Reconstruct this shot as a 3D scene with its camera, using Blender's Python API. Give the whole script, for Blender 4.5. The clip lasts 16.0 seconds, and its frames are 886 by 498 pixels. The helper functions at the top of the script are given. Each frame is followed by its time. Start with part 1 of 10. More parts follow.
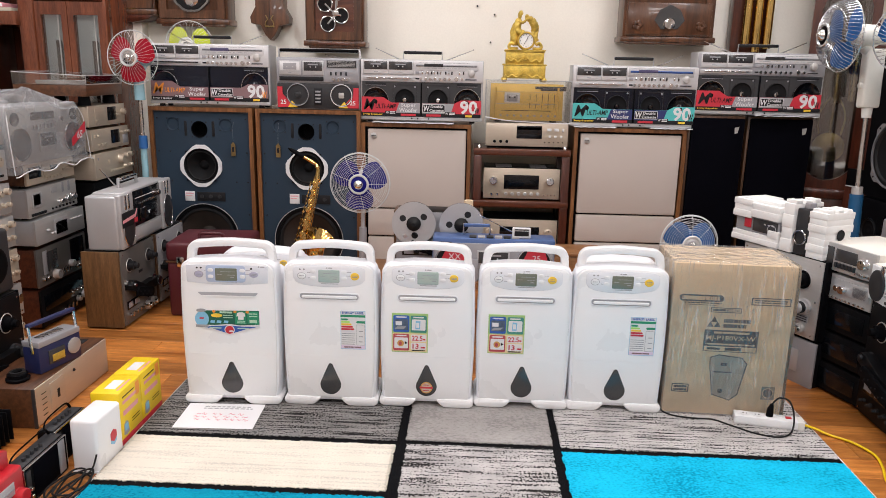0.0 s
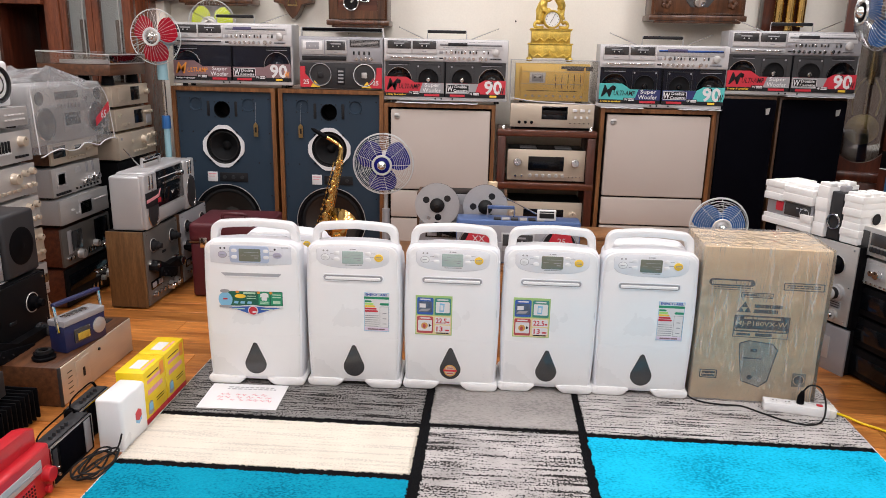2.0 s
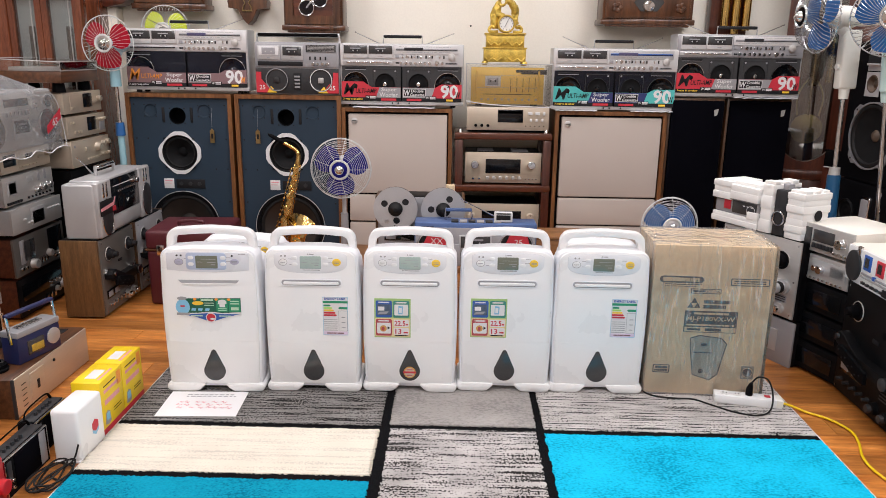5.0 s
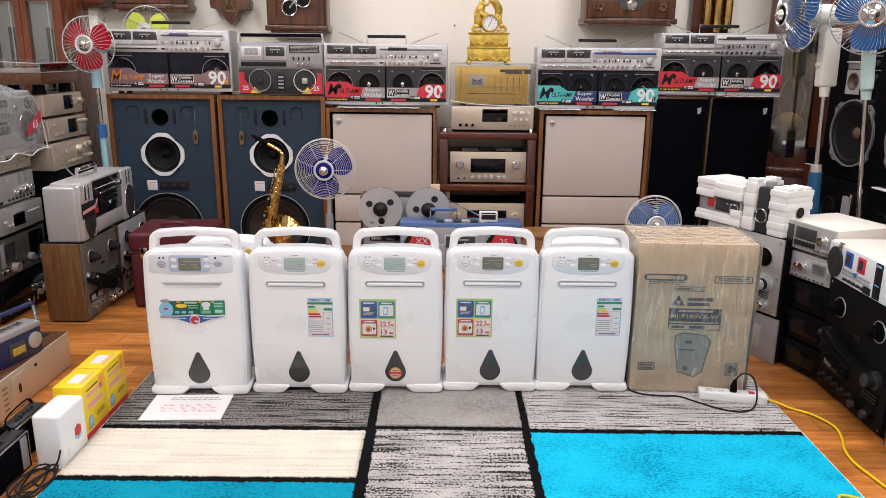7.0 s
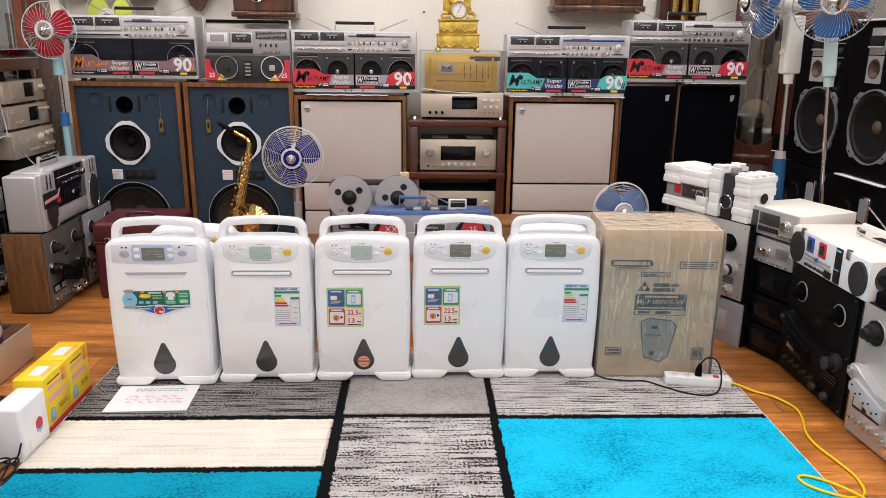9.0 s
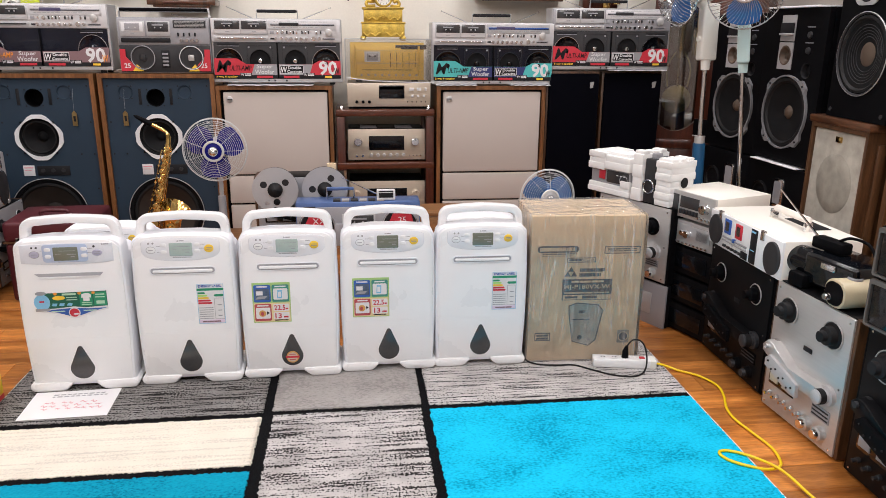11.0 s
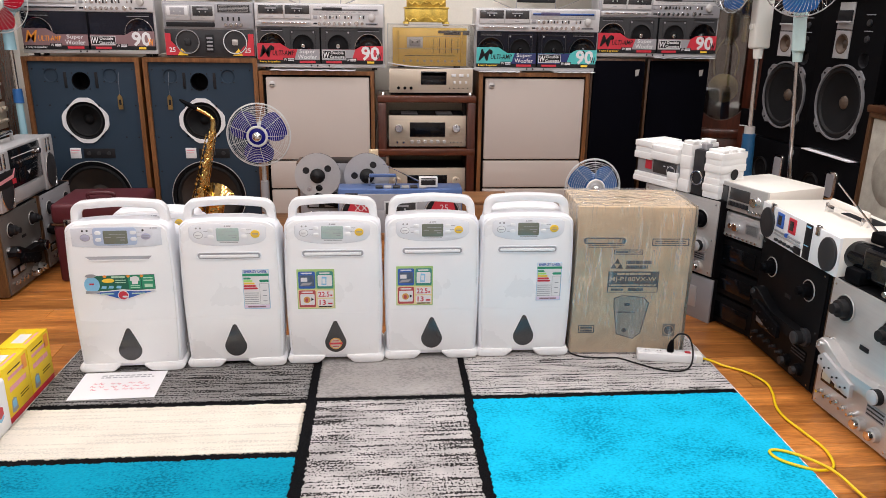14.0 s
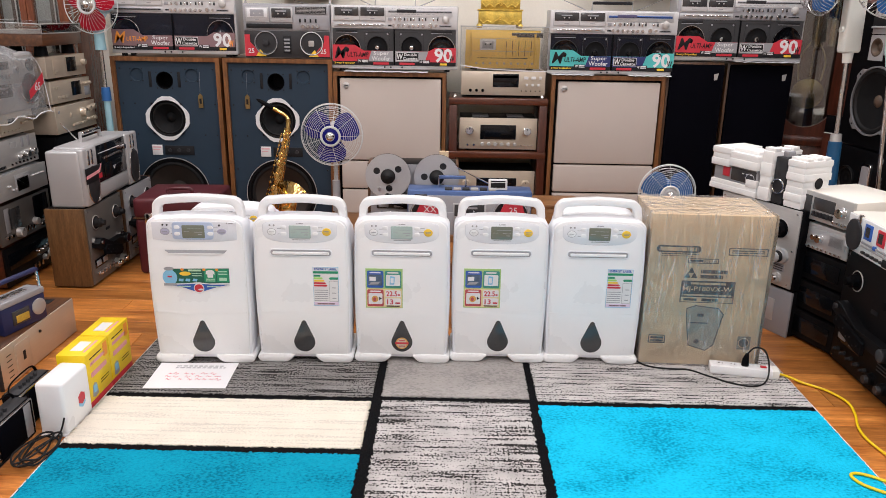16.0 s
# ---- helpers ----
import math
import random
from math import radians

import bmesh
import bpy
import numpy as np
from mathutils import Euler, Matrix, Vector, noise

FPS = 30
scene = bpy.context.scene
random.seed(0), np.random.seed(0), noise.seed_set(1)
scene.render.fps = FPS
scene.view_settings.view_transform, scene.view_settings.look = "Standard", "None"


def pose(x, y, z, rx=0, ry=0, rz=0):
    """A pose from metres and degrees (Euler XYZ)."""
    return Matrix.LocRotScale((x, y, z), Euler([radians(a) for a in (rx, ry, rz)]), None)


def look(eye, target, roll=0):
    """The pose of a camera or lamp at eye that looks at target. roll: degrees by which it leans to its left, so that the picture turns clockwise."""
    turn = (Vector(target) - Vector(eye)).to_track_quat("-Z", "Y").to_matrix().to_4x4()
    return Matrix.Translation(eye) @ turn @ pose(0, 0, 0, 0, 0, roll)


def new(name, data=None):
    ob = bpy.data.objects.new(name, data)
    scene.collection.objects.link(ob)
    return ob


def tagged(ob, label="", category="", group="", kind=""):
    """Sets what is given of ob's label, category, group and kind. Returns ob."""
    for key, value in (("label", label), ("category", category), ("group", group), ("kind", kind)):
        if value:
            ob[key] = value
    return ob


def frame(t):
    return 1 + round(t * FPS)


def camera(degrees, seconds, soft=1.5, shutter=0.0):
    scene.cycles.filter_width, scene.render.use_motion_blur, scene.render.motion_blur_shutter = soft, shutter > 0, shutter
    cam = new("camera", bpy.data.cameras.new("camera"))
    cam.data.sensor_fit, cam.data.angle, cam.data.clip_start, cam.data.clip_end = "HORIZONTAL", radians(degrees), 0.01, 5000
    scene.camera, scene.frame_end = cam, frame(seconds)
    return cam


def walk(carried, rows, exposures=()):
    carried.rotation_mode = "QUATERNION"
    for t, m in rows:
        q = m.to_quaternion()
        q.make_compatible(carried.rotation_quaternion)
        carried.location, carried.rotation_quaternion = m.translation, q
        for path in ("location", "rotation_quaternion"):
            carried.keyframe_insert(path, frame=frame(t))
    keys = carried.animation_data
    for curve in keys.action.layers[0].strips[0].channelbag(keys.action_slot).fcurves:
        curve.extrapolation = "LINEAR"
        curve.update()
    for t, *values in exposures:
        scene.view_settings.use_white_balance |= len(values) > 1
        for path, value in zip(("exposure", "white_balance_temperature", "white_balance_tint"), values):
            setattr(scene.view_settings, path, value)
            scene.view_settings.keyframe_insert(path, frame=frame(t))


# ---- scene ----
cam = camera(62.0, 16.0, soft=0.6)
PATH = [
    (0, (0.073, -0.12, 1.309), (-0.002, 1.822, 0.839), 1.2),
    (0.5, (0.068, -0.113, 1.306), (-0.026, 1.827, 0.828), 1.1),
    (1, (0.057, -0.097, 1.3), (-0.058, 1.838, 0.807), 1.1),
    (1.5, (0.049, -0.083, 1.296), (-0.078, 1.847, 0.789), 1.1),
    (2, (0.051, -0.086, 1.297), (-0.075, 1.842, 0.78), 1.2),
    (2.5, (0.056, -0.094, 1.299), (-0.062, 1.834, 0.778), 1.2),
    (3, (0.064, -0.105, 1.303), (-0.039, 1.823, 0.785), 1.2),
    (3.5, (0.068, -0.112, 1.306), (-0.015, 1.819, 0.792), 1.2),
    (4, (0.072, -0.118, 1.308), (0.011, 1.815, 0.799), 1.1),
    (6.5, (0.09, -0.119, 1.305), (0.085, 1.815, 0.797), 0.6),
    (7, (0.091, -0.115, 1.308), (0.095, 1.819, 0.799), 0.6),
    (7.5, (0.094, -0.112, 1.31), (0.112, 1.821, 0.796), 0.7),
    (8, (0.111, -0.113, 1.307), (0.141, 1.818, 0.786), 0.7),
    (10.5, (0.145, -0.101, 1.302), (0.328, 1.81, 0.742), 0.6),
    (11, (0.167, -0.097, 1.304), (0.402, 1.808, 0.739), 0.5),
    (11.5, (0.166, -0.1, 1.308), (0.434, 1.799, 0.738), 0.6),
    (12, (0.16, -0.11, 1.306), (0.436, 1.787, 0.735), 0.8),
    (12.5, (0.152, -0.115, 1.303), (0.415, 1.782, 0.729), 1.0),
    (13, (0.147, -0.114, 1.304), (0.381, 1.786, 0.722), 0.9),
    (13.5, (0.14, -0.103, 1.31), (0.336, 1.797, 0.718), 0.8),
    (14, (0.111, -0.067, 1.31), (0.266, 1.834, 0.707), 0.8),
    (14.5, (0.095, -0.05, 1.301), (0.195, 1.852, 0.693), 0.9),
    (15, (0.088, -0.044, 1.295), (0.139, 1.861, 0.689), 1.0),
    (15.5, (0.086, -0.044, 1.303), (0.095, 1.862, 0.696), 1.1),
    (16, (0.095, -0.057, 1.305), (0.076, 1.851, 0.707), 0.9),
]
walk(cam, [(t, look(eye, target, roll)) for t, eye, target, roll in PATH])

# ---- light ----
world = bpy.data.worlds.new("world")
scene.world = world
world.use_nodes = True
world.node_tree.nodes["Background"].inputs[0].default_value = (0.9, 0.95, 1.0, 1)
world.node_tree.nodes["Background"].inputs[1].default_value = 0.05
scene.view_settings.exposure = 0.0
PANEL_WATTS = 16.8
CEIL = 2.9


# ---- materials ----
def material(name, rough=0.5, metal=0.0, coat=0.0, spec=0.5):
    m = bpy.data.materials.new(name)
    m.use_nodes = True
    b = m.node_tree.nodes["Principled BSDF"]
    b.inputs["Roughness"].default_value = rough
    b.inputs["Metallic"].default_value = metal
    b.inputs["Coat Weight"].default_value = coat
    b.inputs["Specular IOR Level"].default_value = spec
    return m, m.node_tree.nodes, m.node_tree.links, b


def noise_tex(nodes, links, scale, stretch=(1, 1, 1), detail=4.0, lean=0.0):
    tc = nodes.new("ShaderNodeTexCoord")
    mp = nodes.new("ShaderNodeMapping")
    mp.inputs["Scale"].default_value = stretch
    mp.inputs["Rotation"].default_value = (0, lean, 0)
    links.new(tc.outputs["Object"], mp.inputs["Vector"])
    t = nodes.new("ShaderNodeTexNoise")
    t.inputs["Scale"].default_value = scale
    t.inputs["Detail"].default_value = detail
    links.new(mp.outputs["Vector"], t.inputs["Vector"])
    return t


def ramp(nodes, links, src, stops):
    r = nodes.new("ShaderNodeValToRGB")
    e = r.color_ramp.elements
    e[0].position, e[0].color = stops[0][0], (*stops[0][1], 1)
    e[1].position, e[1].color = stops[-1][0], (*stops[-1][1], 1)
    for p, c in stops[1:-1]:
        n = e.new(p)
        n.color = (*c, 1)
    links.new(src, r.inputs["Fac"])
    return r


def mix(nodes, links, a, b, fac, kind="MIX"):
    m = nodes.new("ShaderNodeMix")
    m.data_type, m.blend_type = "RGBA", kind
    for sock, v in ((m.inputs["Factor"], fac), (m.inputs["A"], a), (m.inputs["B"], b)):
        if hasattr(v, "links"):
            links.new(v, sock)
        elif isinstance(v, tuple):
            sock.default_value = (*v, 1)
        else:
            sock.default_value = v
    # colour sockets of the mix node
    for i, v in ((6, a), (7, b)):
        if hasattr(v, "links"):
            links.new(v, m.inputs[i])
        else:
            m.inputs[i].default_value = (*v, 1)
    return m.outputs[2]


def relief(nodes, links, b, src, strength, dist=0.002):
    n = nodes.new("ShaderNodeBump")
    n.inputs["Strength"].default_value = strength
    n.inputs["Distance"].default_value = dist
    links.new(src, n.inputs["Height"])
    links.new(n.outputs["Normal"], b.inputs["Normal"])


def paint(name, col, rough=0.45, metal=0.0, var=0.12, coarse=5.0, fine=220.0, bump=0.05, coat=0.0, spec=0.5, stretch=(1, 1, 1)):
    """Painted, moulded or brushed surface: broad uneven tone, fine grain in tone, gloss and relief."""
    m, n, l, b = material(name, rough, metal, coat, spec)
    big, small = noise_tex(n, l, coarse), noise_tex(n, l, fine, stretch, 2.0)
    lo = tuple(c * (1 - var) for c in col)
    hi = tuple(min(1, c * (1 + var * 0.6)) for c in col)
    r = ramp(n, l, big.outputs["Fac"], [(0.3, lo), (0.7, hi)])
    g = ramp(n, l, small.outputs["Fac"], [(0.3, (1 - var * 0.7,) * 3), (0.7, (1, 1, 1))])
    l.new(mix(n, l, r.outputs["Color"], g.outputs["Color"], 1.0, "MULTIPLY"), b.inputs["Base Color"])
    rr = n.new("ShaderNodeMapRange")
    rr.inputs["To Min"].default_value = max(0.03, rough - 0.08)
    rr.inputs["To Max"].default_value = min(1, rough + 0.1)
    l.new(big.outputs["Fac"], rr.inputs["Value"])
    l.new(rr.outputs["Result"], b.inputs["Roughness"])
    relief(n, l, b, small.outputs["Fac"], bump, 0.001)
    return m


def wood(name, dark, light, stretch=(14, 14, 1.2), rough=0.4, scale=4.0, per_object=False, coat=0.0):
    m, n, l, b = material(name, rough, coat=coat)
    g = noise_tex(n, l, scale, stretch, 6.0)
    fine = noise_tex(n, l, scale * 9, stretch, 3.0)
    r = ramp(n, l, g.outputs["Fac"], [(0.3, dark), (0.52, tuple((a + c) / 2 for a, c in zip(dark, light))), (0.72, light)])
    f = ramp(n, l, fine.outputs["Fac"], [(0.35, (0.72, 0.7, 0.68)), (0.6, (1, 1, 1))])
    col = mix(n, l, r.outputs["Color"], f.outputs["Color"], 1.0, "MULTIPLY")
    if per_object:
        oi = n.new("ShaderNodeObjectInfo")
        v = ramp(n, l, oi.outputs["Random"], [(0.0, (0.62, 0.6, 0.58)), (0.5, (0.95, 0.93, 0.9)), (1.0, (1.25, 1.2, 1.12))])
        col = mix(n, l, col, v.outputs["Color"], 1.0, "MULTIPLY")
    l.new(col, b.inputs["Base Color"])
    relief(n, l, b, fine.outputs["Fac"], 0.12, 0.001)
    return m


def streaked_pile(name, ground, streak, amount, scale=(15, 190, 1), fuzz=0.2, soft=0.02, detail=3.0, dashes=None):
    """Rug pile: woven streaks along x, tufts, and pile that leans both ways."""
    m, n, l, b = material(name, 0.95, spec=0.1)
    s = noise_tex(n, l, 1.0, scale, detail)
    tuft = noise_tex(n, l, 420.0, (1, 1, 1), 2.0)
    lean = noise_tex(n, l, 9.0, (1, 1, 1), 5.0)
    top = s.outputs["Fac"]
    if dashes:
        dash = noise_tex(n, l, 1.0, dashes, 2.0)
        half = n.new("ShaderNodeMath")
        half.operation = "MULTIPLY_ADD"
        half.inputs[1].default_value = 0.85
        l.new(dash.outputs["Fac"], half.inputs[0])
        l.new(top, half.inputs[2])
        top = half.outputs[0]
    add = n.new("ShaderNodeMath")
    add.operation = "MULTIPLY_ADD"
    add.inputs[1].default_value = 0.26
    l.new(tuft.outputs["Fac"], add.inputs[0])
    l.new(top, add.inputs[2])
    low = n.new("ShaderNodeMath")
    low.operation = "MULTIPLY"
    low.inputs[1].default_value = 0.5
    l.new(add.outputs[0], low.inputs[0])
    r = ramp(n, l, low.outputs[0], [((amount - soft) / 2, streak), ((amount + soft) / 2, ground)])
    v = ramp(n, l, lean.outputs["Fac"], [(0.3, (1 - fuzz,) * 3), (0.65, (1, 1, 1))])
    l.new(mix(n, l, r.outputs["Color"], v.outputs["Color"], 1.0, "MULTIPLY"), b.inputs["Base Color"])
    relief(n, l, b, tuft.outputs["Fac"], 0.7, 0.004)
    return m


def speckled_pile(name, ground, dark, shift, fine):
    """Plain rug pile: tufts that lean away show dark, gathered in uneven patches."""
    m, n, l, b = material(name, 0.95, spec=0.08)
    tuft = noise_tex(n, l, fine, (0.8, 1.1, 1), 3.0)
    patch = noise_tex(n, l, 5.5, (0.8, 1.3, 1), 5.0)
    pile = noise_tex(n, l, 420.0, (1, 1, 1), 2.0)
    add = n.new("ShaderNodeMath")
    add.operation = "MULTIPLY_ADD"
    add.inputs[1].default_value = 0.75
    l.new(patch.outputs["Fac"], add.inputs[0])
    l.new(tuft.outputs["Fac"], add.inputs[2])
    low = n.new("ShaderNodeMath")
    low.operation = "MULTIPLY"
    low.inputs[1].default_value = 0.5
    l.new(add.outputs[0], low.inputs[0])
    mid = tuple((a * 2 + c) / 3 for a, c in zip(ground, dark))
    r = ramp(n, l, low.outputs[0], [(0.31 + shift * 0.3, dark), (0.40 + shift * 0.3, mid), (0.52 + shift * 0.3, ground)])
    l.new(r.outputs["Color"], b.inputs["Base Color"])
    relief(n, l, b, pile.outputs["Fac"], 0.7, 0.004)
    return m


def clear(name, tint=(1, 1, 1), gloss=0.12, rough=0.05, haze=0.0, wrinkle=0.0, wscale=18.0, stretch=(1, 1, 1), crease=None, creaselean=0.0):
    """Thin clear sheet: lets light through, glints where it turns away; haze is its milky share, crease adds painted
    fold highlights.
    """
    m, n, l, b = material(name, rough)
    out = n["Material Output"]
    tr = n.new("ShaderNodeBsdfTransparent")
    tr.inputs["Color"].default_value = (*tint, 1)
    gl = n.new("ShaderNodeBsdfGlossy")
    gl.inputs["Roughness"].default_value = rough
    mx = n.new("ShaderNodeMixShader")
    lw = n.new("ShaderNodeFresnel")
    lw.inputs["IOR"].default_value = 1.45
    ad = n.new("ShaderNodeMath")
    ad.operation = "ADD"
    ad.inputs[1].default_value = gloss
    l.new(lw.outputs["Fac"], ad.inputs[0])
    l.new(ad.outputs[0], mx.inputs["Fac"])
    l.new(tr.outputs[0], mx.inputs[1])
    l.new(gl.outputs[0], mx.inputs[2])
    last = mx.outputs[0]
    if wrinkle:
        w = noise_tex(n, l, wscale, stretch, 5.0)
        bp = n.new("ShaderNodeBump")
        bp.inputs["Strength"].default_value = wrinkle
        bp.inputs["Distance"].default_value = 0.02
        l.new(w.outputs["Fac"], bp.inputs["Height"])
        l.new(bp.outputs["Normal"], gl.inputs["Normal"])
        l.new(bp.outputs["Normal"], lw.inputs["Normal"])
    if haze:
        df = n.new("ShaderNodeBsdfDiffuse")
        df.inputs["Color"].default_value = (0.93, 0.94, 0.96, 1)
        m2 = n.new("ShaderNodeMixShader")
        hr = n.new("ShaderNodeMapRange")
        if crease:
            # thin folds, their highlights painted as pale haze: ridges of two noises, one along each direction of pull
            folds = None
            for k, way in enumerate(crease):
                hz = noise_tex(n, l, 7.0, way, 3.0, creaselean * (1 - 2 * k))
                d = n.new("ShaderNodeMath")
                d.operation = "SUBTRACT"
                d.inputs[1].default_value = 0.5
                l.new(hz.outputs["Fac"], d.inputs[0])
                e = n.new("ShaderNodeMath")
                e.operation = "ABSOLUTE"
                l.new(d.outputs[0], e.inputs[0])
                if folds is None:
                    folds = e.outputs[0]
                else:
                    mn = n.new("ShaderNodeMath")
                    mn.operation = "MINIMUM"
                    l.new(folds, mn.inputs[0])
                    l.new(e.outputs[0], mn.inputs[1])
                    folds = mn.outputs[0]
            # folds stay together in patches where the film was pulled tight
            pt = noise_tex(n, l, 5.0, (1, 1, 1), 2.0)
            far = ramp(n, l, pt.outputs["Fac"], [(0.36, (1, 1, 1)), (0.56, (0, 0, 0))])
            sm = n.new("ShaderNodeMath")
            sm.operation = "MULTIPLY_ADD"
            sm.inputs[1].default_value = 0.013
            l.new(far.outputs["Color"], sm.inputs[0])
            l.new(folds, sm.inputs[2])
            hr.inputs["From Min"].default_value, hr.inputs["From Max"].default_value = 0.0, 0.015
            hr.inputs["To Min"].default_value, hr.inputs["To Max"].default_value = 0.36, haze
            l.new(sm.outputs[0], hr.inputs["Value"])
        else:
            hz = noise_tex(n, l, 6.0, stretch, 6.0)
            hr.inputs["From Min"].default_value, hr.inputs["From Max"].default_value = 0.35, 0.7
            hr.inputs["To Min"].default_value, hr.inputs["To Max"].default_value = haze * 0.4, haze * 1.5
            l.new(hz.outputs["Fac"], hr.inputs["Value"])
        l.new(hr.outputs["Result"], m2.inputs["Fac"])
        l.new(last, m2.inputs[1])
        l.new(df.outputs[0], m2.inputs[2])
        last = m2.outputs[0]
    l.new(last, out.inputs["Surface"])
    return m


def glow(name, col, strength):
    m, n, l, b = material(name, 0.4)
    b.inputs["Base Color"].default_value = (*col, 1)
    b.inputs["Emission Color"].default_value = (*col, 1)
    b.inputs["Emission Strength"].default_value = strength
    return m


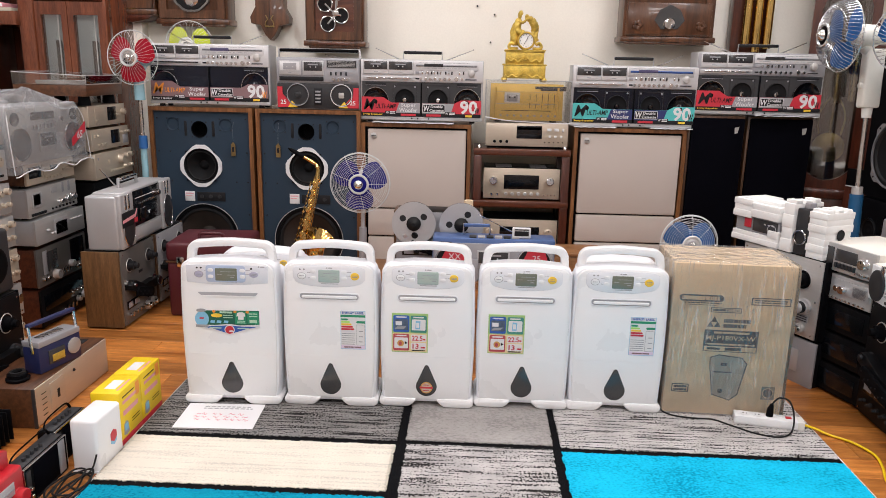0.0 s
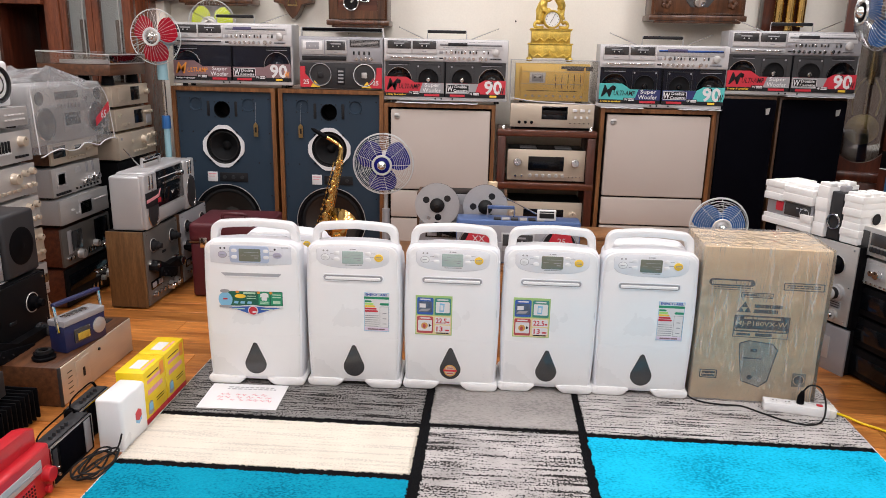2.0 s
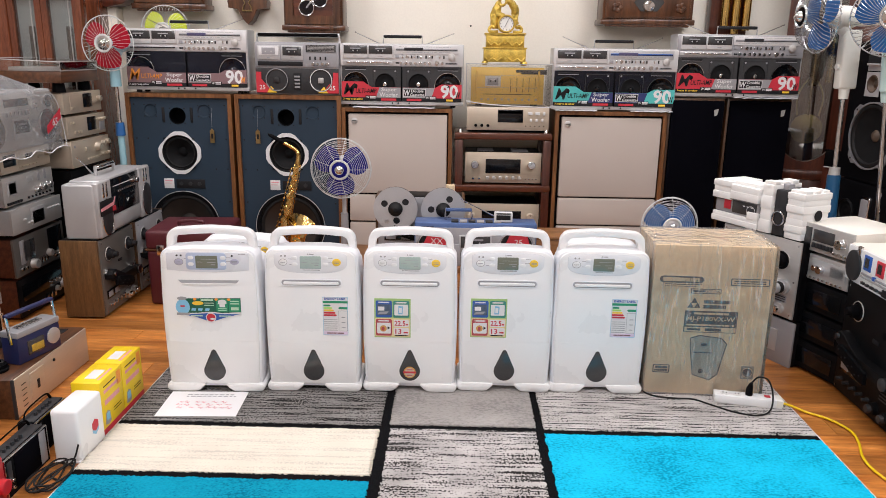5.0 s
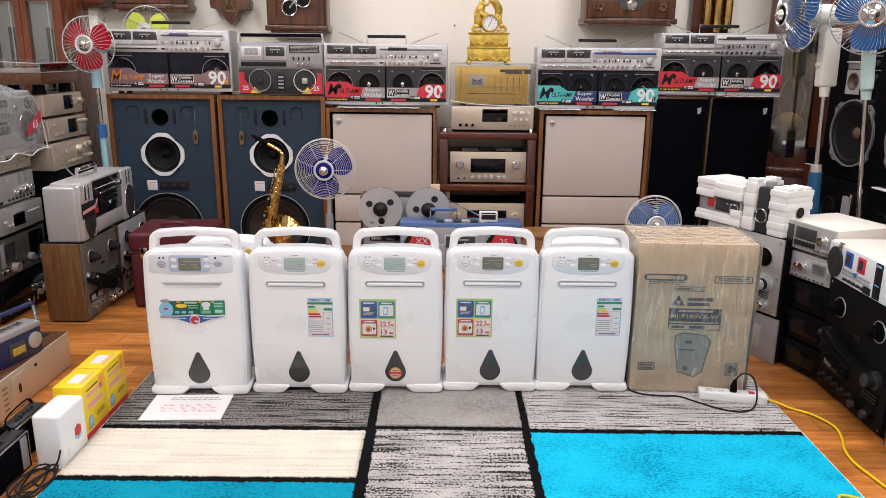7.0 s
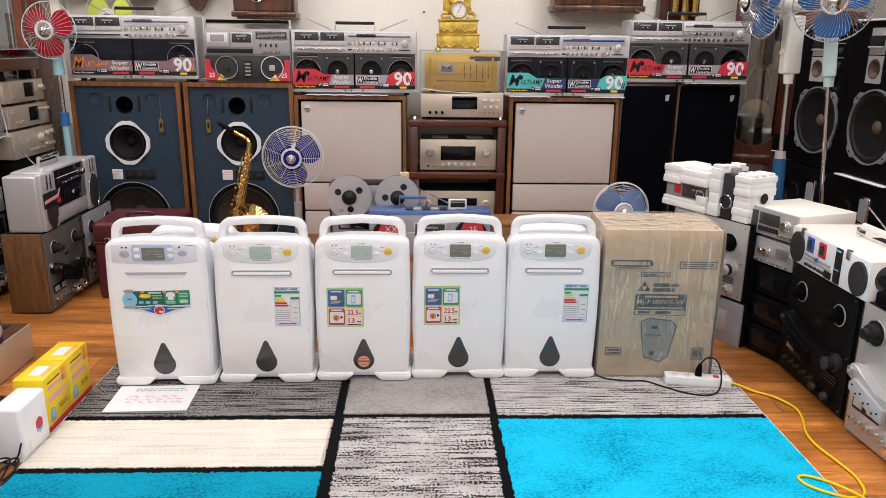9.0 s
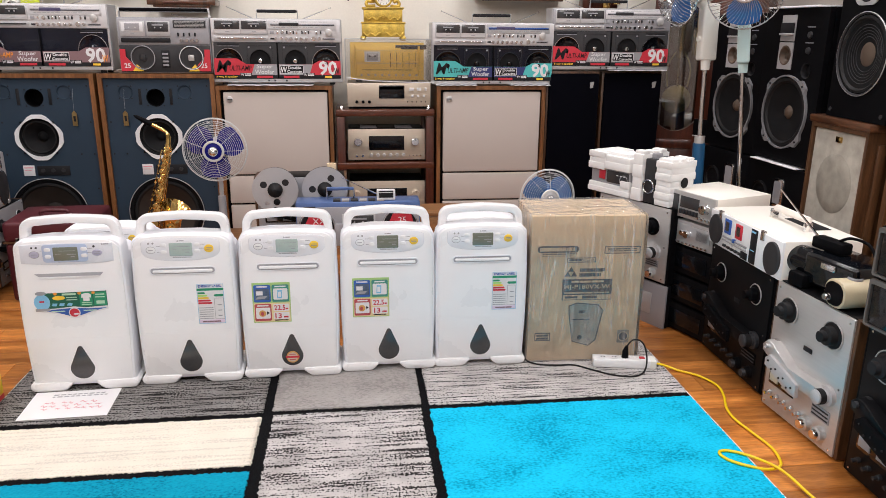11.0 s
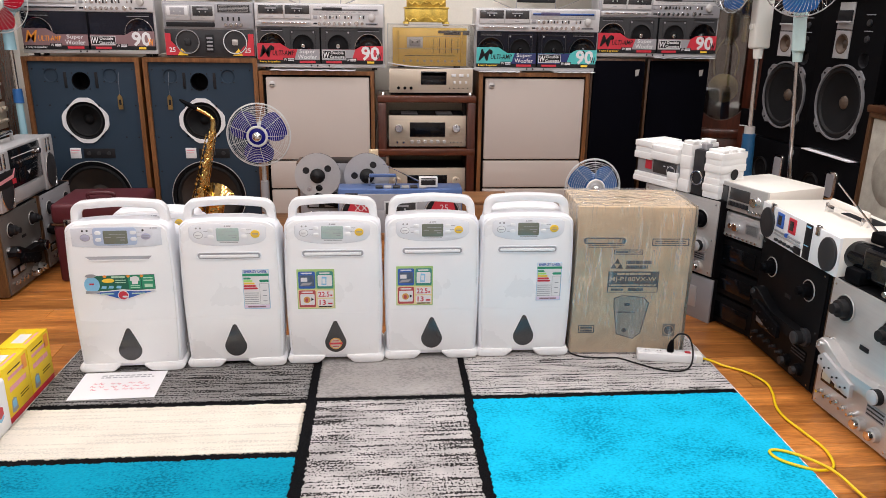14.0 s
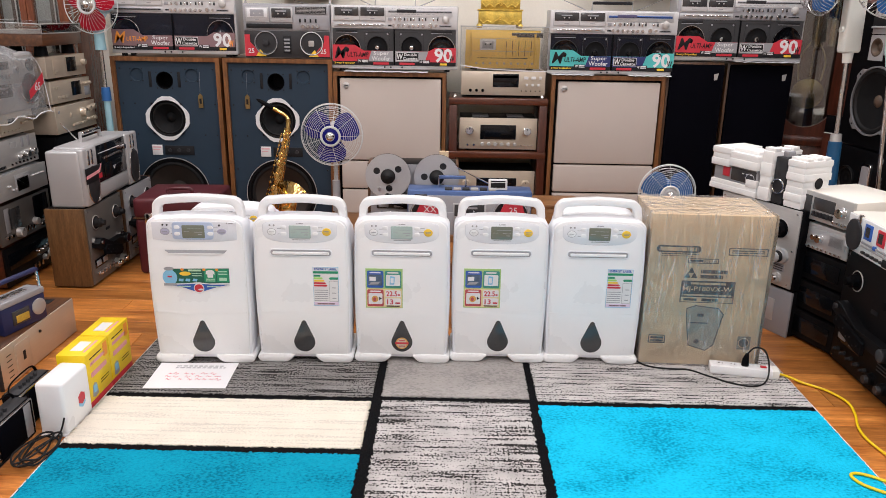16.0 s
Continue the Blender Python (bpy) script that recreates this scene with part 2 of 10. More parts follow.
M = {
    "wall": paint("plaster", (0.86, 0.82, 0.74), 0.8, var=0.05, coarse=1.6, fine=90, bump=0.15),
    # the wall plaster again, darkened so that less light bounces and shade deepens
    "backwall": paint("darkened_plaster", (0.42, 0.38, 0.34), 0.8, var=0.1, coarse=1.6, fine=90, bump=0.15),
    "bright": paint("pale_silver_panel", (0.62, 0.615, 0.625), 0.38, 0.2, 0.06, 4, 160, 0.04, stretch=(0.05, 1, 1)),
    "mauve": paint("mauve_button", (0.42, 0.42, 0.55), 0.35, var=0.05),
    "mauveink": paint("mauve_print", (0.09, 0.08, 0.17), 0.4, var=0.1),
    "lilac": paint("lilac_print", (0.70, 0.58, 0.72), 0.5, var=0.04),
    "sand": paint("sand_print", (0.74, 0.62, 0.34), 0.45, var=0.08),
    "leafprint": paint("leaf_green_print", (0.36, 0.55, 0.20), 0.45, var=0.06),
    "seagreen": paint("sea_green_print", (0.05, 0.26, 0.21), 0.45, var=0.08),
    "mintprint": paint("mint_print", (0.45, 0.66, 0.50), 0.45, var=0.06),
    "navyprint": paint("navy_print", (0.02, 0.03, 0.14), 0.4, var=0.1),
    "navygloss": paint("navy_grille", (0.005, 0.007, 0.016), 0.2, var=0.2, bump=0.0, coat=0.2, spec=0.3),
    "charcoal": paint("charcoal_grille", (0.045, 0.045, 0.048), 0.45, var=0.1, spec=0.3),
    # grille fabric darkened by the shade of the driver behind it
    "fabricdim": paint("shaded_fabric", (0.38, 0.355, 0.305), 0.9, var=0.22, coarse=16, fine=420, bump=0.4, spec=0.2),
    "mint": paint("mint_plastic", (0.52, 0.68, 0.67), 0.4, var=0.05),
    "ceiling": paint("ceiling_paint", (0.82, 0.82, 0.8), 0.85, var=0.03),
    "plank": wood("plank", (0.31, 0.098, 0.019), (0.78, 0.325, 0.083), (0.9, 11, 11), 0.3, 3.0, True, 0.12),
    "subfloor": paint("subfloor", (0.05, 0.025, 0.012), 0.7),
    "white": paint("white_plastic", (0.80, 0.81, 0.82), 0.28, var=0.02, bump=0.02, coat=0.2),
    "white2": paint("white_shell", (0.76, 0.775, 0.81), 0.35, var=0.02, bump=0.02),
    "pearl": paint("pearl_panel", (0.70, 0.72, 0.77), 0.25, var=0.05, bump=0.02, coat=0.3),
    "bluegrey": paint("blue_grey_panel", (0.42, 0.50, 0.66), 0.3, var=0.05),
    "lcd": paint("lcd_glass", (0.17, 0.19, 0.15), 0.12, var=0.08, bump=0.0, coat=0.5),
    "lcdlit": paint("lcd_pale", (0.40, 0.50, 0.47), 0.15, var=0.1, bump=0.0, coat=0.5),
    "ink": paint("ink", (0.012, 0.012, 0.014), 0.6, var=0.1, spec=0.25),
    "greyink": paint("grey_ink", (0.3, 0.31, 0.33), 0.6, var=0.1),
    # recess shade of the grip slots as a colour; also plain grey rim and print
    "slot": paint("slot_shade_grey_print", (0.38, 0.39, 0.41), 0.5, var=0.05),
    "smoke": paint("smoked_window", (0.05, 0.05, 0.052), 0.2, var=0.15, coarse=14, bump=0.0, coat=0.4),
    "yellow": paint("yellow_card", (0.84, 0.60, 0.01), 0.4, var=0.06, coat=0.15),
    "yellowlabel": paint("yellow_label", (0.83, 0.55, 0.05), 0.4, var=0.05),
    "red": paint("red_plastic", (0.50, 0.012, 0.022), 0.35, var=0.1, coat=0.2),
    "redprint": paint("red_print", (0.55, 0.03, 0.05), 0.4, var=0.08),
    "pinkprint": paint("pink_print", (0.75, 0.32, 0.36), 0.5, var=0.08),
    "orangeprint": paint("orange_print", (0.83, 0.30, 0.04), 0.4, var=0.08),
    "green": paint("green_print", (0.02, 0.27, 0.14), 0.4, var=0.08),
    "lime": paint("lime_print", (0.36, 0.68, 0.16), 0.4, var=0.05),
    "blueprint": paint("blue_print", (0.03, 0.11, 0.42), 0.4, var=0.1),
    "skyprint": paint("sky_print", (0.22, 0.50, 0.72), 0.4, var=0.1),
    "teal": paint("teal_print", (0.08, 0.48, 0.47), 0.4, var=0.1),
    "paper": paint("paper", (0.80, 0.80, 0.82), 0.7, var=0.02, bump=0.02),
    "carton": paint("carton", (0.85, 0.675, 0.45), 0.75, var=0.08, coarse=3, fine=60, bump=0.08, stretch=(1, 1, 12)),
    "cartonink": paint("carton_ink", (0.075, 0.085, 0.10), 0.65, var=0.15),
    "cartonpale": paint("carton_pale_print", (0.46, 0.44, 0.37), 0.65, var=0.15),
    "cartongrey": paint("carton_grey", (0.30, 0.29, 0.25), 0.65, var=0.15),
    "wrap": clear("stretch_wrap", gloss=0.02, rough=0.14, haze=0.06, wrinkle=0.9, wscale=16, stretch=(1.6, 1.6, 0.7), crease=((6.0, 6.0, 0.10), (3.4, 3.4, 0.22)), creaselean=0.16),
    "bag": clear("plastic_bag", gloss=0.04, rough=0.15, haze=0.15, wrinkle=0.7, wscale=9, crease=((1.3, 1.3, 1.0), (0.8, 1.5, 2.0))),
    "acrylic": clear("acrylic_cover", (0.98, 0.98, 0.975), gloss=0.05, rough=0.04),
    "glass": clear("cabinet_glass", (0.85, 0.88, 0.88), gloss=0.12, rough=0.03),
    "silver": paint("brushed_silver", (0.55, 0.54, 0.53), 0.36, 0.5, 0.08, 4, 160, 0.05, stretch=(0.05, 1, 1)),
    "silverpl": paint("silver_plastic", (0.50, 0.50, 0.51), 0.4, 0.35, 0.08),
    "castgrey": paint("cast_aluminium", (0.22, 0.22, 0.23), 0.5, 0.2, 0.12, 30),
    "greypl": paint("grey_plastic", (0.33, 0.33, 0.35), 0.45, 0.15, 0.08),
    "darkgrey": paint("dark_grey_plastic", (0.028, 0.028, 0.031), 0.5, var=0.15, spec=0.35),
    "champ": paint("champagne_metal", (0.58, 0.50, 0.40), 0.36, 0.45, 0.08, 4, 160, 0.05, stretch=(0.05, 1, 1)),
    "gold": paint("gold_face", (0.95, 0.62, 0.13), 0.4, 0.1, 0.1, 5, 120, 0.05),
    "gilt": paint("gilded_bronze", (0.66, 0.46, 0.085), 0.4, 0.5, 0.3, 26, 120, 0.35),
    "brass": paint("lacquered_brass", (0.80, 0.56, 0.20), 0.13, 1.0, 0.15, 12, 80, 0.05),
    "oldbrass": paint("dull_brass", (0.34, 0.24, 0.10), 0.35, 0.8, 0.3, 12, 80, 0.05),
    "chrome": paint("chrome", (0.75, 0.75, 0.76), 0.12, 1.0, 0.06),
    "wire": paint("white_wire", (0.62, 0.64, 0.64), 0.35, 0.1, 0.05),
    "wirechrome": paint("chrome_wire", (0.6, 0.62, 0.64), 0.25, 0.8, 0.08),
    "black": paint("black_plastic", (0.0035, 0.0035, 0.0045), 0.55, var=0.25, spec=0.06),
    "blackgloss": paint("black_gloss", (0.004, 0.005, 0.007), 0.12, var=0.3, bump=0.0, coat=0.15, spec=0.4),
    "blackmetal": paint("black_metal", (0.005, 0.005, 0.006), 0.45, 0.05, 0.2, spec=0.13),
    "cloth": paint("black_cloth", (0.002, 0.002, 0.004), 0.95, var=0.2, fine=500, bump=0.3, spec=0.04),
    "cone": paint("paper_cone", (0.009, 0.009, 0.010), 0.75, var=0.25, coarse=20, spec=0.15),
    "browncone": paint("brown_cone", (0.028, 0.020, 0.016), 0.7, var=0.2, coarse=20),
    "dustcap": paint("tan_dust_cap", (0.10, 0.066, 0.045), 0.6, var=0.2),
    "rubber": paint("rubber", (0.008, 0.008, 0.009), 0.6, var=0.2, spec=0.3),
    "blue": paint("blue_baffle", (0.010, 0.028, 0.052), 0.7, var=0.12, coarse=3, fine=300, bump=0.15),
    "beige": paint("beige_grille", (0.50, 0.44, 0.40), 0.85, var=0.05, coarse=1.5, fine=420, bump=0.3, spec=0.2),
    "fabric": paint("grey_fabric", (0.46, 0.43, 0.37), 0.9, var=0.22, coarse=16, fine=420, bump=0.4, spec=0.2),
    "photoprint": paint("dull_blue_print", (0.09, 0.13, 0.20), 0.4, var=0.3, coarse=60),
    "deepgreen": paint("deep_green_print", (0.008, 0.12, 0.075), 0.4, var=0.15),
    "ochre": paint("ochre_print", (0.62, 0.34, 0.09), 0.4, var=0.15),
    "rose": paint("rose_print", (0.45, 0.07, 0.08), 0.4, var=0.15),
    "walnuth": wood("walnut_along", (0.05, 0.018, 0.007), (0.14, 0.055, 0.022), (1.0, 12, 12)),
    "teak": wood("teak", (0.12, 0.045, 0.013), (0.27, 0.115, 0.04), (12, 12, 1.0)),
    "teakh": wood("teak_along", (0.17, 0.068, 0.02), (0.36, 0.165, 0.06), (1.0, 12, 12)),
    "deckwood": wood("deck_walnut", (0.10, 0.048, 0.018), (0.21, 0.108, 0.042), (12, 12, 1.0)),
    "clockwood": wood("clock_wood", (0.040, 0.015, 0.007), (0.145, 0.058, 0.025), (9, 9, 0.9), 0.28, coat=0.3),
    "cherry": wood("cherry", (0.065, 0.017, 0.009), (0.15, 0.045, 0.02), (1.0, 12, 12), 0.3, coat=0.3),
    "walnut": wood("walnut", (0.055, 0.024, 0.010), (0.15, 0.068, 0.028), (12, 12, 1.0)),
    "steelblue": paint("steel_blue", (0.012, 0.09, 0.21), 0.35, var=0.1),
    "mahog": wood("mahogany", (0.036, 0.009, 0.005), (0.11, 0.028, 0.014), (10, 10, 1.0), 0.3, coat=0.3),
    "rosewood": wood("rosewood", (0.10, 0.026, 0.012), (0.23, 0.068, 0.030), (7, 7, 0.7), 0.24, coat=0.4),
    "deckface": paint("bronze_grey_plate", (0.15, 0.14, 0.13), 0.4, 0.4, 0.1),
    "cork": paint("cork_board", (0.42, 0.20, 0.06), 0.85, var=0.3, coarse=40, fine=150, bump=0.4),
    "burgundy": paint("burgundy_vinyl", (0.085, 0.012, 0.018), 0.45, var=0.15, fine=150, bump=0.3),
    "navy": paint("navy_plastic", (0.016, 0.022, 0.085), 0.4, var=0.15),
    "bluemetal": paint("blue_metallic", (0.10, 0.17, 0.38), 0.35, 0.4, 0.1),
    "fanblue": paint("clear_blue_blade", (0.006, 0.008, 0.17), 0.4, var=0.1, bump=0.0, spec=0.15),
    "fansky": paint("blue_blade", (0.012, 0.10, 0.32), 0.4, var=0.1, bump=0.0, spec=0.2),
    "fanred": paint("red_blade", (0.34, 0.003, 0.018), 0.4, var=0.1, bump=0.0, spec=0.15),
    "fanlime": paint("lime_blade", (0.62, 0.72, 0.06), 0.25, var=0.1, bump=0.0, coat=0.4),
    "paleblue": paint("pale_blue_plastic", (0.30, 0.52, 0.60), 0.4, var=0.06),
    "midblue": paint("blue_plastic", (0.025, 0.12, 0.34), 0.35, var=0.08),
    "cream": paint("cream_plastic", (0.74, 0.73, 0.68), 0.4, var=0.05),
    "ivory": paint("ivory_top", (0.83, 0.79, 0.72), 0.5, var=0.04),
    "khaki": paint("khaki_plastic", (0.56, 0.48, 0.32), 0.4, var=0.06),
    "foam": paint("polystyrene", (0.83, 0.83, 0.82), 0.8, var=0.03, coarse=6, fine=260, bump=0.5, spec=0.2),
    "amber": paint("amber_scale", (0.55, 0.36, 0.05), 0.3, var=0.3, coarse=20),
    "cord": paint("yellow_cord", (0.80, 0.56, 0.005), 0.4, var=0.06),
    "meter": paint("meter_face", (0.55, 0.52, 0.42), 0.4, var=0.1),
    "dial": paint("enamel_dial", (0.82, 0.82, 0.80), 0.2, var=0.04),
    "bone": paint("grey_white_print", (0.7, 0.7, 0.71), 0.5, var=0.04),
    "dusk": paint("plum_grey_print", (0.22, 0.13, 0.14), 0.4, var=0.1),
    "rug_dark": streaked_pile("rug_charcoal_streaks", (0.29, 0.28, 0.275), (0.020, 0.019, 0.019), 1.02, (4.5, 100, 1), 0.3, 0.05, 2.0, (150, 120, 1)),
    "rug_light": streaked_pile("rug_pale_streaks", (0.60, 0.575, 0.565), (0.026, 0.025, 0.025), 0.975, (4.5, 96, 1), 0.3, 0.04, 2.0, (150, 120, 1)),
    "rug_mid": streaked_pile("rug_grey_streaks", (0.53, 0.505, 0.50), (0.022, 0.021, 0.021), 0.99, (4.5, 90, 1), 0.35, 0.05, 2.0, (140, 110, 1)),
    "rug_plain": speckled_pile("rug_plain_grey", (0.40, 0.38, 0.365), (0.27, 0.255, 0.25), 0.10, 110.0),
    "rug_cream": streaked_pile("rug_cream", (0.76, 0.70, 0.60), (0.60, 0.56, 0.49), 0.95, (2.4, 70, 1), 0.08, 0.1, 2.0, (150, 120, 1)),
    "rug_teal": speckled_pile("rug_teal", (0.004, 0.30, 0.45), (0.0, 0.14, 0.23), 0.05, 130.0),
    "rug_cyan": speckled_pile("rug_turquoise", (0.010, 0.53, 0.80), (0.0, 0.25, 0.42), 0.05, 130.0),
    "rug_black": streaked_pile("rug_black", (0.004, 0.004, 0.005), (0.003, 0.003, 0.003), 0.4),
    "lamp": glow("lamp_panel", (1.0, 0.97, 0.92), 3.0),
}


# ---- shapes ----
AX = {"z": Matrix.Identity(4), "x": Matrix.Rotation(radians(90), 4, "Y"), "y": Matrix.Rotation(radians(90), 4, "X")}


def box(bm, x0, x1, y0, y1, z0, z1, bev=0.0, seg=2):
    m = Matrix.Translation(((x0 + x1) / 2, (y0 + y1) / 2, (z0 + z1) / 2)) @ Matrix.Diagonal((x1 - x0, y1 - y0, z1 - z0, 1))
    vs = bmesh.ops.create_cube(bm, size=1, matrix=m)["verts"]
    if bev > 0:
        es = list({e for v in vs for e in v.link_edges})
        bmesh.ops.bevel(bm, geom=es, offset=bev, segments=seg, profile=0.5, affect="EDGES")
    return bm


def cyl(bm, c, axis, r, h, r2=None, seg=20):
    bmesh.ops.create_cone(bm, cap_ends=True, segments=seg, radius1=r, radius2=r if r2 is None else r2, depth=h,
                          matrix=Matrix.Translation(c) @ AX[axis])
    return bm


def lathe(bm, c, axis, prof, seg=32):
    """Turned shape: prof holds (radius, height along the axis) from one end to the other; the y axis points to the front."""
    base = Matrix.Translation(c) @ AX[axis]
    rows = []
    for r, h in prof:
        if r < 1e-6:
            rows.append([bm.verts.new(base @ Vector((0, 0, h)))])
        else:
            rows.append([bm.verts.new(base @ Vector((r * math.cos(2 * math.pi * i / seg), r * math.sin(2 * math.pi * i / seg), h))) for i in range(seg)])
    for a, b in zip(rows, rows[1:]):
        for i in range(seg):
            j = (i + 1) % seg
            f = [a[i % len(a)], a[j % len(a)], b[j % len(b)], b[i % len(b)]]
            f = [v for k, v in enumerate(f) if v not in f[:k]]
            if len(f) > 2:
                bm.faces.new(f)
    return bm


def ring(bm, c, axis, R, r, seg=36, rs=8):
    return lathe(bm, c, axis, [(R + r * math.cos(2 * math.pi * k / rs), r * math.sin(2 * math.pi * k / rs)) for k in range(rs + 1)], seg)


def tube(bm, pts, r, seg=8, closed=False, flat=1.0):
    """Round bar along pts; r is one radius, or one for each point."""
    pts = [Vector(p) for p in pts]
    n = len(pts)
    rad = r if isinstance(r, (list, tuple)) else [r] * n
    rows, up = [], None
    for i, p in enumerate(pts):
        a = pts[(i - 1) % n] if closed or i else p
        b = pts[(i + 1) % n] if closed or i < n - 1 else p
        d = (b - a).normalized()
        if up is None:
            up = d.orthogonal().normalized()
        up = (up - d * up.dot(d)).normalized()
        side = d.cross(up)
        rows.append([bm.verts.new(p + rad[i] * (up * math.cos(2 * math.pi * k / seg) + side * math.sin(2 * math.pi * k / seg) * flat)) for k in range(seg)])
    loops = list(zip(rows, rows[1:] + rows[:1])) if closed else list(zip(rows, rows[1:]))
    for a, b in loops:
        for k in range(seg):
            bm.faces.new((a[k], a[(k + 1) % seg], b[(k + 1) % seg], b[k]))
    if not closed:
        bm.faces.new(rows[0][::-1])
        bm.faces.new(rows[-1])
    return bm


def smooth_path(pts, steps=8):
    """Points of a soft curve through pts."""
    pts = [Vector(p) for p in pts]
    out = []
    for i in range(len(pts) - 1):
        p0, p1, p2, p3 = pts[max(i - 1, 0)], pts[i], pts[i + 1], pts[min(i + 2, len(pts) - 1)]
        for s in range(steps):
            t = s / steps
            out.append(0.5 * (2 * p1 + (p2 - p0) * t + (2 * p0 - 5 * p1 + 4 * p2 - p3) * t * t + (3 * p1 - p0 - 3 * p2 + p3) * t ** 3))
    return out + [pts[-1]]


def rrect(cx, cz, w, h, r, n=5):
    out = []
    for sx, sz, a0 in ((1, 1, 0), (-1, 1, 90), (-1, -1, 180), (1, -1, 270)):
        for k in range(n + 1):
            a = radians(a0 + 90 * k / n)
            out.append((cx + sx * (w / 2 - r) + r * math.cos(a), cz + sz * (h / 2 - r) + r * math.sin(a)))
    return out


def prism(bm, pts, y0, y1, soft=0.0, seam=None):
    """Outline in x and z, from y0 (front) to y1, with the front edge rounded by soft; the edge at height seam stays sharp."""
    cx = sum(p[0] for p in pts) / len(pts)
    cz = sum(p[1] for p in pts) / len(pts) if seam is None else seam
    w = max(abs(p[0] - cx) for p in pts)
    h = max(abs(p[1] - cz) for p in pts)
    levels = [(y0, soft), (y0 + soft * 0.3, soft * 0.3), (y0 + soft, 0)] if soft else [(y0, 0)]
    levels += [(y1, 0)]
    rows = [[bm.verts.new((cx + (x - cx) * (1 - i / w), y, cz + (z - cz) * (1 - i / h))) for x, z in pts] for y, i in levels]
    n = len(pts)
    for a, b in zip(rows, rows[1:]):
        for k in range(n):
            bm.faces.new((a[k], b[k], b[(k + 1) % n], a[(k + 1) % n]))
    bm.faces.new(rows[0])
    bm.faces.new(rows[-1][::-1])
    return bm


def frame_prism(bm, outer, inner, y0, y1):
    """Outline with a hole: two outlines of equal count, in x and z."""
    n = len(outer)
    a, b = [bm.verts.new((x, y0, z)) for x, z in outer], [bm.verts.new((x, y0, z)) for x, z in inner]
    c, d = [bm.verts.new((x, y1, z)) for x, z in outer], [bm.verts.new((x, y1, z)) for x, z in inner]
    for k in range(n):
        j = (k + 1) % n
        bm.faces.new((a[k], a[j], b[j], b[k])), bm.faces.new((c[j], c[k], d[k], d[j]))
        bm.faces.new((a[j], a[k], c[k], c[j])), bm.faces.new((b[k], b[j], d[j], d[k]))
    return bm


def band(bm, outer, inner, y0, y1, soft):
    """Open arch between two outlines of equal count in x and z, its four edges rounded by soft."""
    rings = []
    for y, k in ((y0, 1), (y0 + soft * 0.3, 0.3), (y0 + soft, 0), (y1 - soft, 0), (y1 - soft * 0.3, 0.3), (y1, 1)):
        a, b = [], []
        for (ox, oz), (ix, iz) in zip(outer, inner):
            d = Vector((ix - ox, iz - oz))
            d = d.normalized() * soft * k
            a.append(bm.verts.new((ox + d.x, y, oz + d.y)))
            b.append(bm.verts.new((ix - d.x, y, iz - d.y)))
        rings.append((a, b))
    n = len(outer)
    for (a, b), (c, d) in zip(rings, rings[1:]):
        for i in range(n - 1):
            bm.faces.new((a[i], a[i + 1], c[i + 1], c[i])), bm.faces.new((b[i + 1], b[i], d[i], d[i + 1]))
    for a, b in (rings[0], rings[-1]):
        for i in range(n - 1):
            bm.faces.new((a[i], a[i + 1], b[i + 1], b[i]))
    return bm


LETTERS = {}


def text(bm, s, cx, cz, h, y, w=None, lean=0.0, bold=0.0):
    """Lettering of height h that faces -y, its middle at cx, cz; w fits its length."""
    key = (s, lean, bold)
    if key not in LETTERS:
        cu = bpy.data.curves.new("lettering", "FONT")
        cu.body, cu.shear, cu.offset, cu.resolution_u = s, lean, bold, 2
        ob = bpy.data.objects.new("lettering", cu)
        me = bpy.data.meshes.new_from_object(ob)
        co = [tuple(v.co) for v in me.vertices]
        LETTERS[key] = (co, [tuple(p.vertices) for p in me.polygons])
        bpy.data.objects.remove(ob), bpy.data.curves.remove(cu), bpy.data.meshes.remove(me)
    co, faces = LETTERS[key]
    x0, x1 = min(c[0] for c in co), max(c[0] for c in co)
    z0, z1 = min(c[1] for c in co), max(c[1] for c in co)
    k = h / (z1 - z0)
    kx = w / (x1 - x0) if w else k
    vs = [bm.verts.new((cx + (c[0] - (x0 + x1) / 2) * kx, y, cz + (c[1] - (z0 + z1) / 2) * k)) for c in co]
    for f in faces:
        try:
            bm.faces.new([vs[i] for i in f])
        except ValueError:
            pass
    return bm


def nb():
    return bmesh.new()


def part(name, bm, mat, parent, label="", fix=True):
    if fix:
        bmesh.ops.recalc_face_normals(bm, faces=bm.faces)
    me = bpy.data.meshes.new(name)
    bm.to_mesh(me)
    bm.free()
    for p in me.polygons:
        p.use_smooth = True
    me.set_sharp_from_angle(angle=radians(38))
    me.materials.append(M[mat])
    ob = new(name, me)
    ob.parent = parent
    small = name.endswith(("print", "screw", "readout", "reel_hub", "base_stud", "knob_mark", "maker_mark", "cover_hole", "badge_text"))
    return tagged(ob, label, "", "", "stuff" if small else "")


def thing(name, m, label, category, group="", kind=""):
    ob = new(name)
    ob.matrix_basis = m
    return tagged(ob, label, category, group, kind)


def structure(name, bm, mat, label, category):
    ob = part(name, bm, mat, None)
    return tagged(ob, label, category, "", "structure")


def bars(bm, x0, x1, z, h, y, n, seed=0):
    """A line of unreadable print as n short bars."""
    rnd = random.Random(seed)
    cuts = sorted([0, 1] + [rnd.random() for _ in range(n - 1)])
    for a, b in zip(cuts, cuts[1:]):
        if b - a > 0.02:
            box(bm, x0 + (x1 - x0) * a, x0 + (x1 - x0) * (b - 0.012), y, y + 0.0006, z - h / 2, z + h / 2)
    return bm


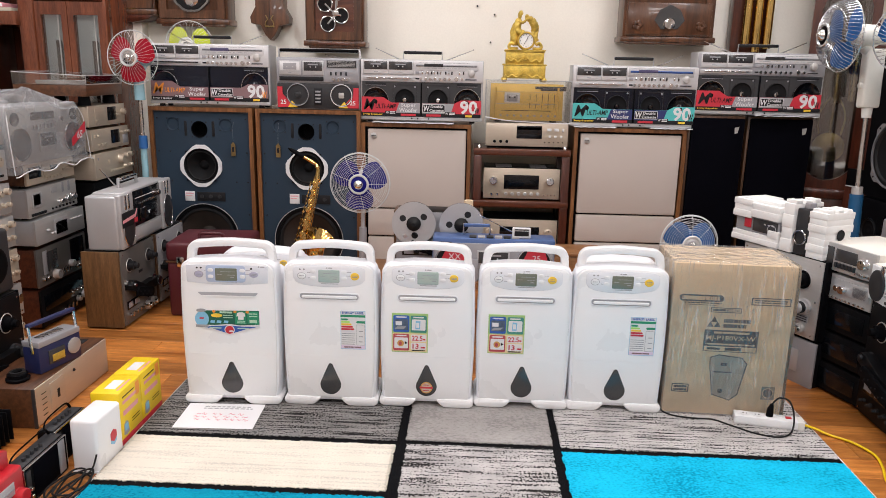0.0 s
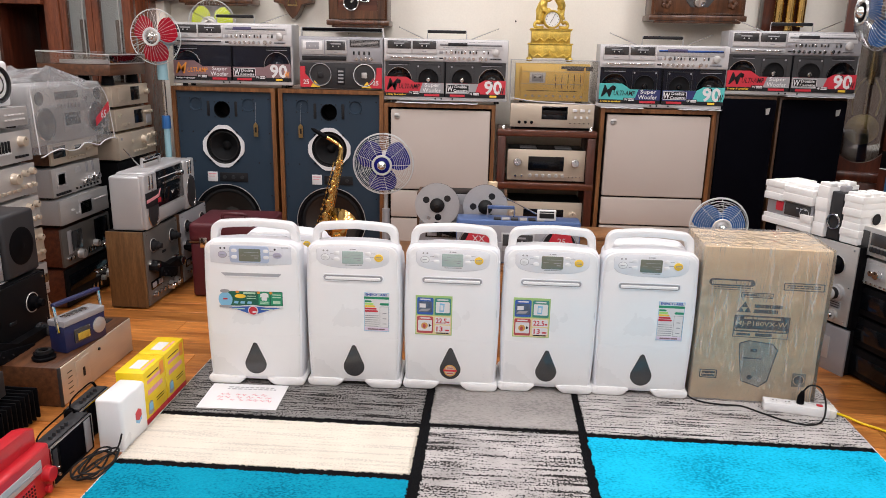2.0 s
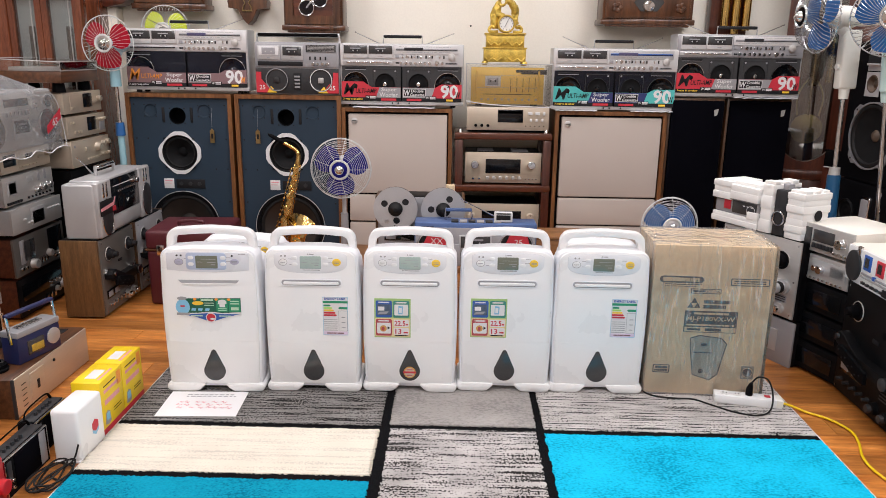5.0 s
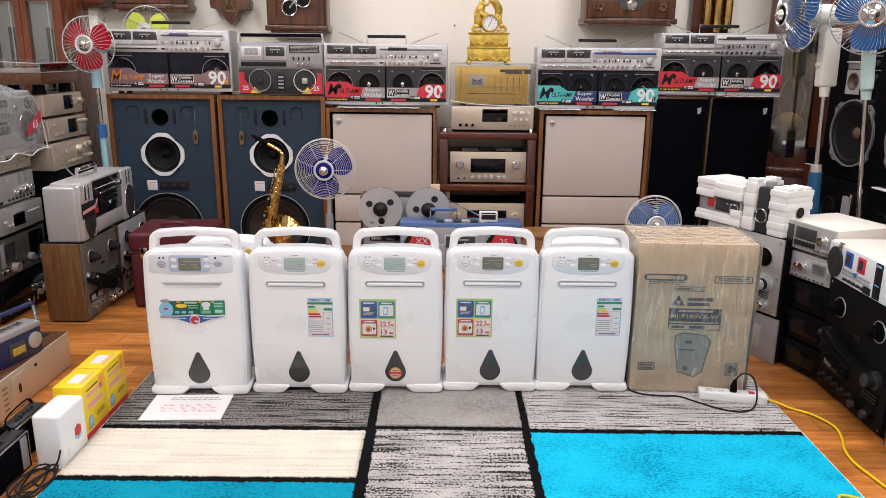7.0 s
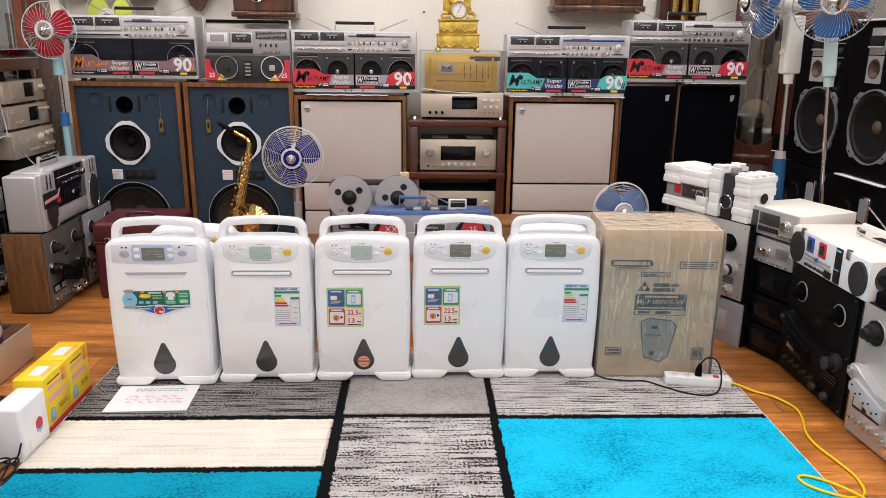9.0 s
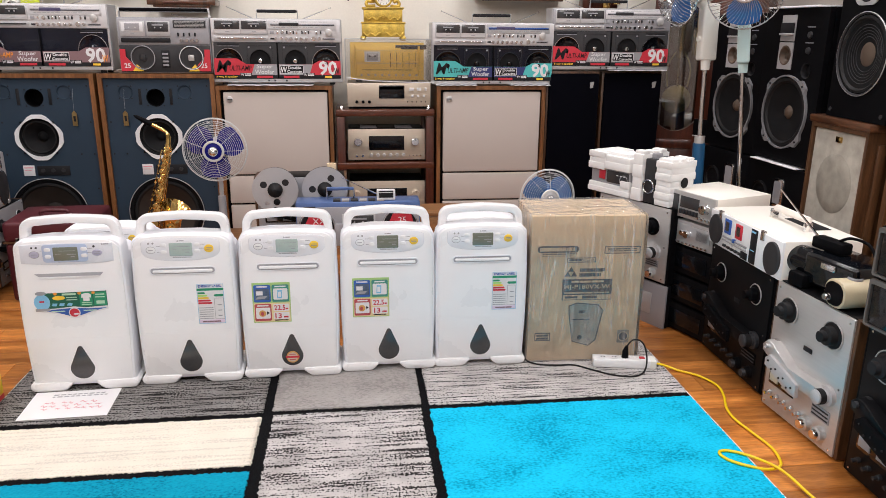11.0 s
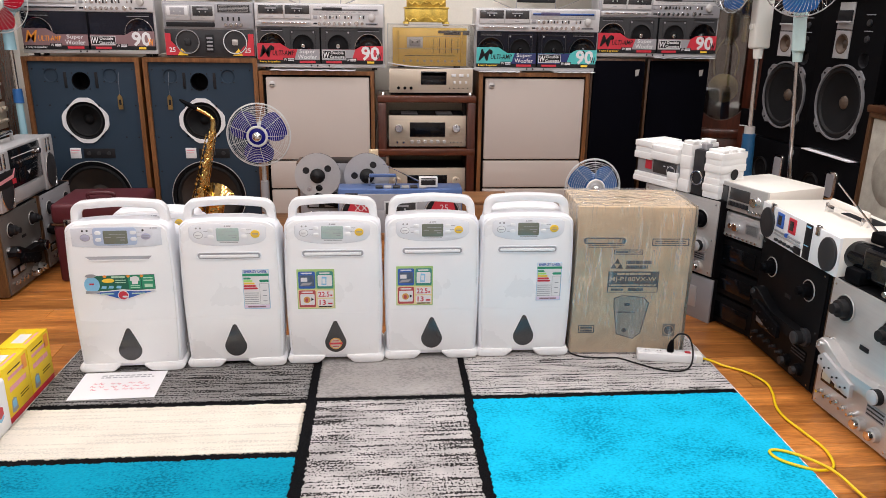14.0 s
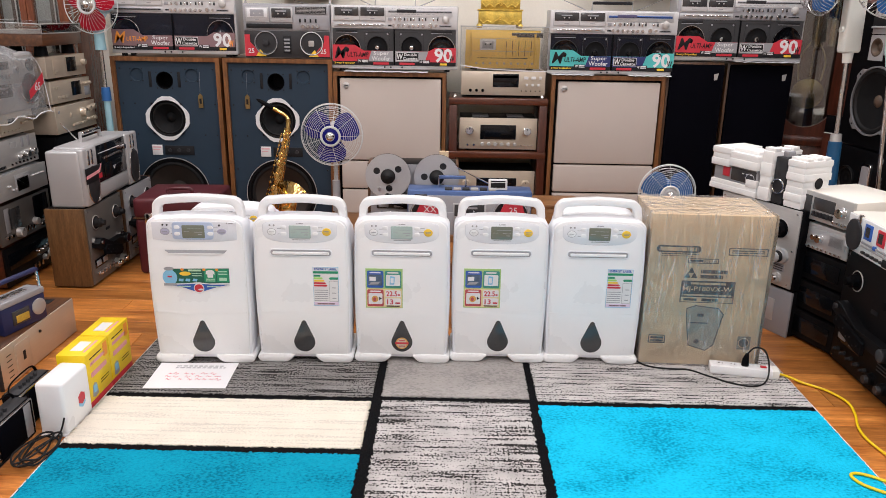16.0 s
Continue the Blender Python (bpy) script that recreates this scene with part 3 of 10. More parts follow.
def knob(name, parent, x, z, r, d=0.02, mat="silver", y=0.0):
    return part(name, lathe(nb(), (x, y, z), "y", [(0, d), (r * 0.82, d), (r * 0.9, d * 0.93), (r * 0.93, d * 0.15), (r, 0.002), (r, -0.002), (0, -0.002)], 20), mat, parent)


def driver(parent, x, z, r, y=0.0, cone="cone", surround="rubber", rim="blackmetal", cap="cone", depth=0.3, name="woofer", rimw=0.12):
    """Cone driver that faces -y: rim, roll surround, cone and dust cap."""
    w = part(name, lathe(nb(), (x, y, z), "y", [(r, -0.004), (r, 0.008), (r * (1 - rimw * 0.3), 0.011), (r * (1 - rimw), 0.006), (r * (1 - rimw), -0.004)], 36), rim, parent)
    ri = r * (1 - rimw)
    part("surround", lathe(nb(), (x, y, z), "y", [(ri, -0.003), (ri * 0.96, 0.005), (ri * 0.91, 0.006), (ri * 0.86, -0.003)], 36), surround, w)
    part("cone", lathe(nb(), (x, y, z), "y", [(ri * 0.87, -0.003), (ri * 0.6, -r * depth * 0.5), (ri * 0.3, -r * depth)], 36), cone, w)
    part("dust_cap", lathe(nb(), (x, y, z), "y", [(ri * 0.31, -r * depth), (ri * 0.22, -r * depth * 0.72), (ri * 0.1, -r * depth * 0.6), (0, -r * depth * 0.57)], 20), cap, w)
    return w


def plate(bm, pts, holes, y0, y1):
    """Flat plate in x and z with round holes (x, z, r) cut through, front at y0, back at y1."""
    def loop(ps):
        vs = [bm.verts.new((x, y0, z)) for x, z in ps]
        return vs, [bm.edges.new((vs[i], vs[(i + 1) % len(vs)])) for i in range(len(vs))]
    loops = [loop(pts)] + [loop([(x + r * math.cos(2 * math.pi * k / 36), z + r * math.sin(2 * math.pi * k / 36)) for k in range(36)]) for x, z, r in holes]
    edges = [e for _, es in loops for e in es]
    bmesh.ops.triangle_fill(bm, use_beauty=True, use_dissolve=False, edges=edges, normal=(0, -1, 0))
    for vs, _ in loops:
        back = [bm.verts.new((v.co.x, y1, v.co.z)) for v in vs]
        for i in range(len(vs)):
            j = (i + 1) % len(vs)
            bm.faces.new((vs[i], vs[j], back[j], back[i]))
    return bm


def rect(x0, x1, z0, z1):
    return [(x0, z0), (x1, z0), (x1, z1), (x0, z1)]


# ---- room ----
X0, X1, Y0, Y1 = -2.95, 2.75, -3.0, 4.78
structure("wall_north", box(nb(), X0 - 0.1, X1 + 0.1, Y1, Y1 + 0.12, 0, CEIL), "wall", "cream painted plaster wall behind the shelves of audio gear", "wall")
# south, east and west take the darkened plaster; the south wall is unseen
structure("wall_south", box(nb(), X0 - 0.1, X1 + 0.1, Y0 - 0.12, Y0, 0, CEIL), "backwall", "plain plaster wall out of view, darkened to cut bounce light", "wall")
structure("wall_east", box(nb(), X1, X1 + 0.12, Y0, Y1, 0, CEIL), "backwall", "plaster wall behind the loudspeakers, darkened to cut bounce light", "wall")
structure("wall_west", box(nb(), X0 - 0.12, X0, Y0, Y1, 0, CEIL), "backwall", "plaster wall behind the wooden cabinet, darkened to cut bounce light", "wall")
structure("ceiling", box(nb(), X0 - 0.1, X1 + 0.1, Y0 - 0.1, Y1 + 0.1, CEIL, CEIL + 0.1), "ceiling", "plain white painted ceiling", "ceiling")
structure("trim", box(nb(), -2.3, -2.06, Y1 - 0.1, Y1, 0, CEIL, 0.004), "wall", "shallow white painted pilaster in the corner", "pilaster")
FLOOR = structure("floor", box(nb(), X0, X1, Y0, Y1, -0.08, -0.006), "subfloor", "orange-brown varnished wooden plank floor", "floor")

# assumed panels, all unseen; the y=2.5 pair is added to brighten the side stacks
for ly, row_x in ((-1.9, (-1.5, 0.0, 1.5)), (-0.5, (-1.5, 0.0, 1.5)), (1.0, (-1.5, 0.0, 1.5)), (2.5, (-2.25, 2.2)), (3.5, (-1.85, -0.25, 1.5))):
    for lx in row_x:
        fx = thing("ceiling_light", pose(lx, ly, CEIL - 0.03), "square white ceiling light panel, unseen and added to light the room", "ceiling light", "ceiling lights")
        part("frame", frame_prism(nb(), [(x, z) for x, z in rrect(0, 0, 0.66, 0.66, 0.01)], [(x, z) for x, z in rrect(0, 0, 0.6, 0.6, 0.01)], -0.01, 0.02), "white", fx).rotation_euler = (radians(90), 0, 0)
        part("diffuser", box(nb(), -0.3, 0.3, -0.3, 0.3, 0.005, 0.012), "lamp", fx)
        la = bpy.data.lights.new("panel_light", "AREA")
        la.shape, la.size, la.energy, la.color = "SQUARE", 0.6, PANEL_WATTS, (1.0, 0.962, 0.988)
        new("panel_light", la).matrix_basis = pose(lx, ly, CEIL - 0.045)

# ---- rug ----
rug = thing("rug", pose(0, 0, 0), "turquoise, grey and cream pile rug with black dividing lines", "rug")
RX0, RX1, RY0, RY1 = -1.118, 1.392, 0.95, 2.77


def field(mat, x0, x1, y0, y1, label):
    bm = nb()
    rnd = random.Random(int(x0 * 1000) + int(y0 * 1000))
    n, k = 220, 150

    def side(ax, ay, bx, by, c):
        return [(ax + (bx - ax) * i / c + (rnd.uniform(-1, 1) * 0.0042 if 0 < i < c else 0), ay + (by - ay) * i / c + (rnd.uniform(-1, 1) * 0.0042 if 0 < i < c else 0)) for i in range(c)]
    pts = side(x0, y0, x1, y0, n) + side(x1, y0, x1, y1, k) + side(x1, y1, x0, y1, n) + side(x0, y1, x0, y0, k)
    e = 0.008
    mid = [(min(max(x, x0 + e), x1 - e), min(max(y, y0 + e), y1 - e)) for x, y in pts]
    top = [bm.verts.new((x, y, 0.0135)) for x, y in pts]
    low = [bm.verts.new((x, y, 0.004)) for x, y in pts]
    inn = [bm.verts.new((x, y, 0.0135)) for x, y in mid]
    for i in range(len(top)):
        j = (i + 1) % len(top)
        bm.faces.new((top[j], top[i], low[i], low[j]))
        bm.faces.new((top[i], top[j], inn[j], inn[i]))
    bm.faces.new([bm.verts.new((x, y, 0.0135)) for x, y in rect(x0 + e, x1 - e, y0 + e, y1 - e)])
    return part("pile_field", bm, mat, rug, label, fix=False)


part("backing", box(nb(), RX0, RX1, RY0, RY1, 0.0, 0.0105, 0.003), "rug_black", rug, "black low pile ground")
part("binding", box(nb(), RX0 - 0.003, RX0 + 0.002, RY0, RY1, 0, 0.011, 0.002), "bone", rug, "pale bound edge")
part("binding", box(nb(), RX1 - 0.002, RX1 + 0.003, RY0, RY1, 0, 0.011, 0.002), "bone", rug, "pale bound edge")
field("rug_dark", RX0 + 0.004, -0.174, 2.288, RY1 - 0.004, "charcoal field with black streaks")
field("rug_plain", -0.139, 0.387, 2.296, RY1 - 0.004, "plain mid grey field")
field("rug_light", 0.417, RX1 - 0.004, 2.284, RY1 - 0.004, "pale grey field with black streaks")
field("rug_cream", RX0 + 0.004, -0.174, 1.957, 2.256, "cream field")
field("rug_mid", -0.134, 0.382, RY0 + 0.004, 2.266, "grey field with black streaks")
field("rug_cyan", 0.414, RX1 - 0.004, RY0 + 0.004, 2.252, "bright turquoise field")
field("rug_teal", RX0 + 0.004, -0.173, RY0 + 0.004, 1.925, "deep teal field")


# ---- dehumidifiers ----
def outline(w_low, w_mid, w_top, z0, z1, r=0.05, n=8):
    """Upright shape, rounded at the top, bowed at the sides."""
    out = []
    h = z1 - z0
    def half(z):
        u = (z - z0) / h
        return (w_low * (1 - u) * (1 - 2 * u) + w_mid * 4 * u * (1 - u) + w_top * u * (2 * u - 1)) / 2
    right = [(half(z0 + h * k / 10 * 0.92), z0 + h * k / 10 * 0.92) for k in range(11)]
    zt = right[-1][1]
    w = right[-1][0]
    arc = [(w - r + r * math.cos(radians(90 * k / n)), zt + (z1 - 0.008 - zt) * math.sin(radians(90 * k / n))) for k in range(1, n + 1)]
    right += arc
    right.append((0.06, z1 - 0.002))
    return [(x, z) for x, z in right] + [(-x, z) for x, z in right[::-1]]


def dehumidifier(m, lit, bluish, sticker, badge=False, label="", handle=True):
    t = thing("dehumidifier", m, label or "white plastic dehumidifier with carry handle standing on the rug", "dehumidifier", "row of white dehumidifiers")
    part("housing", prism(nb(), outline(0.350, 0.366, 0.350, 0.026, 0.590), 0.006, 0.085, 0.014), "white2", t)
    part("rear_housing", prism(nb(), outline(0.32, 0.36, 0.335, 0.032, 0.535), 0.08, 0.205), "white2", t)
    # bowed front in two shells that meet in a fine seam
    front = outline(0.334, 0.350, 0.336, 0.030, 0.587, 0.05)
    upper = [(x, max(z, 0.21195)) for x, z in front]
    lower = [(x, min(z, 0.2117)) for x, z in front]
    part("front_panel", prism(nb(), [p for k, p in enumerate(upper) if p not in upper[:k]], 0.0, 0.05, 0.013, 0.2122), "white", t)
    part("water_tank", prism(nb(), [p for k, p in enumerate(lower) if p not in lower[:k]], 0.0, 0.05, 0.013, 0.2117), "white", t)
    drop = [(0.041 * math.cos(radians(a)), 0.0885 + 0.041 * math.sin(radians(a))) for a in range(-210, 31, 10)]
    drop += [(0.009 * math.cos(radians(a)), 0.1685 + 0.009 * math.sin(radians(a))) for a in range(20, 161, 20)]
    win = part("level_window", prism(nb(), drop, -0.002, 0.01, 0.002), "smoke", t, "smoked drop-shaped water level window")
    if badge:
        def disc(r, z, y0):
            return prism(nb(), [(r * math.cos(radians(a)), z + r * math.sin(radians(a))) for a in range(0, 360, 15)], y0, y0 + 0.001)
        part("round_sticker", disc(0.024, 0.084, -0.0032), "ochre", win, "orange and cream round sticker")
        part("sticker_disc", disc(0.019, 0.084, -0.0040), "meter", win)
        part("sticker_band", box(nb(), -0.026, 0.026, -0.0050, -0.0042, 0.081, 0.089), "redprint", win)
        part("sticker_print", bars(bars(nb(), -0.012, 0.012, 0.096, 0.004, -0.0048, 3, 3), -0.012, 0.012, 0.073, 0.004, -0.0048, 3, 5), "rose", win)
    # control panel
    pw = 0.300 if bluish else 0.272
    if bluish:
        low = [(x, 0.507 - 0.009 * (1 - (2 * x / pw) ** 2)) for x in np.linspace(-pw / 2, pw / 2, 15)]
        top = [(x, 0.573 + 0.004 * (1 - (2 * x / pw) ** 2)) for x in np.linspace(pw / 2, -pw / 2, 15)]
    else:
        low = [(x, 0.528 - 0.031 * math.sqrt(max(0, 1 - abs(2 * x / pw) ** 2.6))) for x in np.linspace(-pw / 2, pw / 2, 25)]
        top = [(x, 0.566 + 0.013 * math.sqrt(max(0, 1 - abs(2 * x / pw) ** 3))) for x in np.linspace(pw / 2, -pw / 2, 25)]
    shape = [(float(a), float(b)) for a, b in low + top]
    cp = part("control_panel", prism(nb(), shape, -0.002, 0.01, 0.001), "pearl" if bluish else "white2", t, "silvery control panel" if bluish else "")
    if not bluish:
        part("panel_rim", tube(nb(), [(x, -0.0006, z) for x, z in shape], 0.0013, 6, True), "pearl", cp)
    if bluish:
        part("button_field", prism(nb(), rrect(-0.005, 0.541, 0.146, 0.066, 0.012), -0.0035, 0.0, 0.001), "bluegrey", cp)
    dx = -0.003 if bluish else 0.0
    part("display", prism(nb(), rrect(dx, 0.5385, 0.080, 0.049, 0.004), -0.005, 0.0, 0.001), "lcdlit" if lit else "lcd", cp, "liquid crystal display")
    dg = nb()
    box(dg, dx - 0.02, dx + 0.033, -0.0056, -0.005, 0.549, 0.5505), box(dg, dx + 0.004, dx + 0.033, -0.0056, -0.005, 0.536, 0.538)
    box(dg, dx - 0.033, dx - 0.014, -0.0056, -0.005, 0.538, 0.5395), box(dg, dx + 0.016, dx + 0.030, -0.0056, -0.005, 0.527, 0.530)
    part("readout", dg, "greyink", cp)
    for x, z, r in ((-0.0605, 0.555, 0.0105), (-0.0605, 0.53, 0.0105), (0.057, 0.555, 0.0105), (0.057, 0.531, 0.0105)):
        part("button", prism(nb(), rrect(x, z, r * 2, r * 1.3, r * 0.6), -0.005, 0.0, 0.001), "white", cp)
    ell = [(math.cos(a), math.sin(a)) for a in np.linspace(0, 2 * math.pi, 24, endpoint=False)]
    part("mode_rim", tube(nb(), [(-0.104 + 0.0158 * c, -0.0028, 0.538 + 0.0125 * s) for c, s in ell], 0.0012, 5, True), "greypl" if bluish else "slot", cp)
    part("mode_button", prism(nb(), [(-0.104 + 0.015 * c, 0.538 + 0.0118 * s) for c, s in ell], -0.004, 0.0, 0.001), "mauve" if bluish else "white", cp)
    for x in (-0.11, -0.095):
        part("pilot_lamp", cyl(nb(), (x, -0.0025, 0.563), "y", 0.0035, 0.003, seg=10), "darkgrey" if bluish else "greypl", cp)
    if bluish:
        part("pilot_lamp", cyl(nb(), (0.09, -0.0025, 0.563), "y", 0.004, 0.003, seg=10), "darkgrey", cp)
    part("power_button" if bluish else "power_sticker", prism(nb(), [(0.0985 + 0.0165 * c, 0.540 + (0.0115 if bluish else 0.0145) * s) for c, s in ell], -0.005, 0.0, 0.001), "mauve" if bluish else "yellowlabel", cp)
    mx = 0.12 if bluish else -0.006
    part("maker_mark", bars(prism(nb(), [(mx - 0.006, 0.5685), (mx, 0.5685), (mx - 0.003, 0.574)], -0.004, -0.001), mx + 0.002, mx + 0.019, 0.5705, 0.0035, -0.0030, 2, 1), "greypl", cp)
    pr = nb()
    for k, (x, z) in enumerate(((-0.076, 0.551), (-0.074, 0.530), (0.076, 0.556), (0.073, 0.541))):
        bars(pr, x - 0.008, x + 0.009, z, 0.0016, -0.0028, 3, k)
    bars(pr, -0.03, 0.036, 0.5085, 0.002, -0.0028, 5, 9)
    bars(pr, -0.113, -0.095, 0.538, 0.002, -0.0046, 3, 6)
    bars(pr, 0.088, 0.110, 0.543, 0.0022, -0.0056, 3, 4)
    bars(pr, 0.089, 0.109, 0.5375, 0.0022, -0.0056, 3, 7)
    part("print", pr, "greyink", cp)
    cp.location = (0, 0, -0.008)
    # grip slot: shallow, with the shade of its recess put in as a grey plate
    if bluish:
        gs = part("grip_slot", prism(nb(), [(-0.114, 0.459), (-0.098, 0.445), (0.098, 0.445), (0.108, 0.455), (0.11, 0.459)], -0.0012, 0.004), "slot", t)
        part("slot_lip", prism(nb(), [(-0.098, 0.4465), (-0.092, 0.4415), (0.092, 0.4415), (0.10, 0.4465)], -0.0035, 0.0), "white", gs)
    else:
        gs = part("grip_slot", frame_prism(nb(), rrect(0, 0.45, 0.233, 0.029, 0.0135), rrect(0, 0.45, 0.226, 0.022, 0.0105), -0.004, 0.004), "white2", t)
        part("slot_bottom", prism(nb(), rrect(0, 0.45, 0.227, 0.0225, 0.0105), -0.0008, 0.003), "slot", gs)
        part("slot_lip", prism(nb(), rrect(0, 0.4482, 0.210, 0.0105, 0.004), -0.0075, 0.0, 0.002), "white", gs)
    # feet and handle
    for s in (-1, 1):
        side = [(0.184, 0.012), (0.186, 0.022), (0.178, 0.034), (0.150, 0.038), (0.10, 0.038), (0.055, 0.036), (0.040, 0.031), (0.046, 0.020), (0.060, 0.007), (0.078, 0.0), (0.160, 0.0), (0.177, 0.004)]
        ft = smooth_path([(s * x, 0, z) for x, z in side] + [(s * side[0][0], 0, side[0][1])], 3)[:-1]
        part("foot", prism(nb(), [(p.x, p.z) for p in ft], -0.006, 0.205, 0.012), "white", t)
    part("sill", box(nb(), -0.12, 0.12, 0.012, 0.19, 0.018, 0.04, 0.006), "white2", t)
    if handle:
        def arch(wd, zt, r, n=8):
            pts = [(wd / 2 + 0.004, 0.545), (wd / 2 + 0.002, 0.58)]
            pts += [(wd / 2 - r + r * math.cos(radians(90 * k / n)), zt - 0.008 - r + r * math.sin(radians(90 * k / n))) for k in range(n + 1)]
            pts += [(wd * 0.2, zt - 0.003), (0.0, zt)]
            return pts + [(-x, z) for x, z in pts[-2::-1]]
        part("carry_handle", band(nb(), arch(0.327, 0.655, 0.044), arch(0.268, 0.627, 0.024), 0.05, 0.094, 0.008), "white", t)
    y = -0.0022
    if sticker == "energy":
        st = part("energy_label", box(nb(), 0.042, 0.138, y, 0.0, 0.245, 0.40), "bone", t, "energy rating label with coloured bars")
        part("label_band", box(nb(), 0.042, 0.138, y - 0.001, y, 0.375, 0.384), "green", st)
        part("title", text(nb(), "ENERGY LABEL", 0.09, 0.3925, 0.0095, y - 0.001, 0.084, bold=0.035), "blueprint", st)
        part("label_border", frame_prism(nb(), rect(0.042, 0.138, 0.245, 0.40), rect(0.0435, 0.1365, 0.2465, 0.3985), y - 0.0004, y), "skyprint", st)
        for k, (c, w) in enumerate((("green", 0.023), ("lime", 0.03), ("yellowlabel", 0.036), ("redprint", 0.042), ("redprint", 0.047))):
            z = 0.362 - 0.0098 * k
            part("rating_bar", prism(nb(), [(0.045, z), (0.045 + w, z), (0.049 + w, z + 0.0035), (0.045 + w, z + 0.007), (0.045, z + 0.007)], y - 0.001, y), c, st)
        part("rating_arrow", prism(nb(), [(0.101, 0.3555), (0.106, 0.351), (0.136, 0.351), (0.136, 0.36), (0.106, 0.36)], y - 0.001, y), "green", st)
        part("value_column", frame_prism(nb(), rect(0.102, 0.136, 0.262, 0.345), rect(0.1032, 0.1348, 0.2632, 0.3438), y - 0.0006, y), "greypl", st)
        part("label_foot", box(nb(), 0.044, 0.136, y - 0.0006, y, 0.2475, 0.26), "lilac", st)
        pr = nb()
        for k in range(6):
            bars(pr, 0.046, 0.098, 0.308 - 0.0085 * k, 0.0022, y - 0.001, 5, k)
        for k in range(3):
            bars(pr, 0.113, 0.128, 0.318 - 0.021 * k, 0.003, y - 0.001, 2, k + 20)
        part("print", pr, "greyink", st)
        part("footer_print", bars(nb(), 0.056, 0.122, 0.2535, 0.005, y - 0.0013, 6, 3), "dusk", st)
        st.location.z = -0.005
    elif sticker == "quad":
        st = part("feature_sticker", box(nb(), -0.137, 0.003, y, 0.0, 0.24, 0.398), "leafprint", t, "green and orange feature sticker")
        part("sticker_lower", box(nb(), -0.134, 0.0, y - 0.0007, y, 0.243, 0.318), "sand", st)
        for x0, z0, c, i in ((-0.131, 0.322, "blueprint", "photoprint"), (-0.064, 0.322, "seagreen", "bone"), (-0.131, 0.247, "rose", "bone")):
            pn = part("picture_field", prism(nb(), rrect(x0 + 0.031, z0 + 0.034, 0.062, 0.068, 0.006), y - 0.0014, y - 0.0007), c, st)
            part("picture", prism(nb(), rrect(x0 + 0.031, z0 + 0.031, 0.053, 0.044, 0.004), y - 0.002, y - 0.0014), i, pn)
            part("print", bars(nb(), x0 + 0.010, x0 + 0.052, z0 + 0.061, 0.005, y - 0.002, 5, 2), "bone", pn)
        part("picture_detail", box(nb(), -0.122, -0.098, y - 0.0026, y - 0.002, 0.350, 0.366), "bone", st)
        part("picture_detail", prism(nb(), [(-0.126, 0.334), (-0.09, 0.336), (-0.08, 0.347), (-0.116, 0.345)], y - 0.0026, y - 0.002), "greypl", st)
        part("picture_detail", prism(nb(), [(-0.046, 0.336), (-0.028, 0.336), (-0.026, 0.368), (-0.044, 0.37)], y - 0.0026, y - 0.002), "skyprint", st)
        part("picture_detail", box(nb(), -0.042, -0.031, y - 0.0032, y - 0.0026, 0.342, 0.362), "bone", st)
        part("picture_detail", prism(nb(), [(-0.102 + 0.013 * c, 0.277 + 0.013 * s) for c, s in ell], y - 0.0026, y - 0.002), "ochre", st)
        part("picture_detail", prism(nb(), [(-0.103 + 0.006 * c, 0.276 + 0.008 * s) for c, s in ell], y - 0.0032, y - 0.0026), "rose", st)
        part("arrow", prism(nb(), [(-0.086, 0.272), (-0.076, 0.279), (-0.086, 0.286)], y - 0.0032, y - 0.002), "ink", st)
        for z, s, xx, ww in ((0.299, "22.5", -0.038, 0.042), (0.266, "13", -0.044, 0.024)):
            pn = part("number_field", prism(nb(), rrect(-0.033, z, 0.059, 0.028, 0.005), y - 0.0014, y - 0.0007), "bone", st)
            part("number", text(nb(), s, xx, z, 0.021, y - 0.002, ww, bold=0.02), "redprint", pn)
            part("print", bars(nb(), -0.024 if s == "13" else -0.015, -0.007, z - 0.005, 0.006, y - 0.002, 2, 4), "redprint", pn)
        part("print", bars(nb(), -0.058, -0.008, 0.2485, 0.004, y - 0.0014, 6, 5), "ink", st)
        st.location.z = -0.010
    else:
        pts = [(-0.112, 0.385), (-0.112, 0.318), (-0.06, 0.310), (0.0, 0.288), (0.06, 0.310), (0.112, 0.322), (0.112, 0.388)]
        st = part("feature_sticker", prism(nb(), pts, y, 0.0), "deepgreen", t, "green and blue feature sticker")
        part("sticker_border", prism(nb(), [(-0.115, 0.326), (-0.112, 0.316), (-0.06, 0.308), (0.0, 0.286), (0.06, 0.308), (0.114, 0.320), (0.112, 0.332), (0.04, 0.328), (0, 0.333), (-0.05, 0.328)], y - 0.0008, y), "bone", st)
        part("sticker_foot", prism(nb(), [(-0.11, 0.322), (-0.06, 0.313), (0.0, 0.292), (0.06, 0.313), (0.110, 0.325), (0.05, 0.324), (0, 0.328), (-0.06, 0.324)], y - 0.0012, y), "blueprint", st)
        part("emblem", prism(nb(), [(0.019 * c, 0.310 + 0.019 * s) for c, s in ell], y - 0.0018, y), "bone", st)
        part("emblem_swirl", prism(nb(), [(0.016 * c, 0.310 + 0.016 * s) for c, s in ell], y - 0.0024, y), "redprint", st)
        part("emblem_mark", prism(nb(), [(0.006 + 0.009 * c, 0.305 + 0.0035 * s) for c, s in ell], y - 0.0030, y), "bone", st)
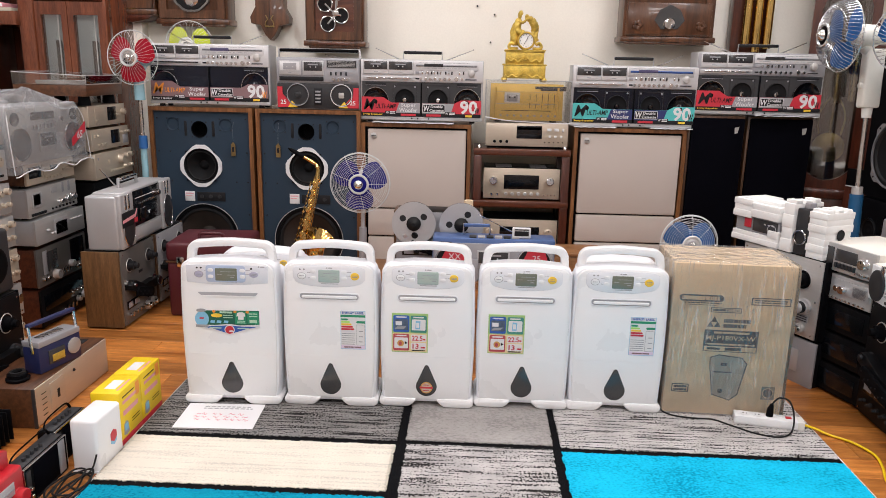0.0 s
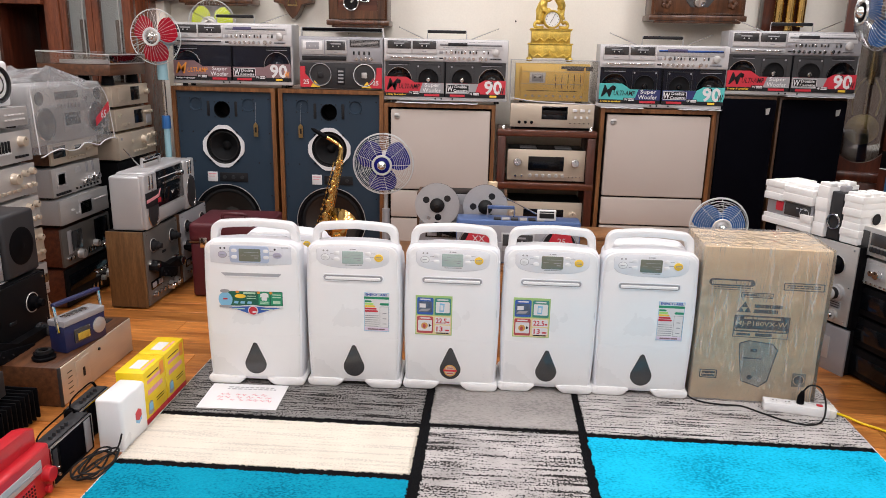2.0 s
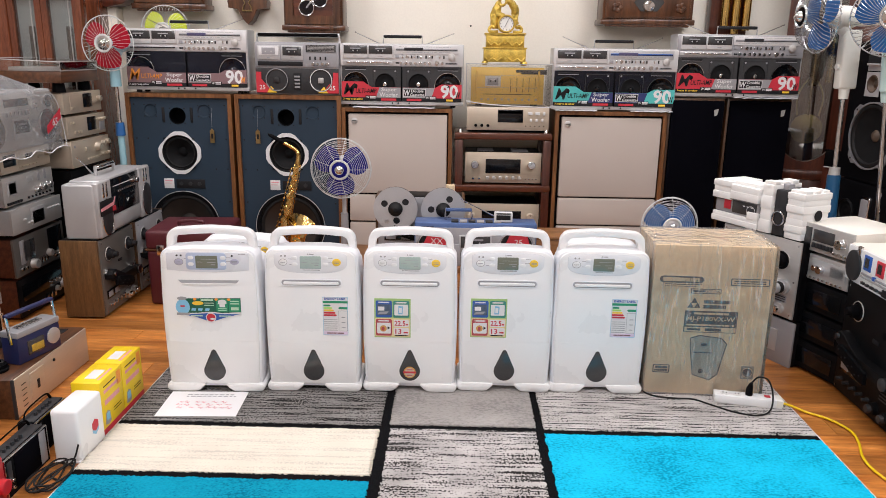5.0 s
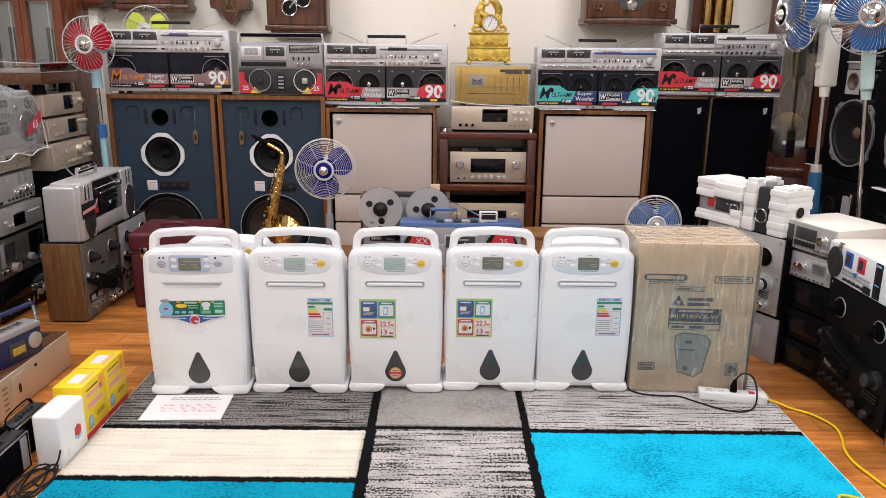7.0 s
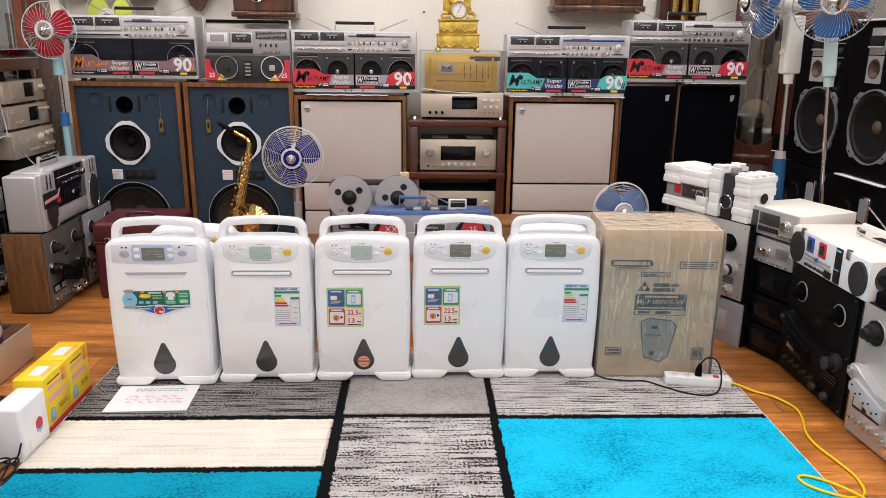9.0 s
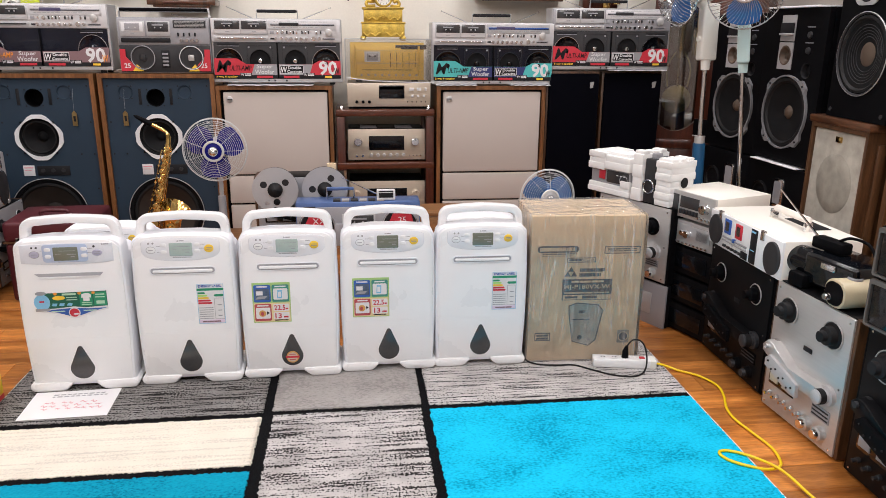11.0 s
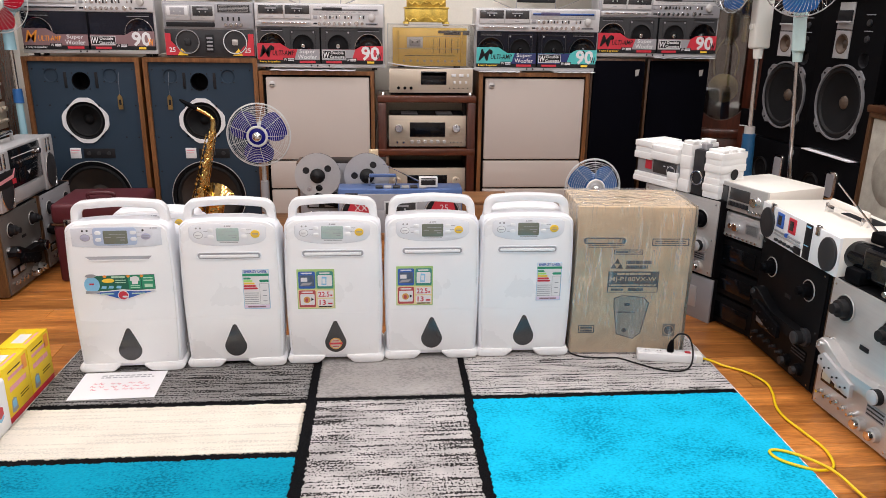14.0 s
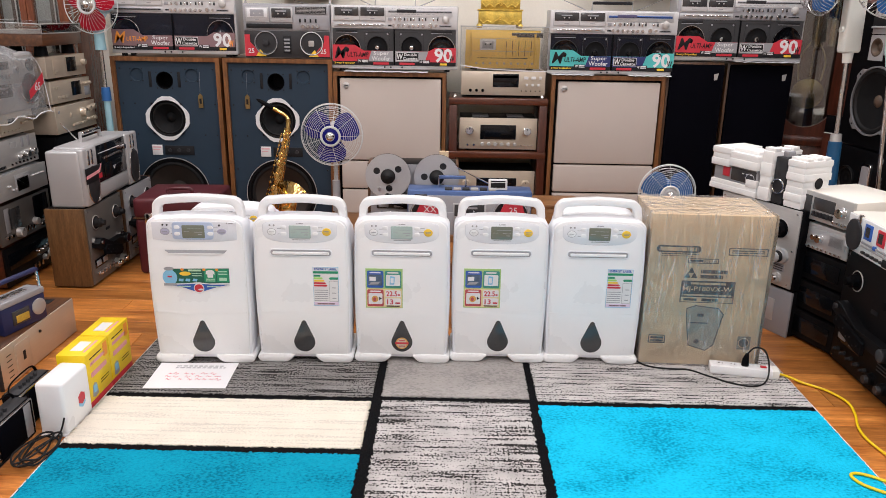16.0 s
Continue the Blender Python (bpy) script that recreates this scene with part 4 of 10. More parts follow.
        for x0, x1 in ((0.022, 0.064), (0.068, 0.110)):
            part("picture_field", box(nb(), x0, x1, y - 0.0008, y, 0.334, 0.385), "green", st)
        part("blue_shape", prism(nb(), [(-0.102 + 0.026 * c, 0.352 + 0.030 * s) for c, s in ell], y - 0.0014, y), "skyprint", st)
        part("dark_shape", prism(nb(), [(-0.103 + 0.018 * c, 0.386 + 0.007 * s) for c, s in ell], y - 0.0020, y), "greypl", st)
        part("grey_shape", box(nb(), -0.126, -0.078, y - 0.0020, y, 0.319, 0.329, 0.0008), "greypl", st)
        part("red_shape", box(nb(), -0.110, -0.094, y - 0.0020, y, 0.352, 0.358), "redprint", st)
        part("yellow_patch", prism(nb(), [(-0.046 + 0.021 * c, 0.367 + 0.008 * s) for c, s in ell], y - 0.0014, y), "yellowlabel", st)
        part("shirt_picture", prism(nb(), [(0.034, 0.352), (0.034, 0.366), (0.028, 0.364), (0.030, 0.378), (0.040, 0.382), (0.052, 0.382), (0.060, 0.376), (0.060, 0.364), (0.055, 0.366), (0.054, 0.352)], y - 0.0014, y), "bone", st)
        for x in (-0.062, -0.038, -0.012):
            part("picture_detail", prism(nb(), [(x - 0.010, 0.338), (x + 0.006, 0.336), (x + 0.009, 0.346), (x - 0.006, 0.347)], y - 0.0014, y), "skyprint", st)
        for x in (-0.056, 0.023, 0.069):
            part("picture_detail", prism(nb(), [(x + 0.006 * c, 0.383 + 0.005 * s) for c, s in ell], y - 0.0016, y), "orangeprint", st)
        pr = nb()
        bars(pr, -0.034, 0.012, 0.380, 0.007, y - 0.0014, 4, 3)
        for k in range(2):
            bars(pr, -0.022, 0.014, 0.368 - 0.009 * k, 0.003, y - 0.0014, 4, k + 5)
            bars(pr, 0.074, 0.106, 0.376 - 0.010 * k, 0.004, y - 0.0014, 3, k + 9)
            bars(pr, 0.028, 0.060, 0.346 - 0.007 * k, 0.003, y - 0.0014, 3, k + 12)
        bars(pr, 0.076, 0.104, 0.346, 0.012, y - 0.0014, 3, 17)
        bars(pr, -0.075, -0.03, 0.3165, 0.004, y - 0.0018, 4, 2)
        bars(pr, 0.03, 0.075, 0.3165, 0.004, y - 0.0018, 4, 6)
        part("print", pr, "mintprint", st)
    return t


dehumidifier(pose(-0.844, 2.53, 0.0135, 0, 0, 1.5) @ Matrix.Diagonal((1.03, 1, 1, 1)), False, True, "shape", label="white dehumidifier with blue-grey button panel and green sticker")
dehumidifier(pose(-0.460, 2.55, 0.0135, 0, 0, 0.5), True, False, "energy", label="white dehumidifier with energy rating label on its front")
dehumidifier(pose(-0.085, 2.565, 0.0135), True, False, "quad", True, label="white dehumidifier with green sticker and round orange badge")
dehumidifier(pose(0.287, 2.585, 0.0135), False, False, "quad", label="white dehumidifier with green and orange feature sticker")
dehumidifier(pose(0.652, 2.59, 0.0135, 0, 0, -0.5), False, False, "energy", label="white dehumidifier with energy rating label beside the carton")
dehumidifier(pose(-0.80, 2.83, -0.0, 0, 0, 1.5) @ Matrix.Diagonal((0.95, 1, 0.965, 1)), True, False, "energy", label="white dehumidifier standing behind the front row", handle=False)
dehumidifier(pose(0.695, 2.88, 0.0, 0, 0, -1) @ Matrix.Diagonal((0.92, 1, 0.955, 1)), True, False, "energy", label="white dehumidifier standing behind the front row by the carton", handle=False)


# ---- carton ----
ca = thing("carton", pose(1.075, 2.60, 0.0135, 0, 0, -2.5), "brown cardboard carton wrapped in clear stretch film", "carton")
CW, CD, CH = 0.452, 0.30, 0.61
part("cardboard", box(nb(), -CW / 2, CW / 2, 0, CD, 0, CH, 0.004), "carton", ca)
part("top_flap_seam", box(nb(), -CW / 2 + 0.005, CW / 2 - 0.005, CD / 2 - 0.0015, CD / 2 + 0.0015, CH, CH + 0.001), "cartongrey", ca)
y = -0.0012
b = nb()
prism(b, rrect(-0.118, 0.475, 0.165, 0.027, 0.013), y, 0)
part("caution_mark", b, "cartonink", ca, "dark rounded caution print")
part("caution_print", bars(nb(), -0.19, -0.05, 0.475, 0.015, y - 0.0006, 8, 5), "carton", ca)
part("small_print", bars(bars(nb(), -0.18, -0.04, 0.456, 0.004, y, 14, 2), -0.18, -0.06, 0.448, 0.002, y, 9, 4), "cartonink", ca)
part("notice_frame", frame_prism(nb(), rrect(0.14, 0.47, 0.145, 0.03, 0.003), rrect(0.14, 0.47, 0.138, 0.023, 0.003), y, 0), "cartonink", ca)
part("notice_print", bars(bars(nb(), 0.08, 0.2, 0.474, 0.005, y, 12, 6), 0.08, 0.2, 0.466, 0.004, y, 10, 7), "cartonink", ca)
part("number_frame", frame_prism(nb(), rrect(-0.022, 0.43, 0.115, 0.02, 0.002), rrect(-0.022, 0.43, 0.109, 0.014, 0.002), y, 0), "cartonink", ca)
part("number_print", bars(nb(), -0.072, -0.022, 0.43, 0.008, y, 5, 8), "cartonink", ca)
part("number_text", text(nb(), "SCS-146", 0.004, 0.43, 0.011, y, 0.05), "cartonink", ca)
b = nb()
for px, pz in ((-0.062, 0.392), (-0.075, 0.372), (-0.049, 0.372)):
    prism(b, [(px - 0.012, pz - 0.01), (px + 0.012, pz - 0.01), (px, pz + 0.012)], y, 0)
part("maker_mark", bars(bars(b, -0.028, 0.075, 0.388, 0.014, y, 9, 3), -0.028, 0.06, 0.368, 0.014, y, 8, 5), "cartonink", ca, "dark maker's mark print")
part("model_field", box(nb(), -0.094, 0.108, y, 0, 0.262, 0.35), "cartonink", ca, "dark model number field")
part("model_text", text(nb(), "MJ-P180VX-W", 0.006, 0.316, 0.024, y - 0.0008, 0.185, bold=0.01), "carton", ca)
part("model_print", bars(bars(nb(), -0.06, 0.075, 0.34, 0.008, y - 0.0008, 10, 3), -0.086, 0.1, 0.293, 0.006, y - 0.0008, 12, 5), "carton", ca)
part("colour_field", box(nb(), -0.09, 0.104, y - 0.0008, y, 0.265, 0.284), "carton", ca)
part("colour_print", bars(nb(), -0.012, 0.05, 0.2745, 0.012, y - 0.0014, 4, 5), "cartonink", ca)
part("colour_print", bars(nb(), -0.08, -0.03, 0.2745, 0.009, y - 0.0014, 5, 5), "cartonink", ca)
part("picture_edge", prism(nb(), [(-0.064, 0.238), (-0.03, 0.251), (0.058, 0.242), (0.081, 0.217), (0.077, 0.2), (0.056, 0.086), (0.026, 0.061), (-0.043, 0.082), (-0.062, 0.2)], -0.0006, 0), "cartonink", ca)
part("product_picture", prism(nb(), [(-0.06, 0.235), (-0.03, 0.247), (0.055, 0.238), (0.076, 0.215), (0.072, 0.2), (0.052, 0.09), (0.025, 0.066), (-0.04, 0.085), (-0.058, 0.2)], y, 0), "cartonpale", ca, "printed picture of the appliance")
b = nb()
box(b, -0.02, 0.004, y - 0.0006, y, 0.205, 0.217), box(b, -0.045, 0.025, y - 0.0006, y, 0.176, 0.181), cyl(b, (-0.012, y, 0.1), "y", 0.01, 0.001, seg=12)
part("picture_detail", b, "cartonink", ca)
part("barcode_frame", frame_prism(nb(), rrect(-0.165, 0.105, 0.065, 0.035, 0.004), rrect(-0.165, 0.105, 0.058, 0.028, 0.003), y, 0), "cartonink", ca)
part("barcode_print", bars(bars(nb(), -0.19, -0.14, 0.111, 0.009, y, 8, 3), -0.19, -0.14, 0.098, 0.009, y, 9, 4), "cartonink", ca)
part("round_mark", frame_prism(nb(), rrect(0.17, 0.1, 0.05, 0.055, 0.003), [(0.17 + 0.021 * math.cos(a), 0.1 + 0.021 * math.sin(a)) for a in np.linspace(0, 6.28, 24, endpoint=False)], y, 0), "cartongrey", ca)
part("round_print", cyl(nb(), (0.17, y + 0.0005, 0.1), "y", 0.018, 0.001), "cartonink", ca)
b = nb()
per = [(-CW / 2 - 0.006 + (CW + 0.012) * k / 14, -0.006) for k in range(14)] + [(CW / 2 + 0.006, -0.006 + (CD + 0.012) * k / 8) for k in range(8)]
per += [(CW / 2 + 0.006 - (CW + 0.012) * k / 14, CD + 0.006) for k in range(14)] + [(-CW / 2 - 0.006, CD + 0.006 - (CD + 0.012) * k / 8) for k in range(8)]
rows = []
for i in range(25):
    z = 0.001 + (CH + 0.004) * i / 24
    row = []
    for x, yy in per:
        k = 0.006 * noise.noise(Vector((x * 14, yy * 14, z * 5))) + 0.003 * noise.noise(Vector((x * 40 + 3, yy * 40, z * 9)))
        flare = 0.006 if i == 0 else 0.0
        sx, sy = (1 if x > 0 else -1), (1 if yy > CD / 2 else -1)
        row.append(b.verts.new((x + sx * max(-0.004, k + flare), yy + sy * max(-0.004, k + flare), z)))
    rows.append(row)
for r0, r1 in zip(rows, rows[1:]):
    for k in range(len(per)):
        j = (k + 1) % len(per)
        b.faces.new((r0[k], r0[j], r1[j], r1[k]))
b.faces.new(rows[-1])
part("stretch_film", b, "wrap", ca, "creased clear stretch film")


# ---- loudspeakers along the back wall ----
def screw_row(pts, y, r=0.005):
    b = nb()
    for x, z in pts:
        cyl(b, (x, y, z), "y", r, 0.004, seg=8)
    return b


def studio_monitor(m, flip):
    w, h, d = 0.63, 1.067, 0.42
    t = thing("studio_monitor", m, "tall studio loudspeaker with blue baffle and teak cabinet", "loudspeaker", "pair of blue studio monitors")
    part("cabinet", frame_prism(nb(), rect(-w / 2, w / 2, 0, h), rect(-w / 2 + 0.024, w / 2 - 0.024, 0.024, h - 0.024), -0.015, d), "teak", t, "teak cabinet")
    part("cabinet_back", box(nb(), -w / 2 + 0.024, w / 2 - 0.024, 0.16, d - 0.01, 0.024, h - 0.024), "black", t)
    holes = [(-0.015, 0.715, 0.105), (-0.015, 0.935, 0.05), (-0.175, 0.965, 0.038), (0.145, 0.965, 0.038), (-0.01, 0.27, 0.2)]
    part("baffle", plate(nb(), rect(-w / 2 + 0.025, w / 2 - 0.025, 0.025, h - 0.025), holes, 0.0, 0.03), "blue", t, "blue painted baffle")
    # mid driver with a white cast frame
    fr = [(-0.015 + 0.128 * (1 / max(abs(math.cos(a)), abs(math.sin(a)), 0.78 * (abs(math.cos(a)) + abs(math.sin(a))))) * math.cos(a),
           0.715 + 0.128 * (1 / max(abs(math.cos(a)), abs(math.sin(a)), 0.78 * (abs(math.cos(a)) + abs(math.sin(a))))) * math.sin(a)) for a in np.linspace(0, 2 * math.pi, 32, endpoint=False)]
    inn = [(-0.015 + 0.107 * math.cos(a), 0.715 + 0.107 * math.sin(a)) for a in np.linspace(0, 2 * math.pi, 32, endpoint=False)]
    mf = part("mid_frame", frame_prism(nb(), fr, inn, -0.008, 0.012), "bone", t, "white cast driver frame")
    part("screw", screw_row([(-0.015 + 0.122 * math.cos(radians(a)), 0.715 + 0.122 * math.sin(radians(a))) for a in range(45, 360, 90)], -0.009, 0.006), "black", mf)
    driver(t, -0.015, 0.715, 0.108, 0.006, depth=0.42, name="mid_driver")
    driver(t, -0.01, 0.27, 0.215, 0.004, "browncone", "rubber", "blackmetal", "browncone", 0.3, "woofer")
    part("woofer_trim", ring(nb(), (-0.01, -0.008, 0.27), "y", 0.212, 0.0022, 48, 6), "silverpl", t)
    for x, z, r in holes[1:4]:
        deep = r > 0.045
        part("port" if deep else "port_cover", lathe(nb(), (x, 0, z), "y", [(r, 0.002), (r * 0.93, 0.0), (r * 0.88, -0.1 if deep else -0.006), (0, -0.1 if deep else -0.006)], 24), "black" if deep else "blue", t)
        part("screw", screw_row([(x + r * 1.25 * math.cos(radians(a)), z + r * 1.25 * math.sin(radians(a))) for a in (45, 135, 225, 315)], -0.001, 0.004), "ink", t)
    for x in (-0.098, 0.07):
        part("slot", box(nb(), x - 0.008, x + 0.008, -0.003, 0.002, 0.895, 0.985, 0.004), "ink", t)
    part("control_plate", box(nb(), -0.05, 0.125, -0.005, 0.0, 0.5, 0.555, 0.002), "ink", t)
    part("knob_mark", screw_row([(-0.02, 0.528), (0.035, 0.528), (0.09, 0.528)], -0.006, 0.012), "darkgrey", t)
    part("spec_label", box(nb(), -0.125, -0.065, -0.004, 0, 0.498, 0.558, 0.001), "bone", t, "white specification label")
    part("label_print", bars(bars(nb(), -0.12, -0.07, 0.545, 0.006, -0.0048, 4, 2), -0.12, -0.08, 0.53, 0.004, -0.0048, 4, 3), "pinkprint", t)
    sx = -0.185 if flip else 0.19
    tag = part("hang_tag", prism(nb(), [(sx - 0.013, 0.78), (sx + 0.013, 0.78), (sx + 0.013, 0.85), (sx, 0.865), (sx - 0.013, 0.85)], -0.012, -0.009), "oldbrass", t, "brass-coloured hang tag")
    part("tag_string", tube(nb(), [(sx, -0.008, 0.862), (sx, -0.004, 0.93), (sx + 0.004, 0.0, 0.985)], 0.0006, 5), "greyink", tag)
    part("tag_print", bars(nb(), sx - 0.006, sx + 0.006, 0.82, 0.03, -0.0128, 2, 4), "ink", tag)
    part("screw", screw_row([(x, z) for x in (-0.27, 0.27) for z in (0.08, 0.42, 0.62, 0.8, 1.0)] + [(-0.2, 0.62), (0.2, 0.62), (-0.2, 0.8)], -0.001), "ink", t)
    return t


studio_monitor(pose(-1.567, 4.3, 0), False)
studio_monitor(pose(-0.918, 4.3, 0), True)


def beige_speaker(m):
    w, h, d = 0.655, 1.0, 0.4
    t = thing("floor_speaker", m, "floor loudspeaker with beige cloth grilles in a walnut cabinet", "loudspeaker", "pair of beige floor speakers")
    part("cabinet", frame_prism(nb(), rect(-w / 2, w / 2, 0, h), rect(-w / 2 + 0.022, w / 2 - 0.022, 0.022, h - 0.022), -0.012, d), "teak", t, "walnut veneer cabinet")
    part("inner_board", box(nb(), -w / 2 + 0.022, w / 2 - 0.022, 0.02, d - 0.01, 0.022, h - 0.022), "black", t)
    for z0, z1 in ((0.49, 0.965), (0.317, 0.48), (0.03, 0.307)):
        g = part("grille", prism(nb(), rrect(0.005, (z0 + z1) / 2, w - 0.068, z1 - z0, 0.008), -0.008, 0.022, 0.006), "beige", t, "beige cloth grille")
        if z0 > 0.45:
            part("badge", lathe(nb(), (-w / 2 + 0.075, -0.008, z1 - 0.04), "y", [(0.018, 0), (0.018, 0.004), (0.015, 0.006), (0, 0.005)], 20), "silver", g)
            part("badge_line", box(nb(), -w / 2 + 0.062, -w / 2 + 0.088, -0.0155, -0.0135, z1 - 0.042, z1 - 0.038), "darkgrey", g)
    return t


beige_speaker(pose(-0.272, 4.3, 0))
beige_speaker(pose(0.991, 4.3, 0))


def black_tower(m, w):
    t = thing("tower_speaker", m, "tall loudspeaker with black cloth grille and dark wood sides", "loudspeaker", "pair of black tower speakers")
    part("cabinet", box(nb(), -w / 2, w / 2, 0.02, 0.36, 0, 1.085, 0.004), "walnut", t, "dark walnut cabinet")
    g = part("grille", box(nb(), -w / 2 + 0.012, w / 2 - 0.006, -0.004, 0.022, 0.02, 1.072, 0.008), "cloth", t, "black cloth grille")
    part("badge", prism(nb(), [(w / 2 - 0.065, 1.02), (w / 2 - 0.04, 1.025), (w / 2 - 0.045, 0.99), (w / 2 - 0.062, 0.985)], -0.007, -0.004), "silver", g)
    return t


black_tower(pose(1.492, 4.3, 0), 0.325)
black_tower(pose(1.868, 4.33, 0, 0, 0, -3), 0.37)


# ---- boomboxes on top ----
def whip(parent, x, y, z, dx, dz, dy=0.05):
    a = part("aerial", tube(nb(), [(x, y, z), (x + dx * 0.5, y + dy * 0.5, z + dz * 0.5), (x + dx, y + dy, z + dz)], [0.0035, 0.0028, 0.0016], 6), "chrome", parent)
    part("aerial_tip", lathe(nb(), (x + dx, y + dy, z + dz), "z", [(0, -0.005), (0.004, 0), (0, 0.005)], 8), "chrome", a)


def cassette_door(parent, x, z, w, h, y, glass="smoke"):
    c = part("cassette_door", box(nb(), x - w / 2, x + w / 2, y - 0.006, y + 0.004, z - h / 2, z + h / 2, 0.002), "silverpl", parent)
    win = part("window", box(nb(), x - w / 2 + 0.008, x + w / 2 - 0.008, y - 0.008, y - 0.005, z - h * 0.2, z + h / 2 - 0.006, 0.001), glass, c)
    tp_ = part("cassette", box(nb(), x - w * 0.3, x + w * 0.3, y - 0.0088, y - 0.0075, z - h * 0.14, z + h * 0.34, 0.0005), "darkgrey" if glass == "smoke" else "greypl", win)
    part("cassette_label", box(nb(), x - w * 0.24, x + w * 0.24, y - 0.0094, y - 0.0088, z + h * 0.2, z + h * 0.3), "greypl", tp_)
    for k in (-1, 1):
        part("reel_hub", cyl(nb(), (x + k * w * 0.13, y - 0.0093, z + h * 0.07), "y", h * 0.05, 0.0012, seg=10), "silverpl", tp_)
    part("door_mark", box(nb(), x - w * 0.08, x + w * 0.08, y - 0.0075, y - 0.006, z - h * 0.37, z - h * 0.33), "greyink", c)
    return c


def big_boombox(m0, left, right, ink, quiet=False, dim=False, label="", lift=0.0, shell="bright"):
    """Wide twin cassette radio with display foil across its grilles."""
    w, h, d = 0.725, 0.325, 0.17
    m = m0 @ Matrix.Diagonal((1, 1, 1.075, 1))
    t = thing("boombox", m, label, "boombox", "row of boomboxes")
    part("body", box(nb(), -w / 2, w / 2, 0.01, d, 0, h, 0.006), "silverpl", t)
    top = part("tuner_panel", box(nb(), -w / 2 + 0.004, w / 2 - 0.004, 0.0, 0.02, 0.207, h - 0.004, 0.003), shell, t)
    if lift:
        for sx in (-1, 1):
            for yy in (0.025, d - 0.025):
                part("foot", cyl(nb(), (sx * (w / 2 - 0.06), yy, -lift / 2 + 0.001), "z", 0.016, lift + 0.002, seg=14), "rubber", t)
    # twin cassette bay: dark windows over pale door feet
    part("bay_rim", box(nb(), -0.343, -0.048, -0.002, 0.002, 0.243, 0.318, 0.001), "silverpl", top)
    for k in (0, 1):
        x = -0.269 + 0.146 * k
        c = part("cassette_door", box(nb(), x - 0.070, x + 0.070, -0.006, 0.0, 0.247, 0.315, 0.002), "bright", top)
        win = part("window", box(nb(), x - 0.068, x + 0.068, -0.008, -0.005, 0.270, 0.313, 0.001), "smoke", c)
        tape = part("cassette", box(nb(), x - 0.036, x + 0.036, -0.0088, -0.0075, 0.275, 0.303, 0.0005), "darkgrey", win)
        part("cassette_label", box(nb(), x - 0.030, x + 0.030, -0.0094, -0.0088, 0.295, 0.301), "greypl", tape)
        part("tape_window", box(nb(), x - 0.021, x + 0.021, -0.0094, -0.0088, 0.281, 0.292), "ink", tape)
        for s in (-1, 1):
            part("reel_hub", cyl(nb(), (x + s * 0.013, -0.0098, 0.2865), "y", 0.004, 0.0012, seg=10), "silverpl", tape)
        part("door_mark", box(nb(), x - 0.012, x + 0.012, -0.0075, -0.006, 0.2565, 0.2595), "greyink", c)
    # tuning scale with its slide, buttons and knobs
    part("scale", box(nb(), -0.042, w / 2 - 0.030, -0.003, 0.002, 0.270, 0.317, 0.001), "silverpl" if dim else "bright", top)
    part("scale_glass", box(nb(), -0.032, w / 2 - 0.038, -0.0042, -0.003, 0.289, 0.3, 0.0005), "blueprint" if dim else "greypl", top)
    part("scale_line", box(nb(), -0.032, w / 2 - 0.038, -0.0052, -0.0042, 0.2915, 0.2945), "ink", top)
    part("scale_block", box(nb(), 0.015, 0.125, -0.0052, -0.0042, 0.289, 0.305), "mauveink" if quiet or dim else "darkgrey", top)
    part("scale_print", bars(bars(nb(), -0.02, 0.29, 0.281, 0.0022, -0.0036, 26, 3), -0.02, 0.29, 0.3095, 0.0018, -0.0036, 30, 8), "greyink", top)
    knob("tuning_knob", top, 0.291, 0.257, 0.021, 0.014)
    knob("mode_knob", top, 0.032, 0.256, 0.010, 0.012, "chrome")
    part("stereo_mark", box(nb(), -0.036, -0.014, -0.005, 0.0, 0.248, 0.264, 0.001), "greypl", top)
    for k in range(10):
        x = (0.004, 0.058, 0.076, 0.094, 0.112, 0.142, 0.160, 0.178, 0.222, 0.246)[k]
        part("button", box(nb(), x - 0.004, x + 0.004, -0.007, 0.0, 0.249, 0.264, 0.001), "darkgrey" if k % 2 else "chrome", top)
        part("button_print", bars(nb(), x - 0.006, x + 0.006, 0.268, 0.0018, -0.0008, 2, k), "greyink", top)
    part("key_rail", box(nb(), -0.343, -0.048, -0.003, 0.0, 0.214, 0.236, 0.002), "silverpl", top)
    part("key_slot", box(nb(), -0.325, -0.060, -0.0045, -0.002, 0.222, 0.229, 0.001), "ink" if quiet else "greypl", top)
    for k in range(6):
        x = -0.300 + 0.042 * k
        part("key", box(nb(), x - 0.018, x + 0.018, -0.009, 0.0, 0.2225, 0.2285, 0.001), "chrome" if not quiet else "darkgrey", top)
    for k in range(7):
        knob("small_knob", top, -0.004 + 0.028 * k, 0.224, 0.0085, 0.012, "chrome")
    for k in range(2):
        knob("end_knob", top, 0.205 + 0.032 * k, 0.226, 0.012 - 0.004 * k, 0.014, "chrome")
    part("maker_plate", box(nb(), 0.255, 0.325, -0.002, 0.0, 0.219, 0.229, 0.0005), "greypl", top)
    part("panel_print", bars(bars(nb(), -0.036, -0.014, 0.224, 0.008, -0.0008, 1, 3), 0.26, 0.32, 0.224, 0.004, -0.0026, 5, 8), "ink", top)
    # grilles behind the foil
    spk = ((-0.270, 0.098, 0.079), (-0.098, 0.110, 0.060), (0.098, 0.110, 0.060), (0.270, 0.098, 0.079))
